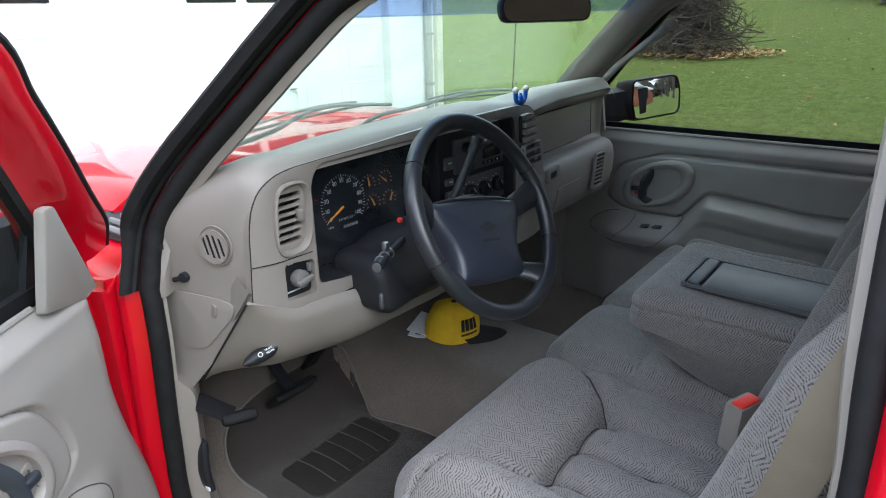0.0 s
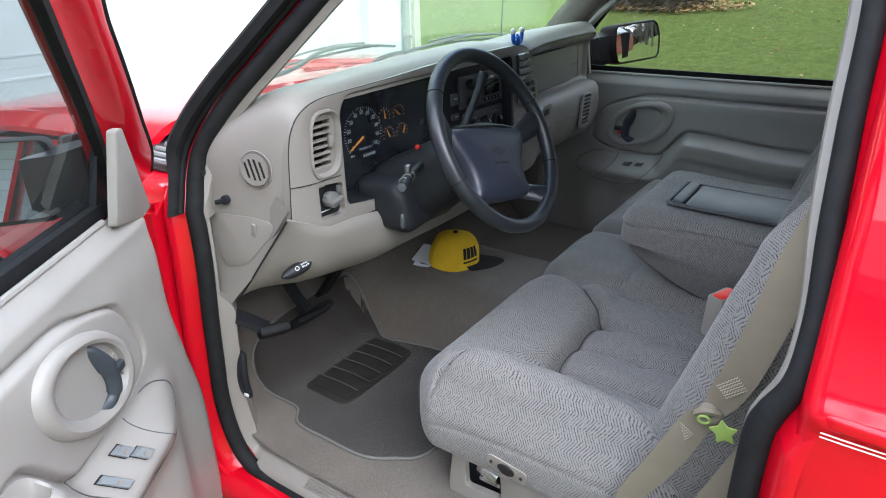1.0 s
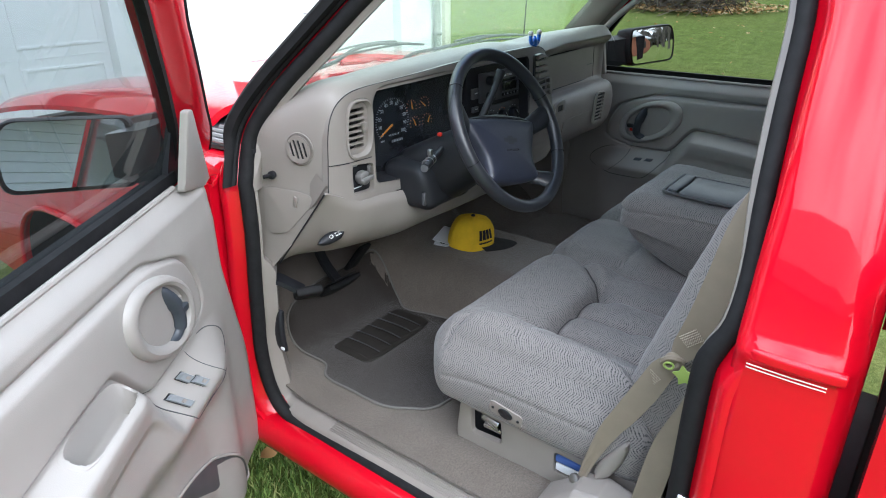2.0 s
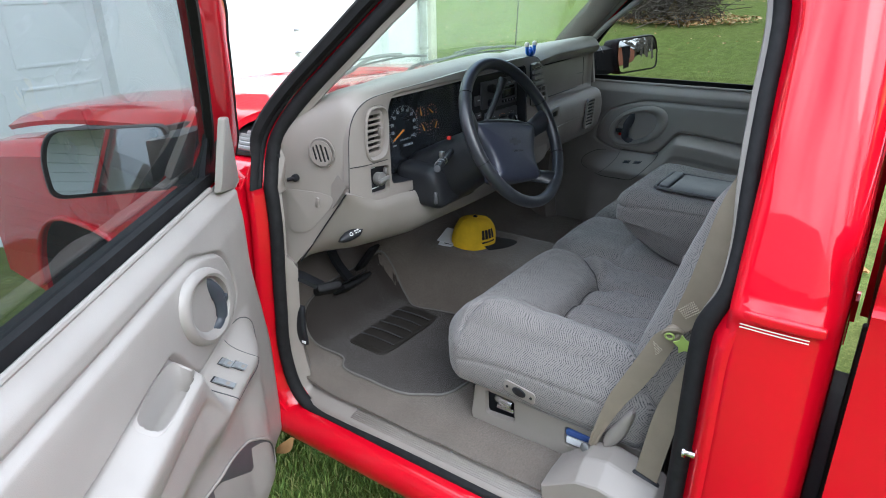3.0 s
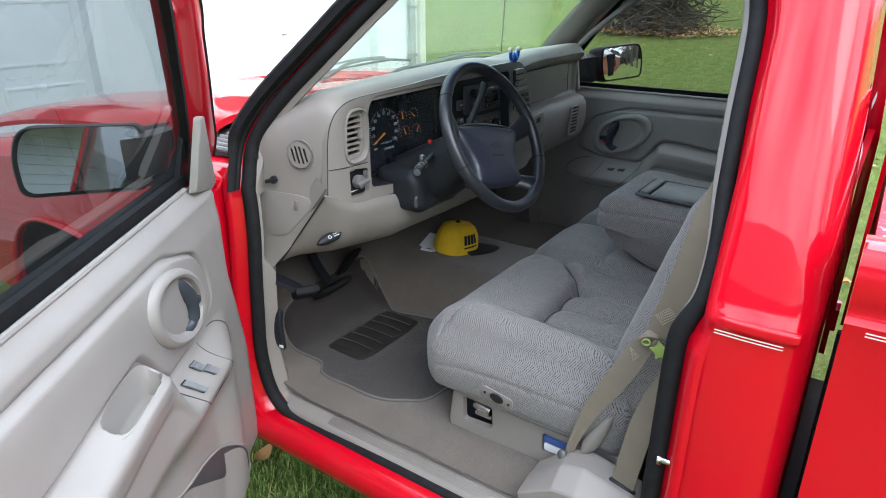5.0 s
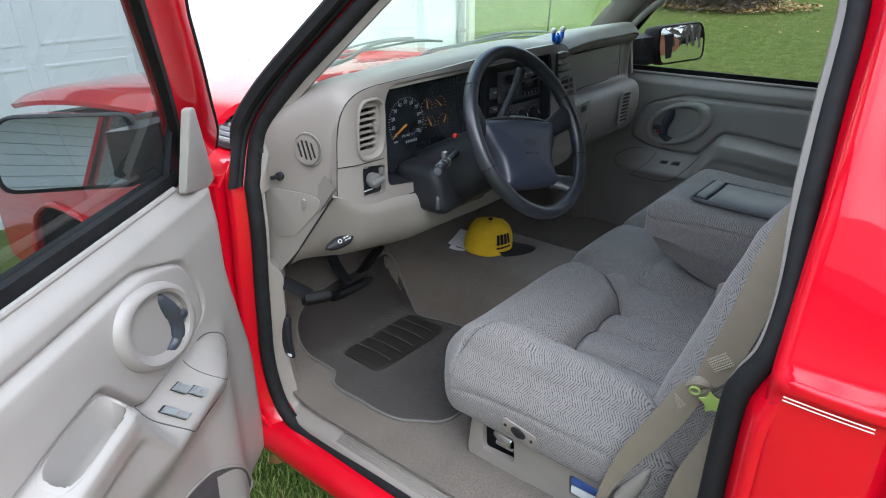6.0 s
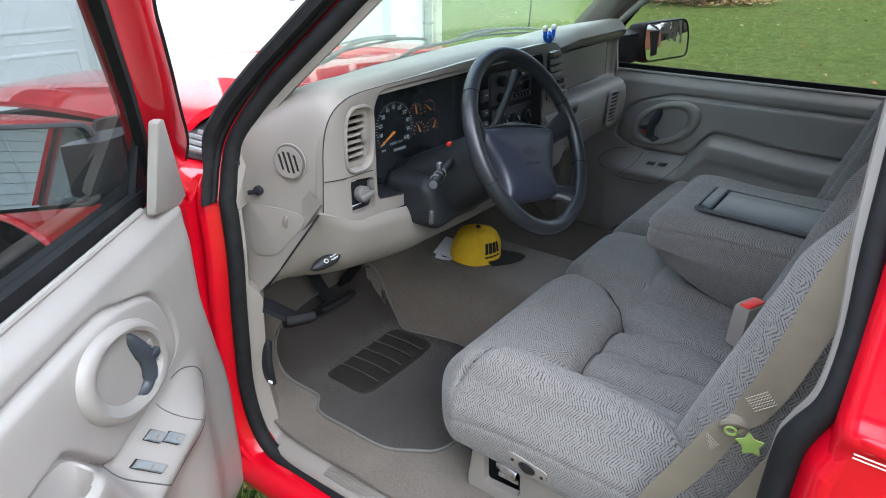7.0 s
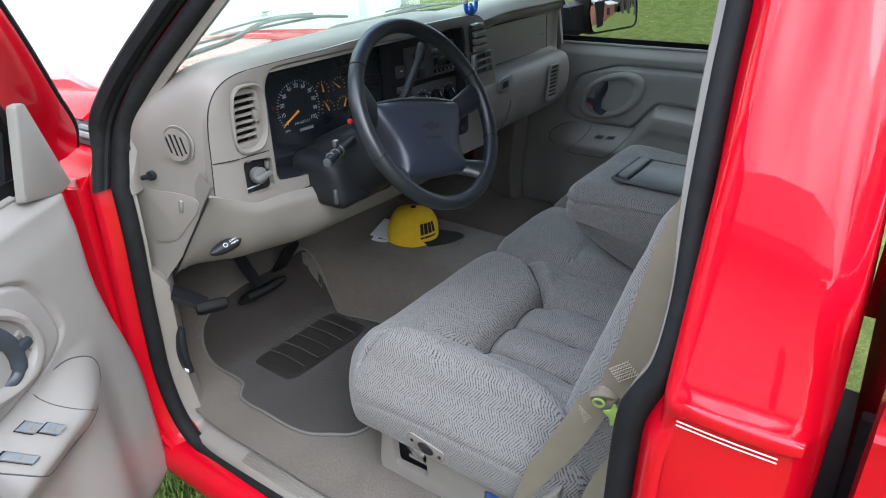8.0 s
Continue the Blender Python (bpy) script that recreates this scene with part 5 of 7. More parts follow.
for i in range(9):
    part("emblem_bar", box((0, 0, 0), (0.0035, 0.0055, 0.001), 0, m=None), LEATHER, cover).matrix_basis = facing(on_wheel(-0.022 + i * 0.0055, -0.040 + HY, 0.0280 + DISH), W_R, W_U)

column = thing("steering_column", "black steering column shroud with turn-signal stalk and shift lever", "steering column", (-0.37, 0.85, 1.15))
ax = W_N
rings = []
for t, w, h, up in ((-0.020, 0.052, 0.046, 0.0), (-0.05, 0.066, 0.058, -0.004), (-0.10, 0.078, 0.068, -0.010), (-0.17, 0.090, 0.078, -0.016), (-0.24, 0.100, 0.086, -0.02), (-0.33, 0.10, 0.09, -0.02)):
    c = WC + ax * t + W_U * up
    rings.append([c + W_R * (w * (abs(math.cos(b)) ** 0.75) * (1 if math.cos(b) > 0 else -1)) + W_U * (h * (abs(math.sin(b)) ** 0.75) * (1 if math.sin(b) > 0 else -1)) for b in steps(0, 2 * math.pi, 28)[:-1]])
part("shroud", loft(rings), BLACK, column)
part("lower_cover", soft_box((0.20, 0.15, 0.11), 0.035, 8, lambda p, n_: V(-0.398 + p.x, 0.890 + p.y + 0.25 * (p.z - 0.05), 1.128 + p.z - 0.10 * abs(p.x) * (p.z < 0))), BLACK, column)
for dx in (-0.055, -0.02):
    part("shroud_groove", box((-0.44 + dx, 0.812, 1.105), (0.010, 0.010, 0.034), 0.003, 1), DARKGREY, column)
stalk = part("signal_stalk", taper([V(-0.435, 0.80, 1.222), V(-0.49, 0.785, 1.216), V(-0.535, 0.768, 1.212), V(-0.555, 0.760, 1.210)], [0.008, 0.009, 0.0105, 0.010], 12), BLACK, column, "ribbed signal stalk")
for i in range(3):
    c = V(-0.500 - 0.018 * i, 0.782 - 0.006 * i, 1.2148 - 0.0015 * i)
    part("stalk_ring", disc(c, (-1, -0.32, -0.05), 0.0118, 0.005, 18, 0.0015), STEEL, stalk)
part("stalk_end", disc((-0.5585, 0.7585, 1.2095), (-1, -0.32, -0.05), 0.0092, 0.004, 18, 0.001), DARKGREY, stalk)
part("stalk_tab", box((-0.515, 0.775, 1.235), (0.012, 0.012, 0.016), 0.003), STEEL, stalk)
part("shift_lever", taper(spline([V(-0.285, 0.80, 1.245), V(-0.262, 0.79, 1.29), V(-0.225, 0.785, 1.345), V(-0.205, 0.78, 1.385)], 6), [0.010] * 8 + [0.009] * 6 + [0.0115] * 3 + [0.013, 0.012], 12), BLACK, column, "black shift lever")
part("hazard_knob", box((-0.430, 0.812, 1.256), (0.010, 0.010, 0.010), 0.0025), REDPLASTIC, column, "red hazard button")
part("ignition_lock", disc((-0.268, 0.782, 1.235), (0.45, -0.85, 0.2), 0.017, 0.03, 20, 0.003), STEEL, column)

# ---- pedals ----
brake = thing("brake_pedal", "black rubber brake pedal on a steel arm", "pedal", (-0.44, 1.21, 0.72))
pm = Matrix.Translation((-0.440, 1.205, 0.725)) @ Matrix.Rotation(radians(-38), 4, "X")
part("pad", soft_box((0.135, 0.072, 0.02), 0.009, 5, lambda p, n_: pm @ (p + V(0, 0, -0.006 * math.cos(p.x * 20)))), RUBBER, brake)
for i in range(5):
    part("tread", box((0, 0, 0), (0.118, 0.005, 0.004), 0.001, 1), RUBBER, brake).matrix_basis = pm @ Matrix.Translation((0, -0.026 + i * 0.013, 0.011))
part("arm", sweep(spline([V(-0.44, 1.215, 0.735), V(-0.44, 1.28, 0.80), V(-0.44, 1.32, 0.92), V(-0.44, 1.30, 1.02)], 5), [(-0.008, -0.014), (0.008, -0.014), (0.008, 0.014), (-0.008, 0.014)]), BLACK, brake)
gas = thing("accelerator_pedal", "long black accelerator pedal", "pedal", (-0.30, 1.28, 0.70))
gm = Matrix.Translation((-0.300, 1.275, 0.735)) @ Matrix.Rotation(radians(-52), 4, "X")
part("pad", soft_box((0.055, 0.17, 0.016), 0.007, 6, lambda p, n_: gm @ p), RUBBER, gas)
part("arm", tube([V(-0.30, 1.33, 0.82), V(-0.30, 1.38, 0.90), V(-0.30, 1.40, 1.02)], 0.008, 8), BLACK, gas)
park = thing("parking_brake_pedal", "black parking brake pedal below the dashboard's end", "pedal", (-0.68, 1.05, 0.86))
km = Matrix.Translation((-0.694, 1.050, 0.852)) @ Matrix.Rotation(radians(-28), 4, "Z") @ Matrix.Rotation(radians(-35), 4, "X")
part("pad", soft_box((0.072, 0.072, 0.026), 0.010, 5, lambda p, n_: km @ (p + V(0, 0, -0.08 * p.x * p.x))), RUBBER, park)
part("arm", sweep([V(-0.775, 1.13, 0.915), V(-0.745, 1.09, 0.897), V(-0.705, 1.055, 0.860)], [(-0.006, -0.022), (0.006, -0.022), (0.006, 0.022), (-0.006, 0.022)]), BLACK, park)

# ---- floor mat ----
floor_mat = thing("floor_mat", "dark grey carpet floor mat with pale binding and rubber heel pad", "floor mat", (-0.45, 1.0, 0.59))
edge_pts = [(-0.655, 0.735), (-0.690, 0.80), (-0.694, 0.92), (-0.690, 1.015), (-0.650, 1.060), (-0.646, 1.14), (-0.640, 1.22), (-0.590, 1.27), (-0.48, 1.30), (-0.35, 1.31), (-0.225, 1.30), (-0.205, 1.235), (-0.235, 1.15), (-0.268, 1.085),
            (-0.255, 1.00), (-0.245, 0.88), (-0.26, 0.76), (-0.32, 0.70), (-0.45, 0.675), (-0.58, 0.682), (-0.63, 0.70)]
mat_loop = spline([(x, y, 0) for x, y in edge_pts], 5, True)


def drape(x, y, up):
    return V(x, y, floor_z(max(x, -0.69), y) * 1.0 - 0.0 + up + 0.010)


def mat_sheet():
    bm = bmesh.new()
    c = V(-0.46, 0.98, 0)
    rows = [[bm.verts.new(drape(*(c + (p - c) * k).xy, 0.004 * (1 if k < 0.999 else 0))) for p in mat_loop] for k in (1.0, 0.985, 0.9, 0.8, 0.7, 0.6, 0.5, 0.4, 0.3, 0.2, 0.1)]
    m = len(mat_loop)
    for a, b in zip(rows, rows[1:]):
        for j in range(m):
            bm.faces.new((a[j], a[(j + 1) % m], b[(j + 1) % m], b[j]))
    bm.faces.new(rows[-1])
    return bm


part("mat", mat_sheet(), MAT, floor_mat)
part("binding", tube([drape(p.x, p.y, 0.003) for p in mat_loop], 0.0036, 7, True), PIPING, floor_mat, "pale grey bound edge")


def on_pad(u, v, w):
    """A patch on the mat, slightly bowed."""
    return V(u, v, drape(u, v, 0).z + 0.004 + w)


pad_out = rounded([(-0.580, 0.962), (-0.520, 0.956), (-0.345, 0.956), (-0.285, 0.966), (-0.288, 1.108), (-0.345, 1.104), (-0.52, 1.104), (-0.578, 1.110)], [0.025, 0.02, 0.02, 0.025, 0.025, 0.02, 0.02, 0.025])
heel = part("heel_pad", plate(pad_out, [], 0.005, on_pad, 0.002), HEEL, floor_mat, "black ribbed heel pad")
for i in range(6):
    x = -0.548 + i * 0.0465
    part("rib", sweep([on_pad(x + 0.006 * math.sin((y - 0.96) * 20), y, 0.0055) for y in steps(0.968, 1.098, 8)], [(0.0180 * math.cos(a), 0.0130 * math.sin(a) - 0.001) for a in steps(math.pi, 0, 8)], False, (0, 0, 1)), HEEL, heel)

# thin ridges in a paler grey: the light they catch is put into the colour
for i in range(5):
    x = -0.525 + i * 0.0465
    part("ridge", tube([on_pad(x + 0.006 * math.sin((y - 0.96) * 20), y, 0.0125) for y in steps(0.966, 1.100, 8)], 0.0017, 6), DARKGREY, heel)

# ---- cap and papers on the tunnel ----
cap = thing("baseball_cap", "yellow baseball cap with a black peak lying on the tunnel", "cap", (0.03, 1.02, 0.745))
cap_m = Matrix.Translation((0.012, 1.022, 0.750)) @ Matrix.Scale(0.82, 4) @ Matrix.Rotation(radians(38), 4, "Z") @ Matrix.Rotation(radians(4), 4, "X")


def crown(a, h):
    """a round the head, 0 at the front; h from brim 0 to top 1."""
    r = math.cos(h * math.pi / 2) ** 0.55
    front = max(0.0, math.cos(a))
    x = 0.082 * r * math.sin(a)
    y = -0.098 * r * math.cos(a)
    z = 0.128 * math.sin(h * math.pi / 2) ** 0.9 + 0.012 * front * (1 - h)
    dent = 0.004 * math.sin(3 * a + 1.0) * math.sin(h * 3) + 0.003 * noise.noise(V(a * 2, h * 4, 0.3))
    return cap_m @ V(x * (1 + dent * 8), y * (1 + dent * 6), z)


part("crown", loft([[crown(a, h) for a in steps(0, 2 * math.pi, 36)[:-1]] for h in (0, 0.06, 0.14, 0.24, 0.35, 0.46, 0.57, 0.68, 0.78, 0.87, 0.94, 0.985)]), YELLOW, cap)
for k in range(3):
    a = k * math.pi / 3 + math.pi / 6
    part("crown_seam", tube([crown(a, h) + V(0, 0, 0.0005) for h in steps(0, 0.97, 10)] + [crown(a + math.pi, h) + V(0, 0, 0.0005) for h in steps(0.97, 0, 10)], 0.0011, 5), YELLOW, cap)
part("button", ball(cap_m @ V(0, 0, 0.130), 0.008, (1, 1, 0.6)), CAPBLACK, cap)


def peak(u, v):
    a = u * 1.12
    r = 1.0 + v * 0.80 * math.cos(a * 1.1) ** 0.7
    return cap_m @ V(0.083 * math.sin(a) * (1 + 0.16 * v), -0.098 * math.cos(a) - 0.112 * v * math.cos(a * 1.15), 0.008 + 0.012 * (1 - v) - 0.020 * u * u * v + 0.006 * v)


part("peak", grid(peak, steps(-1, 1, 20), steps(0, 1, 8), 0.003), CAPBLACK, cap, "black cap peak")
for i, (u0, u1, v0, v1) in enumerate(((-0.20, -0.06, 0.20, 0.44), (-0.03, 0.14, 0.20, 0.44), (0.17, 0.34, 0.20, 0.44), (0.37, 0.52, 0.20, 0.44))):
    out = (lambda u, v: crown(u + 0.15, v) + (crown(u + 0.15, v) - cap_m @ V(0, 0, 0.05)).normalized() * 0.0012)
    part("logo_bar", grid(out, steps(u0 - 1.22, u1 - 1.22, 3), steps(v0, v1, 4)), CAPBLACK, cap)
    part("logo_line", grid(out, steps(u0 - 1.22, u1 - 1.20, 3), (0.12, 0.155)), CAPBLACK, cap)
part("peak_tag", box((0, 0, 0), (0.016, 0.002, 0.010), 0.001, 1), YELLOW, cap).matrix_basis = cap_m @ Matrix.Translation((-0.052, -0.092, 0.000)) @ Matrix.Rotation(radians(-30), 4, "Z")
papers = thing("folded_papers", "folded white papers tucked behind the cap", "papers", (0.0, 1.14, 0.745))
for i, (dx, dy, rz, mat_) in enumerate(((0.0, 0.0, 20, PAPER), (0.012, -0.012, 27, SLATE), (0.004, 0.004, 15, PAPER))):
    part("sheet", soft_box((0.105, 0.080, 0.004), 0.0015, 8, lambda p, n_: V(p.x, p.y, p.z + 0.010 * math.sin(p.x * 12) + 0.004)), mat_, papers).matrix_basis = Matrix.Translation((-0.012 + dx, 1.098 + dy, 0.752 + i * 0.006)) @ Matrix.Rotation(radians(rz), 4, "Z") @ Matrix.Rotation(radians(8), 4, "X")

# ---- bench seat ----
def gauss(d, w):
    return math.exp(-(d / w) ** 2)


def cushion(x0, x1, bolster_left):
    cx, wx = (x0 + x1) / 2, x1 - x0
    c = V(cx, 0.395, 0.772)

    def shape(p, nrm):
        q = c + p
        s = -1 if bolster_left else 1
        e = (q.x - x0) if bolster_left else (x1 - q.x)    # from the outer edge
        top = smoothstep(0.2, 0.9, nrm.z)
        y = q.y
        dz = 0.0
        if wx > 0.45:
            dz += 0.037 * gauss(e - 0.070, 0.052) * smoothstep(0.70, 0.55, y)
            dz += 0.012 * gauss(y - 0.55, 0.10)
            dz -= 0.014 * smoothstep(0.12, 0.17, e) * smoothstep(0.46, 0.42, y)
            for k in (0.195, 0.300, 0.405):
                q_ = e - k - 0.012 * math.sin((y - 0.2) * 8)
                dz -= (0.013 * gauss(q_, 0.022) + 0.018 * gauss(q_, 0.0070)) * smoothstep(0.460, 0.42, y)
            q_ = y - 0.437 + 0.10 * (e - 0.30) ** 2
            dz -= (0.013 * gauss(q_, 0.024) + 0.019 * gauss(q_, 0.0070)) * smoothstep(0.15, 0.19, e) * smoothstep(0.48, 0.43, e)
            q_ = 0.7 * (e - 0.430 - 1.05 * (y - 0.427))    # the inner bolster's nose
            near = smoothstep(0.38, 0.43, y) * smoothstep(0.60, 0.55, y)
            dz += 0.010 * smoothstep(0.0, 0.035, q_) * smoothstep(0.60, 0.50, y)
            dz -= (0.010 * gauss(q_, 0.020) + 0.015 * gauss(q_, 0.0070)) * near
            k_ = 1.4 if y < 0.43 else 3.2    # the outer bolster's seam, an arch
            q_ = (e - 0.150 + k_ * (y - 0.43) ** 2) / math.sqrt(1 + (2 * k_ * (y - 0.43)) ** 2)
            dz += 0.010 * smoothstep(0.002, -0.03, q_)
            dz -= (0.011 * gauss(q_, 0.022) + 0.018 * gauss(q_, 0.0075)) * smoothstep(0.10, 0.2, y) * smoothstep(0.68, 0.61, y)
        else:
            dz += 0.008 * math.sin(math.pi * (q.x - x0) / wx)
            dz -= 0.010 * gauss(y - 0.44, 0.010)
        dz += 0.0035 * noise.noise(V(q.x * 14, y * 14, 1.0)) + 0.002 * noise.noise(V(q.x * 40, y * 40, 3.0))
        q.z += dz * top
        if top < 0.9:
            out = smoothstep(0.3, 1.0, abs(nrm.x))
            k = (q.z - 0.672) / 0.2
            swell = 0.020 * math.sin(math.pi * max(0, min(1, k))) - 0.010 * gauss(k - 0.12, 0.12)
            groove = 0.0015 * gauss(q.z - 0.800 + 0.5 * max(0.0, y - 0.42) ** 2, 0.006) if abs(nrm.x) > 0.6 else 0.0
            q.x += math.copysign(out * (swell - groove), nrm.x)
            fr = smoothstep(0.3, 1.0, nrm.y)
            q.y += fr * (0.018 * math.sin(math.pi * max(0, min(1, k))))
        corner = smoothstep(0.10, 0.0, e) * smoothstep(0.56, 0.70, y)
        q.y -= 0.035 * corner
        q.z -= 0.05 * smoothstep(0.25, 0.12, y) * (nrm.z > 0) * 0.3
        if nrm.z < -0.3:
            q.z += 0.02 * smoothstep(0.35, 0.66, y)
        return q

    return soft_box((wx, 0.575, 0.205), 0.070, 84 if wx > 0.45 else 40, shape)


def backrest(x0, x1, bolster_left):
    cx, wx = (x0 + x1) / 2, x1 - x0
    m = Matrix.Translation((cx, 0.192, 0.80)) @ Matrix.Rotation(radians(17.5), 4, "X") @ Matrix.Translation((0, -0.075, 0.32))

    def shape(p, nrm):
        q = p.copy()
        e = (p.x + wx / 2) if bolster_left else (wx / 2 - p.x)
        front = smoothstep(0.2, 0.9, nrm.y)
        h = p.z + 0.32
        d = 0.040 * gauss(e - 0.07, 0.06) * smoothstep(0.62, 0.45, h) + 0.030 * gauss(wx - e - 0.06, 0.06) * smoothstep(0.62, 0.45, h)
        d -= 0.013 * gauss(e - 0.145, 0.009) + 0.013 * gauss(wx - e - 0.13, 0.009)
        d -= 0.012 * gauss(h - 0.24, 0.009) * (0.15 < e < wx - 0.13) + 0.012 * gauss(h - 0.42, 0.009) * (0.15 < e < wx - 0.13)
        d += 0.003 * noise.noise(V(p.x * 14, p.z * 14, 5.0))
        q.y += d * front
        side = smoothstep(0.3, 1.0, abs(nrm.x))
        q.x += math.copysign(side * 0.012 * math.sin(math.pi * h / 0.64), nrm.x)
        q.x -= 0.05 * (q.x / (wx / 2)) * smoothstep(0.45, 0.64, h)
        return m @ q

    return soft_box((wx, 0.15, 0.64), 0.055, 56, shape)


seat = thing("bench_seat", "grey herringbone cloth bench seat with folded centre armrest", "car seat", (0.05, 0.35, 0.57))
driver = part("seat_cushion", cushion(-0.680, -0.102, True), CLOTH, seat)
UPPER = [v.co.copy() for v in driver.data.vertices if v.co.z > 0.80 and v.normal.z > 0.25]


def on_cushion(e, y):
    """A point on the driver's cushion, e from its outer edge."""
    x, total, weight = e - 0.680, 0.0, 0.0
    for c in UPPER:
        d = (c.x - x) ** 2 + (c.y - y) ** 2
        if d < 0.0002:
            w = 1 / (d + 0.00001)
            total += w * c.z
            weight += w
    return V(x, y, total / weight + 0.0013) if weight else None


def seam_line(points):
    part("seam", tube(spline([p for p in [on_cushion(e, y) for e, y in points] if p], 3), 0.0014, 5), SEAM, driver)


seam_line([(0.150 - (1.4 if y < 0.43 else 3.2) * (y - 0.43) ** 2, y) for y in steps(0.22, 0.605, 26)])
seam_line([(0.430 + 1.05 * (y - 0.427), y) for y in steps(0.430, 0.560, 12)])
seam_line([(e, 0.437 - 0.10 * (e - 0.30) ** 2) for e in steps(0.180, 0.430, 18)])
for k in (0.195, 0.300, 0.405):
    seam_line([(k + 0.012 * math.sin((y - 0.2) * 8), y) for y in steps(0.21, 0.432, 14)])
part("seat_cushion", cushion(-0.098, 0.262, True), CLOTH, seat)
part("seat_cushion", cushion(0.266, 0.790, False), CLOTH, seat)
part("backrest", backrest(-0.660, -0.110, True), CLOTH, seat)
part("backrest", backrest(0.266, 0.780, False), CLOTH, seat)
part("centre_back", soft_box((0.36, 0.05, 0.5), 0.02, 6, lambda p, n_: V(0.082 + p.x, 0.0 + p.y - 0.3 * p.z, 1.08 + p.z)), CLOTH, seat)


def arm_shape(p, nrm):
    q = V(0.082, 0.225, 0.973) + p
    if nrm.z < 0.2:
        k = smoothstep(0.3, -0.5, p.z / 0.11)
        q.z += 0.115 * max(0.0, (q.y - 0.20) / 0.27) ** 1.8 * k
        q.x += -0.18 * p.x * smoothstep(0.2, -1.0, p.z / 0.11)
    if abs(nrm.z) < 0.7:
        g = 0.005 * gauss(q.z - 1.030 - 0.02 * math.sin(q.y * 6), 0.0045)
        q.x -= math.copysign(g, p.x) * (abs(nrm.x) > 0.3)
        q.y -= g * (nrm.y > 0.3)
    top = smoothstep(0.3, 0.9, nrm.z)
    q.z += top * (0.010 * gauss(q.y - 0.40, 0.08) - 0.006 + 0.002 * noise.noise(V(q.x * 16, q.y * 16, 2)))
    return q


arm = part("centre_armrest", soft_box((0.395, 0.475, 0.222), 0.042, 34, arm_shape), CLOTH, seat, "padded grey cloth armrest with plastic lid")


def arm_top(u, v, w):
    return V(u, v, 1.0835 + 0.012 * gauss(v - 0.40, 0.1) - 0.003 + w)


part("lid", plate(rounded([(-0.047, 0.330), (0.116, 0.330), (0.116, 0.02), (-0.047, 0.02)], 0.008), [], 0.008, arm_top, 0.003), SLATE, arm, "smooth slate-grey plastic lid")
part("lid_frame", plate(rounded([(-0.055, 0.372), (0.124, 0.372), (0.124, 0.012), (-0.055, 0.012)], 0.014), [rounded([(-0.049, 0.366), (0.118, 0.366), (0.118, 0.018), (-0.049, 0.018)], 0.010)], 0.007, arm_top, 0.002), DARKGREY, arm)
part("lid_latch", soft_box((0.155, 0.030, 0.018), 0.008, 6, lambda p, n_: arm_top(0.035 + p.x, 0.348 + p.y, 0.004 + p.z)), SLATE, arm)
part("lid_well", plate(rounded([(-0.050, 0.368), (0.119, 0.368), (0.119, 0.016), (-0.050, 0.016)], 0.010), [], 0.001, lambda u, v, w: arm_top(u, v, w + 0.0005)), BLACK, arm)

# plastic base, switch and lever on the seat's outer side
base_out = rounded([(0.12, 0.560), (0.572, 0.560), (0.590, 0.60), (0.578, 0.70), (0.40, 0.70), (0.12, 0.69)], [0.01, 0.02, 0.02, 0.01, 0.01, 0.01])
base_hole = rounded([(0.462, 0.628), (0.545, 0.622), (0.548, 0.69), (0.465, 0.688)], 0.010)
side_hole = rounded([(0.255, 0.628), (0.325, 0.624), (0.328, 0.676), (0.255, 0.672)], 0.010)
part("base_trim", plate(base_out, [base_hole, side_hole], 0.016, lambda u, v, w: V(-0.645 - w, u, v), 0.004), TRIM, seat, "grey plastic seat base cover")
part("seat_frame", box((-0.60, 0.36, 0.63), (0.05, 0.50, 0.12), 0.01), BLACK, seat)
part("seat_frame", box((0.10, 0.35, 0.63), (1.20, 0.40, 0.11), 0.02), BLACK, seat)
part("slide_motor", merge(disc((-0.628, 0.505, 0.655), (0.2, 1, 0), 0.016, 0.055, 14, 0.003), box((-0.634, 0.50, 0.640), (0.016, 0.05, 0.012), 0.003)), CHROME, seat, "shiny seat track fitting")
sw_m = facing((-0.696, 0.430, 0.755), (0, -1, -0.16), (-0.12, -0.16, 1))
switch = part("seat_switch", plate(rounded([(-0.042, -0.017), (0.042, -0.017), (0.042, 0.017), (-0.042, 0.017)], 0.011), [], 0.005, lambda u, v, w: sw_m @ V(u, v, w), 0.002), TRIM, seat, "grey seat switch plate with black oval button")
part("button", loft([[sw_m @ V(p.x * k, p.y * k, d) for p in oval(0, 0, 0.018, 0.0125, 20)] for k, d in ((1.0, 0.004), (1.0, 0.007), (0.85, 0.0085), (0.1, 0.0075))]), BLACK, switch)
for u in (-0.032, 0.032):
    part("screw", disc(sw_m @ V(u, 0, 0.006), sw_m.to_3x3() @ V(0, 0, 1), 0.0035, 0.003, 10, 0.0008), BLACK, switch)
part("recline_lever", loft([[V(-0.702 - 0.011 * math.sin(b), y + 0.90 * r * math.cos(b), z + 0.43 * r * math.cos(b)) for b in steps(0, 2 * math.pi, 14)[:-1]]
     for y, z, r in ((0.212, 0.708, 0.003), (0.208, 0.714, 0.011), (0.201, 0.726, 0.0155), (0.190, 0.748, 0.0165), (0.178, 0.772, 0.014), (0.168, 0.794, 0.0105), (0.162, 0.808, 0.007), (0.160, 0.814, 0.002))]), TRIM, seat, "grey recline lever")

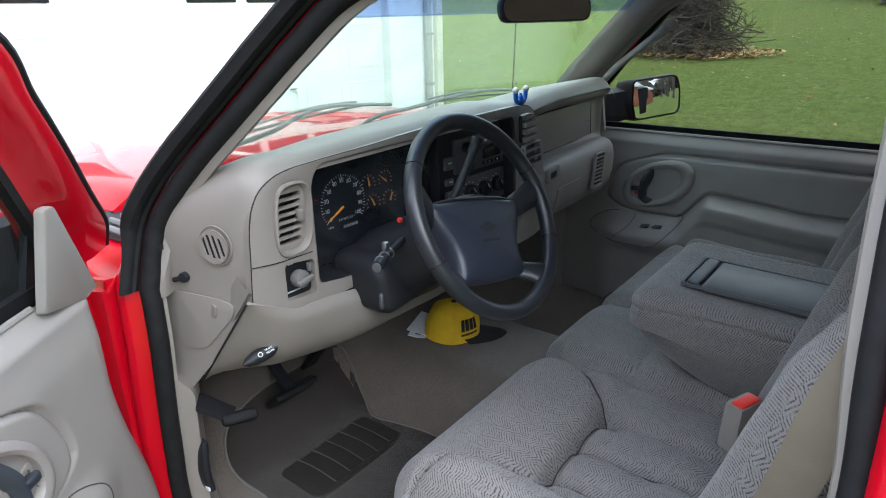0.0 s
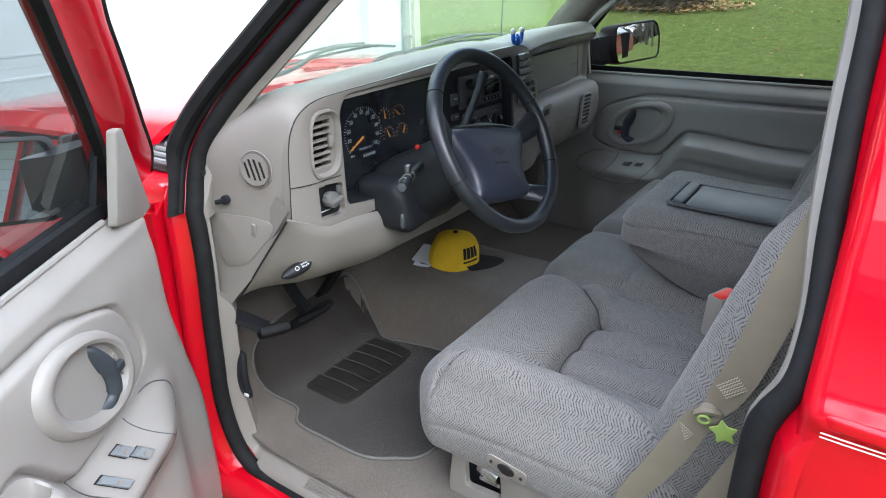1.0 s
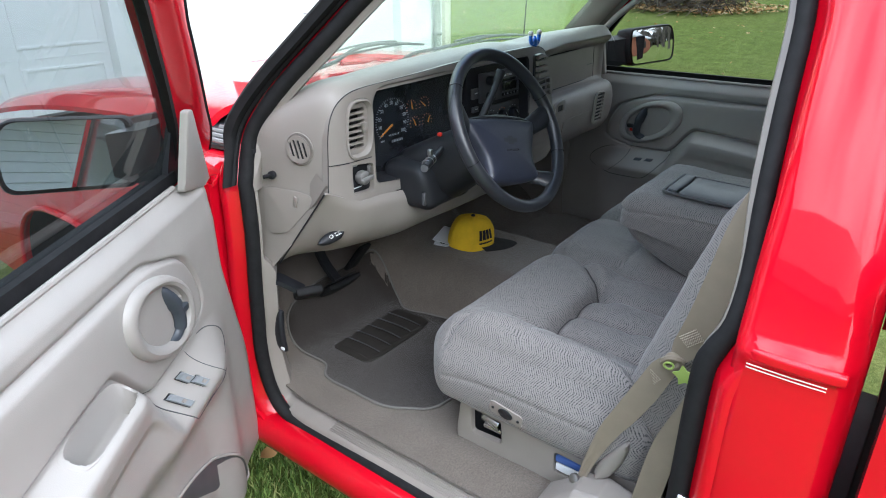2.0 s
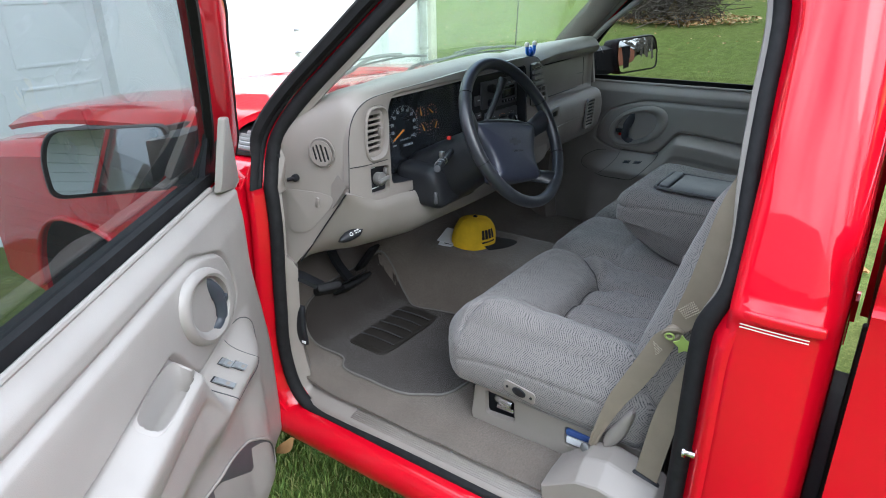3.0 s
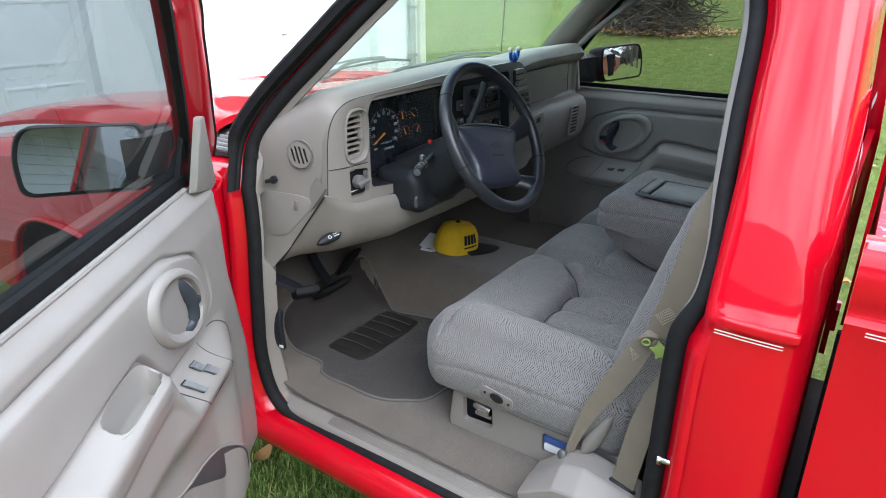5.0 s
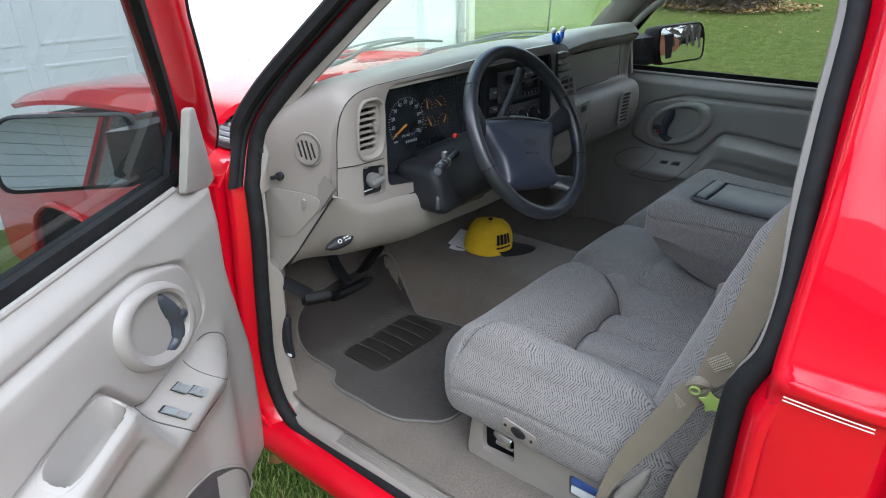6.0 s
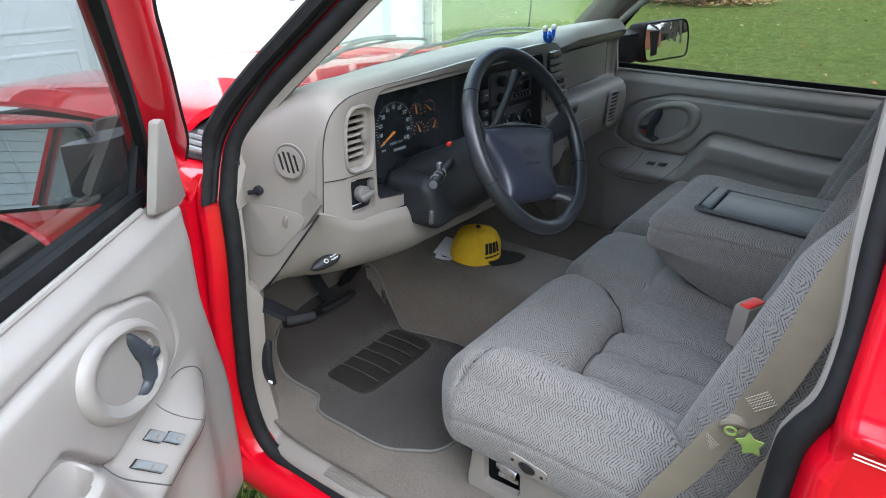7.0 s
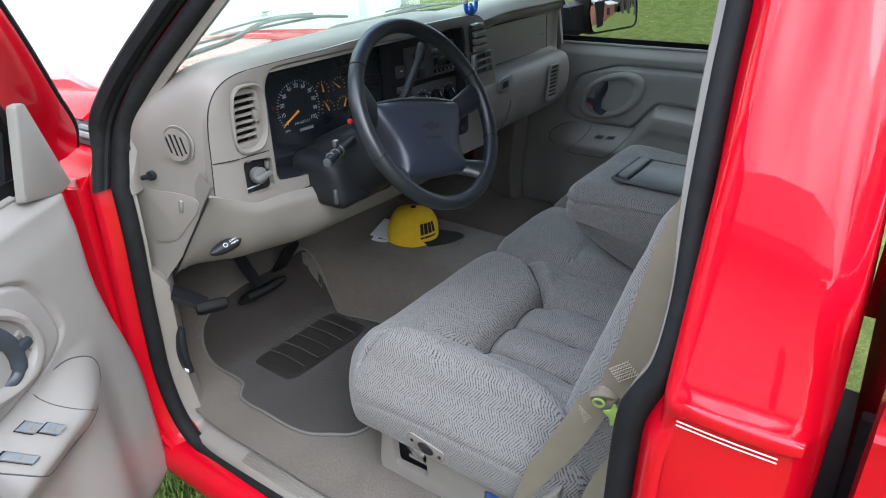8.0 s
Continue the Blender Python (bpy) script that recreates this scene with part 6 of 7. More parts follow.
# buckle
bk = thing("belt_buckle", "grey seat belt buckle with a red button", "buckle", (-0.335, 0.17, 0.90))
bm_ = Matrix.Translation((-0.322, 0.172, 0.984)) @ Matrix.Rotation(radians(-22), 4, "Z") @ Matrix.Rotation(radians(3), 4, "X")
part("shell", soft_box((0.060, 0.034, 0.090), 0.005, 6, lambda p, n_: bm_ @ p), TRIM, bk)
part("button", soft_box((0.050, 0.022, 0.010), 0.003, 4, lambda p, n_: bm_ @ (p + V(0, -0.002, 0.043))), REDPLASTIC, bk, "red release button")
part("stalk", box((0, 0, 0), (0.026, 0.008, 0.07), 0.003), TRIM, bk).matrix_basis = bm_ @ Matrix.Translation((0, 0, -0.06))

# ---- seat belt ----
belt = thing("seat_belt", "tan webbing seat belt, knotted and held by a lime clip", "seat belt", (-0.72, 0.17, 0.56))


def ribbon(path, widths, normal, thick=0.0014, wave=0.0):
    line = spline(path, 6)
    k = len(widths) - 1
    rings = []
    for i, p in enumerate(line):
        f = i / (len(line) - 1) * k
        j = min(k - 1, int(f))
        w = widths[j] + (widths[j + 1] - widths[j]) * (f - j)
        t = (line[min(i + 1, len(line) - 1)] - line[max(i - 1, 0)]).normalized()
        s = t.cross(Vector(normal)).normalized()
        n_ = s.cross(t).normalized()
        ring = []
        pts = [(-1, 1), (-0.5, 1), (0, 1), (0.5, 1), (1, 1), (1, -1), (0.5, -1), (0, -1), (-0.5, -1), (-1, -1)]
        for a, b in pts:
            fold = wave * (0.046 - w) / 0.046 * math.sin(a * 7.0)
            ring.append(p + s * (a * w / 2) + n_ * (b * thick / 2 + fold))
        rings.append(ring)
    return loft(rings)


part("lap_strap", ribbon([(-0.714, 0.240, 0.696), (-0.713, 0.224, 0.755), (-0.711, 0.197, 0.831), (-0.708, 0.172, 0.880), (-0.700, 0.144, 0.938), (-0.690, 0.122, 0.990), (-0.684, 0.110, 1.010)], [0.016, 0.022, 0.036, 0.043, 0.047, 0.044, 0.022], (-1, -0.25, 0.1), wave=0.006), BELT, belt)
part("shoulder_strap", ribbon([(-0.684, 0.106, 1.014), (-0.688, 0.092, 1.045), (-0.695, 0.072, 1.105), (-0.703, 0.052, 1.190), (-0.704, 0.030, 1.290), (-0.690, -0.010, 1.40), (-0.665, -0.060, 1.50), (-0.650, -0.080, 1.57)], [0.020, 0.044, 0.048, 0.048, 0.048, 0.048, 0.048, 0.048], (-1, 0.10, 0.1), wave=0.006), BELT, belt)
part("lower_strap", ribbon([(-0.742, 0.110, 0.680), (-0.741, 0.100, 0.76), (-0.740, 0.082, 0.87), (-0.742, 0.048, 0.97), (-0.748, 0.020, 1.06), (-0.748, 0.000, 1.15)], [0.047, 0.047, 0.047, 0.046, 0.046, 0.046], (-1, 0.05, 0.0)), BELT, belt)
for c, s in (((-0.694, 0.138, 0.972), 1), ((-0.695, 0.082, 1.073), -1)):
    for i in range(6):
        t = V(0, -0.55 * s + (0.0 if s > 0 else 0.2), 0.8).normalized()
        w = t.cross(V(-1, 0, 0)).normalized()
        o = Vector(c) + t * (i * 0.0042 - 0.0105) + V(-0.0018, 0, 0)
        part("stitching", tube([o + w * k + t * (0.0011 * (-1) ** q) for q, k in enumerate(steps(-0.017 if s < 0 else -0.011, 0.017 if s < 0 else 0.013, 14))], 0.0008, 4), THREAD, belt)
part("knot", merge(ball((-0.688, 0.108, 1.016), 0.016, (0.55, 0.9, 0.9), 12), tube(spline([(-0.694, 0.122, 1.010), (-0.700, 0.108, 1.026), (-0.692, 0.092, 1.020), (-0.696, 0.104, 1.004)], 5, True), 0.006, 7, True)), BELT, belt)
part("guide_ring", disc((-0.648, -0.085, 1.58), (-1, 0.3, 0), 0.03, 0.012, 20, 0.003), DARKGREY, belt)
clip_m = facing((-0.708, 0.087, 1.008), (0, -1, 0.25), (0, 0.35, 1))
star = [V((0.021 if k % 2 == 0 else 0.0115) * math.cos(radians(36 * k + 20)), (0.021 if k % 2 == 0 else 0.0115) * math.sin(radians(36 * k + 20)) - 0.004) for k in range(10)]
part("clip", plate(rounded(star, 0.003), [], 0.003, lambda u, v, w: clip_m @ V(u + 0.006, v, w), 0.001), LIME, belt, "lime green star-shaped plastic clip")
part("clip_loop", tube([clip_m @ V(-0.020 + 0.008 * math.cos(a), 0.010 + 0.006 * math.sin(a), -0.003) for a in steps(0, 2 * math.pi, 14)[:-1]], 0.0020, 6, True), LIME, belt)

cover = thing("belt_retractor_cover", "grey plastic seat belt retractor cover on the sill", "belt cover", (-0.75, 0.18, 0.555))
prof = rounded([(0.305, 0.556), (0.312, 0.632), (0.285, 0.656), (0.235, 0.702), (0.185, 0.714), (0.080, 0.690), (0.048, 0.645), (0.045, 0.556)], [0.003, 0.004, 0.004, 0.005, 0.005, 0.005, 0.004, 0.003])
part("shell", loft([[V(x, y + dy, z - dz) for y, z, dy, dz in [(p.x, p.y, (0.18 - p.x) * k, max(0.0, p.y - 0.60) * k2) for p in prof]] for x, k, k2 in ((-0.810, 0.03, 0.34), (-0.807, 0.008, 0.30), (-0.804, 0.0, 0.28), (-0.764, 0.0, 0.02), (-0.758, 0.0, 0.0), (-0.702, 0.0, 0.0), (-0.696, 0.02, 0.03))]), TRIM, cover, smooth=14)
part("slot", box((-0.743, 0.108, 0.695), (0.012, 0.058, 0.010), 0.003, 1, Matrix.Rotation(0.23, 4, "X")), BLACK, cover)
part("anchor_bolt", disc((-0.722, 0.250, 0.694), (-1, 0.2, 0.4), 0.011, 0.012, 12, 0.003), STEEL, cover)
box_ = thing("paper_packet", "blue and white packet tucked under the seat", "packet", (-0.66, 0.29, 0.63))
part("carton", soft_box((0.06, 0.075, 0.022), 0.004, 4, lambda p, n_: V(-0.632 + p.x, 0.285 + p.y, 0.642 + p.z)), PAPER, box_)
part("blue_band", box((-0.634, 0.288, 0.664), (0.06, 0.07, 0.016), 0.003), BLUEPRINT, box_)

# ---- doors ----
def insert_low(s):
    """The lower line of the door's padded insert: over the switch pod, then up over the armrest."""
    return 0.945 + 0.100 * smoothstep(0.525, 0.640, s) - 0.024 * smoothstep(0.64, 0.95, s)


def bell(d, w):
    return math.exp(-(d / w) ** 2)


def panel_n(s, z):
    """How far the door's inner panel stands in from the hinge plane."""
    n = 0.026 + 0.026 * smoothstep(1.232, 1.190, z) + 0.006 * smoothstep(1.19, 1.12, z)
    # padded insert with a groove round it, its nose rounded towards the hinges
    low = insert_low(s)
    front = 0.270 + 0.070 * smoothstep(1.09, 1.165, z) ** 2 + (0.090 * ((z - 0.995) / 0.155) ** 2 if z > 0.995 else 0.080 * ((0.995 - z) / 0.045) ** 2)
    f = -0.012 * math.log(sum(math.exp(-max(-0.2, min(0.2, d)) / 0.012) for d in (1.163 - z, z - low, (s - front) * 0.8)))
    n -= 0.0095 * bell(f, 0.0065) * smoothstep(0.20, 0.26, s)
    n += 0.006 * smoothstep(-0.004, 0.016, f)
    # switch pod and armrest under it
    back = smoothstep(0.545, 0.660, s)
    below = low - z
    pod = 0.056 * smoothstep(0.0, 0.090, below) * smoothstep(0.16, 0.36, s)
    rest = 0.052 * smoothstep(-0.002, 0.036, below) + 0.006 * bell(below - 0.044, 0.024) - 0.010 * smoothstep(0.075, 0.105, below)
    n += pod * (1 - back) + rest * back
    n -= 0.042 * smoothstep(0.875, 0.770, z) * smoothstep(0.25, 0.40, s)
    # front edge turns away
    n -= 0.045 * smoothstep(0.150, 0.085, s + 0.075 * smoothstep(1.05, 0.70, z)) ** 1.5
    n -= 0.03 * smoothstep(0.46, 0.40, z)
    return n


def build_door(driver, m, name, label, group):
    sgn = 1 if driver else -1

    def P(s, z, n=0.0):
        return V(sgn * n, -s, z)

    def on(s, z, d=0.0):
        return P(s, z, panel_n(s, z) + d)

    d = thing(name, label, "car door", group=group, m=m)
    L = 1.13
    # shell: outer skin, edges
    prof = [(-0.012, 0.44), (-0.012, 1.226), (-0.046, 1.226), (-0.070, 1.216), (-0.086, 1.19), (-0.092, 1.165), (-0.088, 1.14), (-0.096, 0.90), (-0.092, 0.62), (-0.070, 0.44)]
    rings = []
    for s in [0.018, 0.026] + steps(0.06, L - 0.02, 10) + [L - 0.006, L]:
        e = 0.012 * smoothstep(0.03, 0.018, s) + 0.012 * smoothstep(L - 0.02, L, s)
        rings.append([P(s, z, n + (e if n < -0.05 else 0)) for n, z in prof])
    part("shell", loft(rings), RED, d)
    # inner panel: its front edge runs forward and its corner is rounded towards the foot
    def shift(u, v):
        return 0.055 * smoothstep(1.05, 0.70, v) * smoothstep(0.26, 0.085, u)

    def foot(u, v):
        return v + (0.5 - v) / 0.055 * (0.03 - 0.085 * smoothstep(0.04, 0.30, u)) if v < 0.5 else v

    us = [0.085, 0.092, 0.10, 0.11, 0.125, 0.14] + steps(0.155, L - 0.012, 250)
    zs = steps(0.445, 0.80, 18)[:-1] + steps(0.80, 1.00, 54)[:-1] + steps(1.00, 1.052, 36)[:-1] + steps(1.052, 1.231, 64)
    bm = grid(lambda u, v: on(u - shift(u, v), foot(u, v)), us, zs)

    # pull cup sunk into the armrest's top
    def cup(k, drop=0.0, up=0.0):
        ring = []
        for p in oval(0, 0, 0.086, 0.0112, 44, 3.6):
            q = V(0.704 + p.x * k + 0.003 * (k - 1) * math.copysign(1, p.x) * 3, 0.0150 + p.y * k)
            z = insert_low(q.x) - q.y
            ring.append(P(q.x, z - drop, panel_n(q.x, z) + up))
        return ring

    if driver:
        gone = []
        for f in bm.faces:
            c = f.calc_center_median()
            a, b = (-c.y - 0.704) / 0.086, (insert_low(-c.y) - c.z - 0.0150) / 0.0112
            if abs(a) ** 3.6 + abs(b) ** 3.6 < 0.96:
                gone.append(f)
        bmesh.ops.delete(bm, geom=gone, context="FACES")
    part("inner_panel", bm, DOORTRIM, d)
    if driver:
        part("pull_cup", loft([cup(1.10, 0.0, -0.0006), cup(1.07, -0.0008, 0.0006), cup(1.0, -0.0008, 0.0006), cup(0.96, 0.004), cup(0.94, 0.026), cup(0.91, 0.056), cup(0.76, 0.064), cup(0.3, 0.066), cup(0.04, 0.066)], True, False), DOORTRIM, d, "deep pull cup in the armrest")
    part("panel_edge", band([[P(0.050 - 0.6 * shift(0.085, z), foot(0.085, z), -0.012) for z in zs]] + [[on(0.085 - shift(0.085, z), foot(0.085, z), -0.004) for z in zs]], False), DOORTRIM, d)
    # belt seal
    part("belt_seal", sweep([P(s, 1.236, 0.006) for s in steps(0.185, L, 8)], [(-0.006, -0.015), (0.010, -0.015), (0.008, 0.012), (0.0, 0.016), (-0.006, 0.010)], False, (0, 0, 1)), RUBBER, d, "black window seal")
    part("outer_belt_moulding", sweep([P(s, 1.226, -0.034) for s in steps(0.16, L, 8)], [(-0.020, -0.006), (0.018, -0.006), (0.018, 0.006), (0.008, 0.012), (-0.008, 0.011), (-0.020, 0.003)], False, (0, 0, 1)), RUBBER, d, "black outer window moulding")
    part("belt_lip", sweep([P(s, 1.229, 0.024) for s in steps(0.235, L - 0.01, 8)], ring2(0.006, 8)), DOORTRIM, d)

    # sail panel in the window's front corner
    def sail(u, v, w):
        return P(u, v, 0.036 + 0.20 * (v - 1.23) * 0.9 + w - 0.10 * max(0.0, 0.125 - u))

    part("sail_panel", plate(rounded([(0.088, 1.205), (0.130, 1.198), (0.240, 1.222), (0.239, 1.245), (0.230, 1.384), (0.206, 1.384)], [0.004, 0.01, 0.006, 0.006, 0.006, 0.006]), [], 0.016, sail, 0.005), DOORTRIM, d)

    # window frame
    def lean(z):
        return 0.36 * (z - 1.23)

    front = [P(s, z, lean(z) - 0.012) for s, z in ((0.160, 1.225), (0.185, 1.320), (0.262, 1.417), (0.352, 1.514), (0.466, 1.631), (0.545, 1.678))]
    top = [P(s, z, lean(z) - 0.012) for s, z in ((0.66, 1.695), (0.80, 1.702), (0.98, 1.695), (1.07, 1.665), (1.105, 1.58), (1.115, 1.42), (1.118, 1.25))]
    run = spline(front + top, 6)
    part("window_run", sweep(run, [(-0.007, -0.009), (0.009, -0.009), (0.009, 0.006), (0.004, 0.010), (-0.003, 0.010), (-0.007, 0.006)], False, (sgn, 0, 0)), RUBBER, d, "black rubber window channel")
    wide = ((-0.030, 1.235), (-0.012, 1.287), (0.063, 1.362), (0.155, 1.455), (0.246, 1.541), (0.345, 1.630)) if driver else ((0.060, 1.21), (0.100, 1.315), (0.150, 1.400), (0.238, 1.503), (0.325, 1.590), (0.42, 1.665))
    off = spline([P(s, z, lean(z) - 0.006) for s, z in wide] + [P(s, z, lean(z) - 0.006) for s, z in ((0.63, 1.730), (0.80, 1.742), (1.00, 1.736), (1.105, 1.700), (1.150, 1.60), (1.160, 1.42), (1.16, 1.25))], 6)
    part("window_frame", loft([[a + P(0, 0, 0.004), a.lerp(b, 0.40) + P(0, 0, -0.002), a.lerp(b, 0.55) + P(0, 0, 0.008), a.lerp(b, 0.72) + P(0, 0, 0.012), b + P(0, 0, 0.006), b + P(0, 0, -0.024), a + P(0, 0, -0.024)] for a, b in zip(run, off)], True, True), RED, d, "red window frame")
    outer = [b + P(-0.004, 0.004, 0.002) for b in off]
    part("frame_seal", sweep(outer, ring2(0.0075, 8)), RUBBER, d)
    # glass
    bm = bmesh.new()
    lower = [P(s, 1.232, lean(1.232) - 0.014) for s in steps(0.19, 1.11, len(run) - 1)]
    tops = [p + P(0, 0, -0.004) for p in run]
    rows = [[bm.verts.new(a.lerp(b, k)) for a, b in zip(lower, tops)] for k in (0, 0.5, 1)]
    for a, b in zip(rows, rows[1:]):
        for j in range(len(run) - 1):
            bm.faces.new((a[j], a[j + 1], b[j + 1], b[j]))
    pane = part("window_pane", bm, DOORGLASS if driver else SIDEGLASS, d)

    # door handle in its bezel
    C = (0.455, 1.056)

    def bez(k, w=0.0, dk=0.0):
        pts = []
        for a in steps(0, 2 * math.pi, 48)[:-1]:
            x, y = math.cos(a), math.sin(a)
            # leaning towards the rear, blunter there
            u = 0.120 * k * math.copysign(abs(x) ** 0.94, x)
            v = 0.079 * k * math.copysign(abs(y) ** 0.94, y) + 0.036 * k * x
            pts.append(P(C[0] + u + dk, C[1] + v, panel_n(0.455, 1.056) + w))
        return pts

    bezel = part("handle_bezel", loft([bez(1.05, -0.008), bez(1.04, 0.000), bez(1.01, 0.007), bez(0.96, 0.012), bez(0.88, 0.014), bez(0.80, 0.011), bez(0.74, 0.004, -0.006), bez(0.70, -0.006, -0.009), bez(0.66, -0.022, -0.009), bez(0.58, -0.036, -0.009), bez(0.40, -0.043, -0.009), bez(0.04, -0.046, -0.009)], True, False), DOORTRIM, d)
    B0 = panel_n(0.455, 1.056)
    line = spline([P(0.440, 1.104, B0 - 0.020), P(0.431, 1.092, B0 - 0.004), P(0.416, 1.063, B0 + 0.008), P(0.407, 1.024, B0 + 0.010), P(0.417, 0.999, B0 + 0.006), P(0.448, 0.996, B0 - 0.004), P(0.504, 1.023, B0 - 0.018)], 6)
    part("door_handle", taper(line, [w * (1.0 if driver else 1.5) for w in [0.013] * 6 + [0.015] * 8 + [0.012] * 8 + [0.009] * 7 + [0.006] * 8], 12, 0.5), SLATE, d, "slate-blue inside door handle")
    part("lock_well", plate(rounded([(0.358, 0.995), (0.392, 0.985), (0.402, 1.050), (0.372, 1.060)], 0.006), [rounded([(0.363, 1.001), (0.387, 0.993), (0.396, 1.045), (0.376, 1.052)], 0.005)], 0.004, lambda u, v, w: P(u, v, B0 + w), 0.001), DOORTRIM, d)
    part("lock_tab", soft_box((0.018, 0.034, 0.016), 0.004, 4, lambda p, n_: P(0.382, 1.034, B0 + 0.004) + p), SLATE, d)
    if not driver:
        part("lock_mark", box(P(0.384, 1.018, B0 + 0.0045), (0.002, 0.014, 0.012), 0.001, 1), REDPLASTIC, d)

    # switch panel on the armrest's slope
    def sw(u, v, w):
        """u along the panel towards the rear, v across it, up."""
        s, z = 0.430 + 1.0 * u + 0.42 * v, 0.905 + 0.06 * u + 0.60 * v
        return P(s, z, panel_n(s, z) + 0.0012 + w)

    swo = rounded([(-0.178, 0.070), (-0.215, 0.010), (-0.195, -0.055), (-0.055, -0.118), (0.085, -0.135), (0.100, -0.080), (0.105, 0.020), (0.095, 0.074), (-0.060, 0.078)], [0.03, 0.05, 0.05, 0.03, 0.03, 0.03, 0.02, 0.02, 0.02], 5)
    part("switch_panel_edge", tube([sw(p.x, p.y, -0.0012) for p in swo], 0.0014, 6, True), DARKGREY, d)
    part("switch_panel_joint", tube([sw(-0.075 + 0.018 * math.sin(k * math.pi), 0.076 - 0.170 * k, -0.0012) for k in steps(0, 1, 10)], 0.0011, 6), DARKGREY, d)
    pairs = ((0.010, -0.012), (0.038, 0.004), (0.062, -0.010)) if driver else ((0.000, 0.0), (0.045, 0.0))
    for i, (u, v) in enumerate(pairs):
        sx, sy = (0.026, 0.031) if (driver and i < 2) else (0.020, 0.056)
        if not driver:
            sx, sy = 0.026, 0.016
        if driver and i < 2:
            u, v = 0.004 - 0.006 * i, 0.016 - 0.036 * i
        elif driver:
            u, v = 0.070, -0.012
        well = part("switch_well", loft([[sw(u + a * sx / 2 * k, v + b * sy / 2 * k, h) for a, b in ((-1, -1), (1, -1), (1, 1), (-1, 1))] for k, h in ((1.10, 0.0008), (1.08, 0.0016), (0.9, 0.0010))]), BLACK, d)
        part("switch", loft([[sw(u + a * sx / 2 * k, v + b * sy / 2 * k, h) for a, b in ((-1, -1), (0, -1), (1, -1), (1, 0), (1, 1), (0, 1), (-1, 1), (-1, 0))] for k, h in ((0.95, 0.001), (0.95, 0.006), (0.80, 0.0085), (0.2, 0.0065))]), SWITCHGREY if driver else SLATE, well)
        if driver:
            part("switch_mark", loft([[sw(u + a * 0.005, v - 0.003 + b * 0.004, h) for a, b in ((-1, -1), (1, -1), (1, 1), (-1, 1))] for h in (0.0078, 0.0090)]), TRIM, well)

    # map pocket: a flat dark sheet stands in for the shaded hollow
    pk = rounded([(0.20, 0.46), (0.28, 0.58), (0.36, 0.655), (0.50, 0.712), (0.66, 0.726), (0.95, 0.726), (1.05, 0.70), (1.08, 0.46)], [0.02, 0.05, 0.08, 0.1, 0.05, 0.1, 0.05, 0.02], 6)
    part("pocket_shade", plate(pk, [], 0.002, lambda u, v, w: P(u, v, panel_n(u, v) + 0.0016 + w)), DARKGREY, d, "map pocket opening, its shade laid on as a dark sheet")
    part("pocket_front", grid(lambda u, v: P(u, v, panel_n(u, v) + 0.012 + 0.026 * smoothstep(0.60, 0.46, v) * 0.2 + 0.030 * smoothstep(0.40, 0.52, u)), steps(0.46, 1.07, 20), steps(0.455, 0.535, 6), 0.004), DOORTRIM, d)
    part("pocket_lip", tube([P(p.x, p.y, panel_n(p.x, p.y) + 0.004) for p in pk], 0.0032, 7, True), DOORTRIM, d)

    # outside mirror
    mz, mo, ms = (1.282, -0.215, 0.16) if driver else (1.318, -0.206, 0.30)
    mm = Matrix.Translation(P(ms, mz, mo)) @ Matrix.Rotation(radians(22 * sgn), 4, "Z") @ Matrix.Rotation(radians(-5), 4, "X")
    mo_l = rounded([(-0.135, -0.072), (0.118, -0.080), (0.135, -0.01), (0.128, 0.070), (-0.115, 0.080), (-0.138, 0.02)], [0.03, 0.02, 0.02, 0.02, 0.04, 0.03])
    house = part("mirror_housing", loft([[mm @ V(sgn * p.x * k, -dd, p.y * k) for p in mo_l] for k, dd in ((0.93, 0.028), (0.97, 0.036), (1.0, 0.030), (1.0, 0.0), (0.92, -0.05), (0.70, -0.085), (0.30, -0.098))]), BLACK, d, "black door mirror housing")
    gl = [p * 0.90 for p in mo_l]
    tilt = Matrix.Rotation(radians(-5 if driver else -0.4), 4, "X")
    if driver:
        part("mirror_glass", plate(gl, [], 0.003, lambda u, v, w: mm @ tilt @ V(sgn * u, -0.0375 - w, v)), MIRROR, house)
    else:    # the far mirror is bowed
        part("mirror_glass", loft([[mm @ tilt @ V(sgn * p.x * k, -0.0415 + (p.x ** 2 + p.y ** 2) * k * k / 2.6, p.y * k) for p in gl] for k in (1.0, 0.9, 0.8, 0.7, 0.6, 0.5, 0.4, 0.3, 0.2, 0.1, 0.01)]), MIRROR, house, smooth=60)
    part("mirror_arm", loft([[P(s0 + a * 0.05 * k, z0 + b * 0.05 * k, n) for a, b in ((-1, -1), (1, -1), (1, 1), (-1, 1))] for n, k, z0, s0 in ((0.0, 1.35, 1.285, 0.135), (-0.04, 1.2, 1.28, 0.14), (-0.12, 0.9, mz, ms - 0.02))]), BLACK, d)
    part("outer_sail", plate(rounded([(0.07, 1.222), (0.215, 1.228), (0.20, 1.36), (0.17, 1.36)], 0.01), [], 0.012, lambda u, v, w: P(u, v, 0.004 + 0.2 * (v - 1.23) - w)), BLACK, d)
    # hinges
    for z in (0.66, 1.05):
        part("hinge", merge(disc(P(-0.008, z, -0.020), (0, 0, 1), 0.011, 0.07, 12, 0.002), box(P(0.02, z, -0.016), (0.010, 0.05, 0.05), 0.003)), RED, d)
    return d


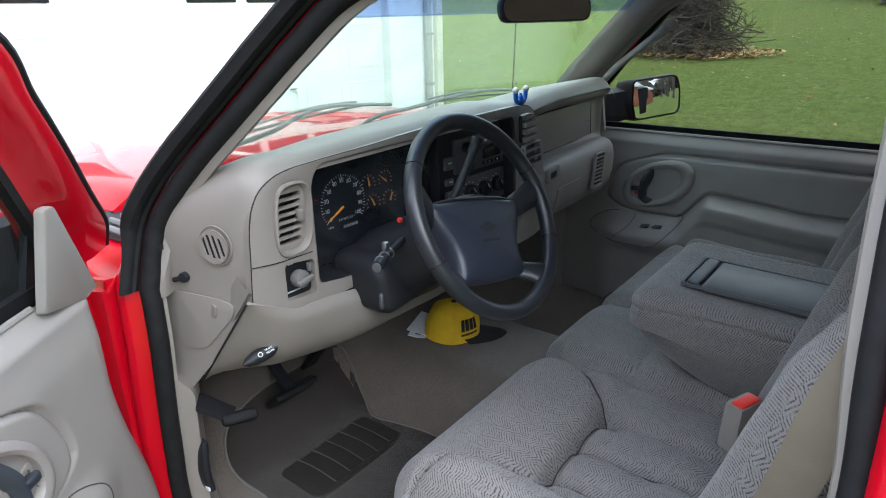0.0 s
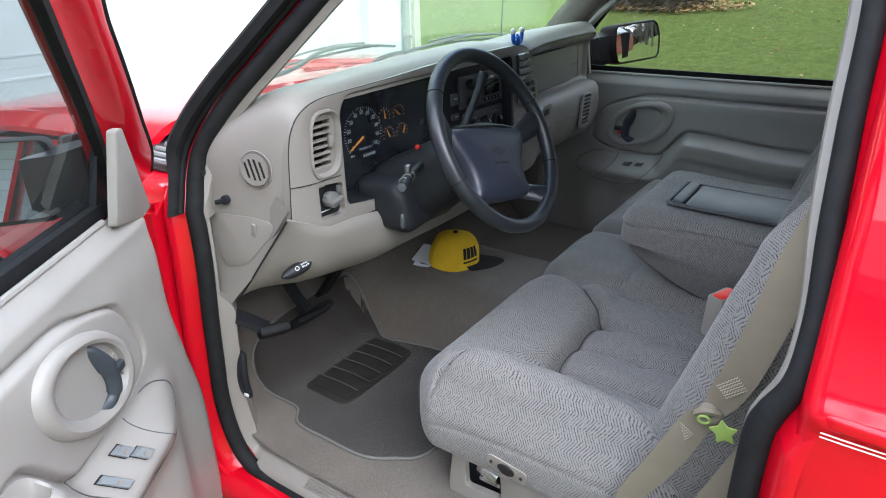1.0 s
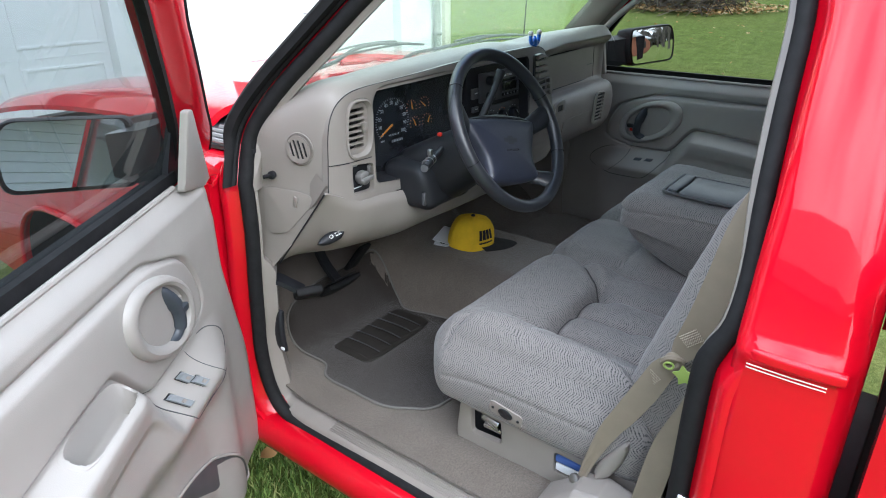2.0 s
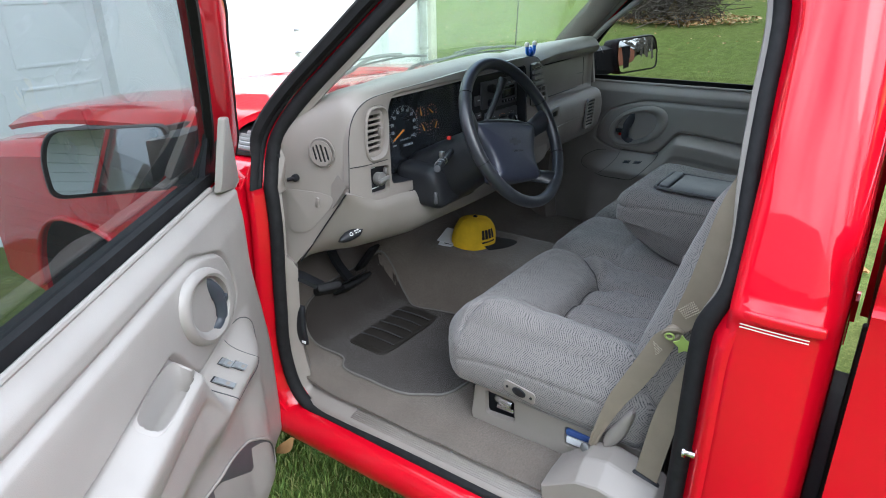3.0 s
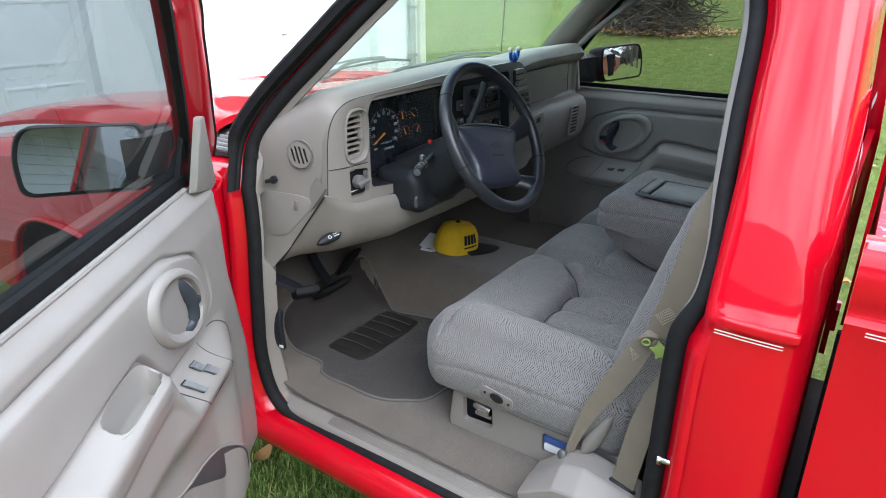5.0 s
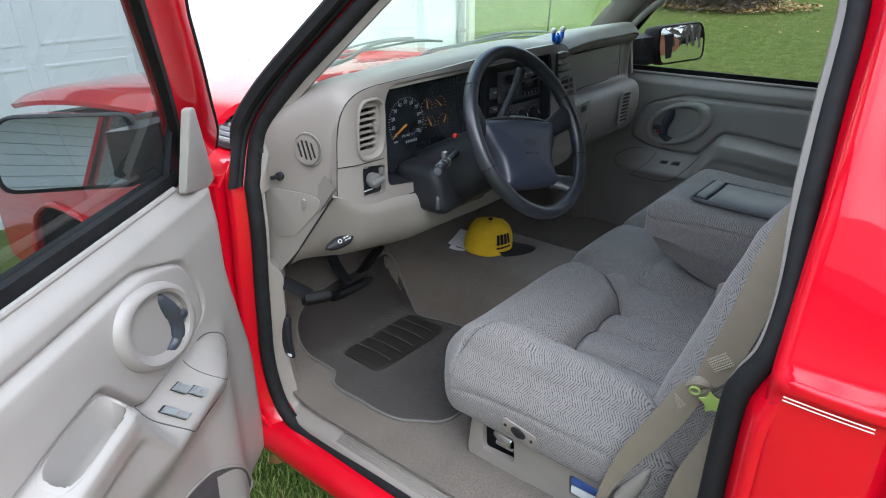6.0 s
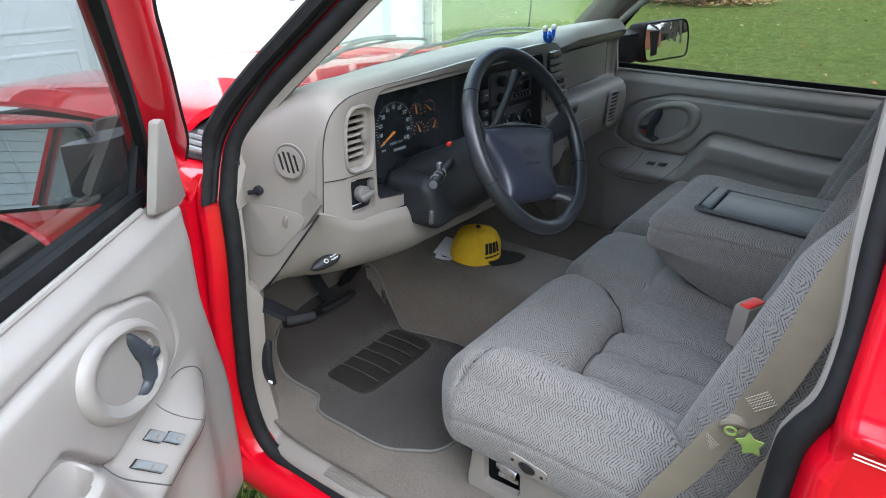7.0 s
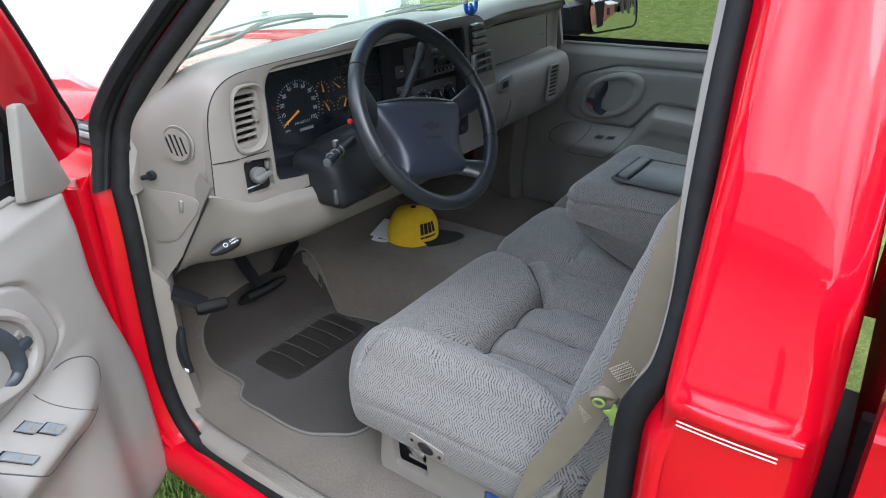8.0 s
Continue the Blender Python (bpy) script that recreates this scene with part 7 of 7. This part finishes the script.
OPEN = radians(-54.4)
driver_door = build_door(True, Matrix.Translation((-0.84, 1.20, 0)) @ Matrix.Rotation(OPEN, 4, "Z"), "driver_door", "open red truck door with light grey vinyl inner panel", "truck doors")
passenger_door = build_door(False, Matrix.Translation((0.92, 1.20, 0)), "passenger_door", "closed red truck door with grey vinyl inner panel", "truck doors")

# grab handle on the passenger's front pillar
grab = thing("grab_handle", "curved grey grab handle on the front pillar", "grab handle", (0.74, 0.85, 1.5))
gl_ = spline([V(0.775, 0.960, 1.392), V(0.748, 0.925, 1.410), V(0.735, 0.87, 1.462), V(0.722, 0.80, 1.515), V(0.718, 0.745, 1.558), V(0.735, 0.715, 1.585)], 5)
part("bar", taper(gl_, [0.014] * 4 + [0.012] * (len(gl_) - 8) + [0.014] * 4, 10, 0.8), TRIM, grab)
for p in (V(0.772, 0.962, 1.390), V(0.737, 0.712, 1.588)):
    part("foot", ball(p, 0.020, (0.8, 1.2, 1.0), 12), TRIM, grab)

# ---- outside ----
def lawn_z(x, y):
    r = 0.066 * max(0.0, x - 1.6) * smoothstep(1.6, 6.0, x) + 0.02 * max(0.0, y - 6.0) * smoothstep(3, 8, x)
    return r + 0.025 * noise.noise(V(x * 0.4, y * 0.4, 0)) * smoothstep(1.5, 5, abs(x) + abs(y) * 0.3)


def lawn_mesh():
    xs = [-120, -60, -30, -16, -9, -5, -3] + steps(-2.4, 12, 36) + steps(12.6, 30, 24) + [36, 45, 60, 90, 130]
    ys = [-120, -60, -30, -16] + steps(-10, 16, 52) + [20, 30, 50, 90, 130]
    return grid(lambda u, v: V(u, v, lawn_z(min(u, 60), v)), xs, ys)


n = Nodes("lawn")
fine, mid, big = n.noise(55.0, 6, 0.85), n.noise(5.5, 5, 0.7), n.noise(0.5, 3)
col = n.ramp(fine, [(0.36, (0.060, 0.086, 0.018)), (0.5, (0.168, 0.218, 0.050)), (0.64, (0.36, 0.40, 0.14))])
col = n.mix(n.node("ShaderNodeMapRange", {0: mid, 1: 0.40, 2: 0.66, 3: 0.0, 4: 0.75}).outputs[0], col, (0.110, 0.155, 0.034))
col = n.mix(n.node("ShaderNodeMapRange", {0: big, 1: 0.42, 2: 0.68, 3: 0.0, 4: 0.5}).outputs[0], col, (0.205, 0.198, 0.070))
x_, y_, z_ = n.split()
row = n.node("ShaderNodeCombineXYZ", {"X": n.math("MULTIPLY", x_, 0.45), "Y": y_, "Z": z_}).outputs[0]
patch = n.noise(13.0, 5, 0.75, row)
col = n.mix(n.node("ShaderNodeMapRange", {0: patch, 1: 0.42, 2: 0.62, 3: 0.0, 4: 0.6}).outputs[0], col, (0.077, 0.109, 0.023))
n.set(Base_Color=col, Roughness=1.0, Specular_IOR_Level=0.1).bump(fine, 0.9, 0.03)
LAWN = n.mat
whole("ground", lawn_mesh(), LAWN, "green mown lawn with scattered fallen leaves", "lawn", kind="structure")


def leafy(name, stops, rough=0.8):
    m = Nodes(name)
    rnd = m.node("ShaderNodeNewGeometry").outputs["Random Per Island"]
    m.set(Base_Color=m.ramp(rnd, stops), Roughness=rough, Specular_IOR_Level=0.2)
    return m.mat


BLADE = leafy("grass_blades", [(0.0, (0.045, 0.085, 0.016)), (0.4, (0.115, 0.19, 0.038)), (0.8, (0.22, 0.31, 0.078)), (1.0, (0.33, 0.34, 0.13))])
LEAF = leafy("fallen_leaves", [(0.0, (0.30, 0.14, 0.05)), (0.5, (0.45, 0.28, 0.12)), (1.0, (0.62, 0.50, 0.32))])
TWIG = leafy("twigs", [(0.0, (0.045, 0.036, 0.030)), (0.6, (0.10, 0.082, 0.068)), (1.0, (0.20, 0.17, 0.15))], 0.9)


def blades(count, x0, x1, y0, y1, hmax, seed, keep=None):
    rnd = random.Random(seed)
    vs, fs = [], []
    for _ in range(count):
        x, y = rnd.uniform(x0, x1), rnd.uniform(y0, y1)
        if keep and not keep(x, y):
            continue
        a, h, w = rnd.uniform(0, 6.28), rnd.uniform(0.4, 1.0) * hmax, rnd.uniform(0.0018, 0.0038)
        lx, ly = rnd.uniform(-0.6, 0.6) * h, rnd.uniform(-0.6, 0.6) * h
        z = lawn_z(x, y)
        c, s = math.cos(a) * w, math.sin(a) * w
        i = len(vs)
        vs += [(x - c, y - s, z - 0.004), (x + c, y + s, z - 0.004), (x + c * 0.8 + lx * 0.4, y + s * 0.8 + ly * 0.4, z + h * 0.6), (x - c * 0.8 + lx * 0.4, y - s * 0.8 + ly * 0.4, z + h * 0.6), (x + lx, y + ly, z + h)]
        fs += [(i, i + 1, i + 2, i + 3), (i + 3, i + 2, i + 4)]
    me = bpy.data.meshes.new("grass")
    me.from_pydata(vs, [], fs)
    me.materials.append(BLADE)
    return tagged(new("grass", me), "short mown green grass beside the truck", "grass", kind="stuff")


def thin_out(x, y):
    """Full near the sill, thinning outward."""
    d = max(max(-1.05 - x, 0.0) / 1.1, max(0.4 - y, 0.0) / 0.9, max(y - 2.3, 0.0) / 1.0)
    return (math.sin(x * 7919.0 + y * 3571.0) * 0.5 + 0.5) > d


blades(110000, -2.2, 0.1, -0.5, 3.4, 0.055, 5, thin_out)


def fallen(count, x0, x1, y0, y1, size, seed):
    rnd = random.Random(seed)
    vs, fs = [], []
    for _ in range(count):
        x, y = rnd.uniform(x0, x1), rnd.uniform(y0, y1)
        z = lawn_z(x, y) + 0.03
        k = size * rnd.uniform(0.6, 1.4)
        a = rnd.uniform(0, 6.28)
        i = len(vs)
        for j in range(6):
            b = a + j * math.pi / 3
            r = k * (1.0 if j % 3 == 0 else 0.55)
            vs.append((x + r * math.cos(b), y + r * math.sin(b), z + rnd.uniform(-0.012, 0.02)))
        fs.append(tuple(range(i, i + 6)))
    me = bpy.data.meshes.new("fallen_leaves")
    me.from_pydata(vs, [], fs)
    me.materials.append(LEAF)
    return tagged(new("fallen_leaves", me), "brown and tan fallen leaves scattered on the lawn", "leaves", kind="stuff")


fallen(1500, 1.6, 26, -8, 16, 0.030, 3)
single = thing("fallen_leaf", "single curled brown leaf on the grass", "leaf", (-0.62, 1.435, 0.03))
part("blade", grid(lambda u, v: V(-0.62 + u * 0.045 + 0.01 * v, 1.435 + v * 0.03 * (1 - u * u * 0.8), 0.050 + 0.018 * u * u + 0.010 * v * v), steps(-1, 1, 8), steps(-1, 1, 5)), LEAF, single)

# brush pile
brush = thing("brush_pile", "heap of bare cut branches with dry leaves at its foot", "brush pile", (13.0, 3.9, lawn_z(13, 3.9)))
rnd = random.Random(11)
PX, PY = 12.6, 4.40
twigs = []
for i in range(3200):
    a, r = rnd.uniform(0, 6.28), abs(rnd.gauss(0, 0.50))
    x, y = PX + r * math.cos(a) * 1.0, PY + r * math.sin(a) * 1.15
    if r > 1.1:
        continue
    h = max(0.05, 2.2 * math.exp(-(r / 0.85) ** 2)) * rnd.uniform(0.1, 1.0)
    z = lawn_z(x, y) + h
    ln, b, el = rnd.uniform(0.25, 1.0), rnd.uniform(0, 6.28), rnd.uniform(-0.5, 0.9)
    d = V(math.cos(b) * math.cos(el), math.sin(b) * math.cos(el), math.sin(el)) * ln
    p0 = V(x, y, z) - d * 0.5
    p0.z = max(p0.z, lawn_z(p0.x, p0.y) + 0.02)
    p1 = p0 + d
    p1.z = max(p1.z, lawn_z(p1.x, p1.y) + 0.02)
    mid_ = (p0 + p1) * 0.5 + V(rnd.uniform(-0.1, 0.1), rnd.uniform(-0.1, 0.1), rnd.uniform(-0.05, 0.12))
    w = rnd.uniform(0.003, 0.012)
    twigs.append(taper([p0, mid_, p1], [w, w * 0.8, w * 0.35], 4))
part("branches", merge(*twigs), TWIG, brush)["kind"] = "stuff"
vs, fs = [], []
for i in range(1500):
    a, r = rnd.uniform(0, 6.28), rnd.uniform(0.3, 1.25)
    x, y = PX + r * math.cos(a) * 0.8, PY + r * math.sin(a) * 1.5
    z, k, b = lawn_z(x, y) + rnd.uniform(0.02, 0.10), rnd.uniform(0.02, 0.045), rnd.uniform(0, 6.28)
    j = len(vs)
    vs += [(x + k * math.cos(b + q), y + k * math.sin(b + q), z + rnd.uniform(-0.02, 0.03)) for q in (0, 1.6, 3.1, 4.7)]
    fs.append((j, j + 1, j + 2, j + 3))
me = bpy.data.meshes.new("dry_leaves")
me.from_pydata(vs, [], fs)
me.materials.append(LEAF)
dl = new("dry_leaves", me)
dl.parent = brush
dl.matrix_parent_inverse = brush.matrix_basis.inverted()
dl["kind"] = "stuff"

# ---- garage ----
GARAGE_Y = 4.6
garage = thing("garage", "white garage with panelled doors, bright in daylight", "garage", (2.0, GARAGE_Y, 0))
GARDEN = simple("cream_trim_paint", (0.62, 0.60, 0.50), 0.5, vary=0.05, scale=3.0)
DARKPANE = simple("dark_pane", (0.02, 0.022, 0.025), 0.06, vary=0.1)


def on_wall(u, v, w):
    return V(u, GARAGE_Y - w, v)


doors_x = [(-2.55, 0.70), (1.56, 3.78)]
part("wall", plate([V(-3.6, -0.2), V(4.55, -0.2), V(4.55, 3.1), V(-3.6, 3.1)], [[V(a, -0.1), V(b, -0.1), V(b, 2.16), V(a, 2.16)] for a, b in doors_x], 0.20, lambda u, v, w: on_wall(u, v, w - 0.2)), WHITE, garage)
part("side_wall", box((4.45, GARAGE_Y + 3.0, 1.45), (0.2, 5.6, 3.3), 0.0), WHITE, garage)
part("corner_trim", box((4.585, GARAGE_Y + 0.02, 1.45), (0.11, 0.14, 3.3), 0.006), GARDEN, garage)
part("roof", plate([V(-4.0, 2.95), V(5.0, 2.95), V(5.0, 3.15), V(-4.0, 3.15)], [], 0.5, lambda u, v, w: V(u, GARAGE_Y - 0.35 + w * 14, v + w * 2.0)), DARKGREY, garage)
for a, b in doors_x:
    gdoor = part("garage_door", box(((a + b) / 2, GARAGE_Y + 0.10, 1.03), (b - a, 0.05, 2.26), 0.004), WHITE, garage, "white panelled overhead door")
    nx = 4 if b - a < 2.6 else 5
    for r in range(4):
        z0 = -0.02 + r * 0.545
        part("section_joint", box(((a + b) / 2, GARAGE_Y + 0.074, z0), (b - a, 0.003, 0.006), 0.001, 1), WHITE, gdoor)
        for c in range(nx):
            w = (b - a) / nx
            x = a + w * (c + 0.5)
            zc = z0 + 0.275
            if r == 3:
                part("pane", box((x, GARAGE_Y + 0.072, zc + 0.02), (w - 0.10, 0.012, 0.33), 0.002, 1), DARKPANE, gdoor)
            out = rounded([(x - w / 2 + 0.045, zc - 0.21), (x + w / 2 - 0.045, zc - 0.21), (x + w / 2 - 0.045, zc + 0.21), (x - w / 2 + 0.045, zc + 0.21)], 0.006, 2)
            part("panel_mould", plate(out, [[V(x, zc) + (p - V(x, zc)) * 1.0 + V(math.copysign(0.022, x - p.x), math.copysign(0.022, zc - p.y)) for p in out]], 0.005, lambda u, v, w_: V(u, GARAGE_Y + 0.076 - w_, v), 0.002), WHITE, gdoor)
    for x in (a - 0.05, b + 0.05):
        part("door_jamb", box((x, GARAGE_Y - 0.012, 1.02), (0.10, 0.04, 2.28), 0.006), WHITE, garage)
    part("door_head", box(((a + b) / 2, GARAGE_Y - 0.012, 2.22), (b - a + 0.2, 0.04, 0.12), 0.006), WHITE, garage)
part("handle", box((2.55, GARAGE_Y + 0.05, 1.22), (0.03, 0.05, 0.012), 0.003), STEEL, garage)
part("handle", box((2.55, GARAGE_Y + 0.05, 1.02), (0.05, 0.05, 0.012), 0.003), STEEL, garage)
part("downspout", merge(box((4.38, GARAGE_Y - 0.05, 1.75), (0.075, 0.055, 2.6), 0.012, 2), sweep([V(4.38, GARAGE_Y - 0.05, 0.46), V(4.40, GARAGE_Y - 0.06, 0.30), V(4.50, GARAGE_Y - 0.20, 0.10)], [(-0.036, -0.027), (0.036, -0.027), (0.036, 0.027), (-0.036, 0.027)])), simple("grey_downspout", (0.42, 0.43, 0.42), 0.4), garage, "pale grey metal downspout")
for z in (0.9, 1.42):
    part("spout_strap", box((4.38, GARAGE_Y - 0.055, z), (0.10, 0.065, 0.03), 0.004), STEEL, garage)

# ---- house up the slope ----
SIDING = simple("pale_siding", (0.50, 0.54, 0.56), 0.6, vary=0.05, scale=4.0)
CONCRETE = simple("concrete", (0.38, 0.38, 0.37), 0.85, vary=0.15, scale=6.0, bump=0.3, bscale=40.0)
FX = 26.0
house = thing("neighbour_house", "pale sided house on a concrete base up the slope", "house", (FX, -2, lawn_z(FX, -2)))
hz = lawn_z(FX, 0) - 0.05
part("foundation", box((FX + 3, -4.2, hz + 0.25), (6, 13.0, 0.9), 0.02), CONCRETE, house)
rows = []
for i in range(16):
    z = hz + 0.70 + i * 0.16
    rows += [(FX - 0.02, z), (FX - 0.002, z + 0.158)]
part("siding", loft([[V(x, y, z) for x, z in rows] for y in (-10.7, 2.3)], False, False), SIDING, house)
part("end_wall", box((FX + 3, 2.28, hz + 2.0), (6.0, 0.06, 2.7), 0.0), SIDING, house)
part("roof", plate([V(-11.0, 0), V(2.6, 0), V(2.6, 0.15), V(-11.0, 0.15)], [], 6.6, lambda u, v, w: V(FX - 0.4 + w, u, hz + 3.2 + v + 0.35 * w)), DARKGREY, house)
part("porch_step", box((FX - 0.6, 1.2, hz + 0.30), (1.2, 2.2, 0.18), 0.01), DARKGREY, house)

# ---- trees and houses behind, seen in mirrors and paint ----
BARK = simple("grey_bark", (0.10, 0.085, 0.07), 0.9, vary=0.3, scale=8.0, bump=0.8, bscale=14.0)


def bare_tree(x, y, h, seed):
    r = random.Random(seed)
    t = thing("bare_tree", "tall bare tree with grey bark on the lawn", "tree", (x, y, lawn_z(min(x, 60), y)), "bare trees")
    z0 = lawn_z(min(x, 60), y) - 0.1
    w = h * 0.022
    trunk = spline([V(x + r.uniform(-0.1, 0.1) * k, y + r.uniform(-0.1, 0.1) * k, z0 + h * 0.62 * k / 4) for k in range(5)], 3)
    part("trunk", taper(trunk, [w * (1.25 if i == 0 else 1 - 0.6 * i / len(trunk)) for i in range(len(trunk))], 10), BARK, t)
    limbs, fine_ = [], []
    for i in range(16):
        k = r.uniform(0.35, 1.0)
        p = trunk[min(len(trunk) - 1, int(k * (len(trunk) - 1)))]
        a, el, ln = r.uniform(0, 6.28), r.uniform(0.35, 1.15), h * r.uniform(0.18, 0.40)
        d = V(math.cos(a) * math.cos(el), math.sin(a) * math.cos(el), math.sin(el))
        path = spline([p, p + d * ln * 0.5 + V(r.uniform(-0.2, 0.2), r.uniform(-0.2, 0.2), 0), p + d * ln + V(0, 0, ln * 0.15)], 4)
        limbs.append(taper(path, [w * 0.42 * (1 - 0.75 * q / len(path)) for q in range(len(path))], 5))
        for _ in range(16):
            q = path[r.randrange(2, len(path))]
            a2, e2, l2 = a + r.gauss(0, 0.9), el + r.gauss(0, 0.5), ln * r.uniform(0.15, 0.5)
            d2 = V(math.cos(a2) * math.cos(e2), math.sin(a2) * math.cos(e2), math.sin(e2))
            fine_.append(taper([q, q + d2 * l2 * 0.5 + V(r.uniform(-0.08, 0.08), 0, 0.03), q + d2 * l2], [w * 0.10, w * 0.07, w * 0.03], 3))
    part("limbs", merge(*limbs), BARK, t)
    part("twigs", merge(*fine_), BARK, t)["kind"] = "stuff"
    return t


for x, y, h, s in ((17.0, -8.5, 12, 1), (23, 9.5, 13, 2), (17.5, -25, 13, 3), (-8, -20, 13, 4), (19.5, -29, 14, 5), (-19, -5.0, 10, 6), (-22, 4.0, 11, 10), (-18, -14, 12, 11), (14, -17, 12, 7), (22, -22, 14, 8), (-5, -30, 14, 9), (22.3, -38.5, 12, 12), (20.4, -34.5, 12, 13), (25.0, -40, 13, 14), (23.5, -36, 12, 15)):
    bare_tree(x, y, h, s)

def woods(count, seed):
    """A far belt of bare woods, its outline uneven."""
    r = random.Random(seed)
    clumps = []
    for i in range(count):
        x, y = -45 + 130 * (i + r.random()) / count, r.uniform(-66, -54)
        h, z0 = r.uniform(6, 11), lawn_z(min(x, 60), y)
        lean = r.uniform(-0.6, 0.6)
        clumps.append(taper([V(x + lean * k * k, y, z0 + h * k) for k in (0, 0.25, 0.5, 0.75, 1.0)], [w * r.uniform(0.7, 1.3) for w in (0.9, 1.7, 2.0, 1.4, 0.3)], 7))
    return merge(*clumps)


whole("far_woods", woods(130, 41), simple("far_bare_woods", (0.075, 0.066, 0.055), 0.95, vary=0.5, scale=0.9, bump=0.8, bscale=3.0), "distant belt of bare brown woods", "woods", kind="stuff")

BRICK = simple("orange_brick", (0.36, 0.13, 0.08), 0.85, vary=0.2, scale=12.0, bump=0.3, bscale=30.0)
shed = thing("brick_house", "orange brick house with a pale roof behind the truck", "house", (10.4, -29.0, lawn_z(10.4, -29.0)))
bz = lawn_z(10.4, -29.0) - 0.2
part("wall", box((10.4, -29.0, bz + 1.6), (5.6, 5.0, 3.2), 0.02), BRICK, shed)
part("roof", loft([[V(x, -29.0 + y, bz + z) for y, z in ((-3.0, 3.15), (0.0, 4.35), (3.0, 3.15), (3.0, 3.45), (0.0, 4.70), (-3.0, 3.45))] for x in (7.2, 13.6)]), simple("pale_roof", (0.55, 0.55, 0.56), 0.6), shed)
part("window", box((11.3, -26.49, bz + 1.7), (0.9, 0.06, 1.1), 0.01), DARKPANE, shed)
home = thing("sided_house", "pale grey lap-sided house behind the lawn", "house", (-10, -4, 0))
rows = []
for i in range(18):
    z = 0.55 + i * 0.17
    rows += [(0.0, z), (-0.018, z + 0.165)]
part("siding", loft([[V(-9.0 + o, y, z) for o, z in rows] for y in (-9.0, 9.0)], False, False), SIDING, home)
part("foundation", box((-11.0, 0.0, 0.25), (4.1, 18.0, 0.8), 0.02), CONCRETE, home)
part("core", box((-11.2, 0.0, 2.10), (4.3, 18.0, 3.0), 0.0), SIDING, home)
part("window", box((-8.99, -2.0, 2.0), (0.08, 0.9, 1.2), 0.01), DARKPANE, home)
part("roof", plate([V(-14.2, -9.6), V(-11.2, -9.6), V(-8.2, -9.6), V(-8.2, 9.6), V(-11.2, 9.6), V(-14.2, 9.6)], [], 0.2, lambda u, v, w: V(u, v, 3.40 + w + 0.62 * (3.0 - abs(u + 11.2)))), DARKGREY, home)
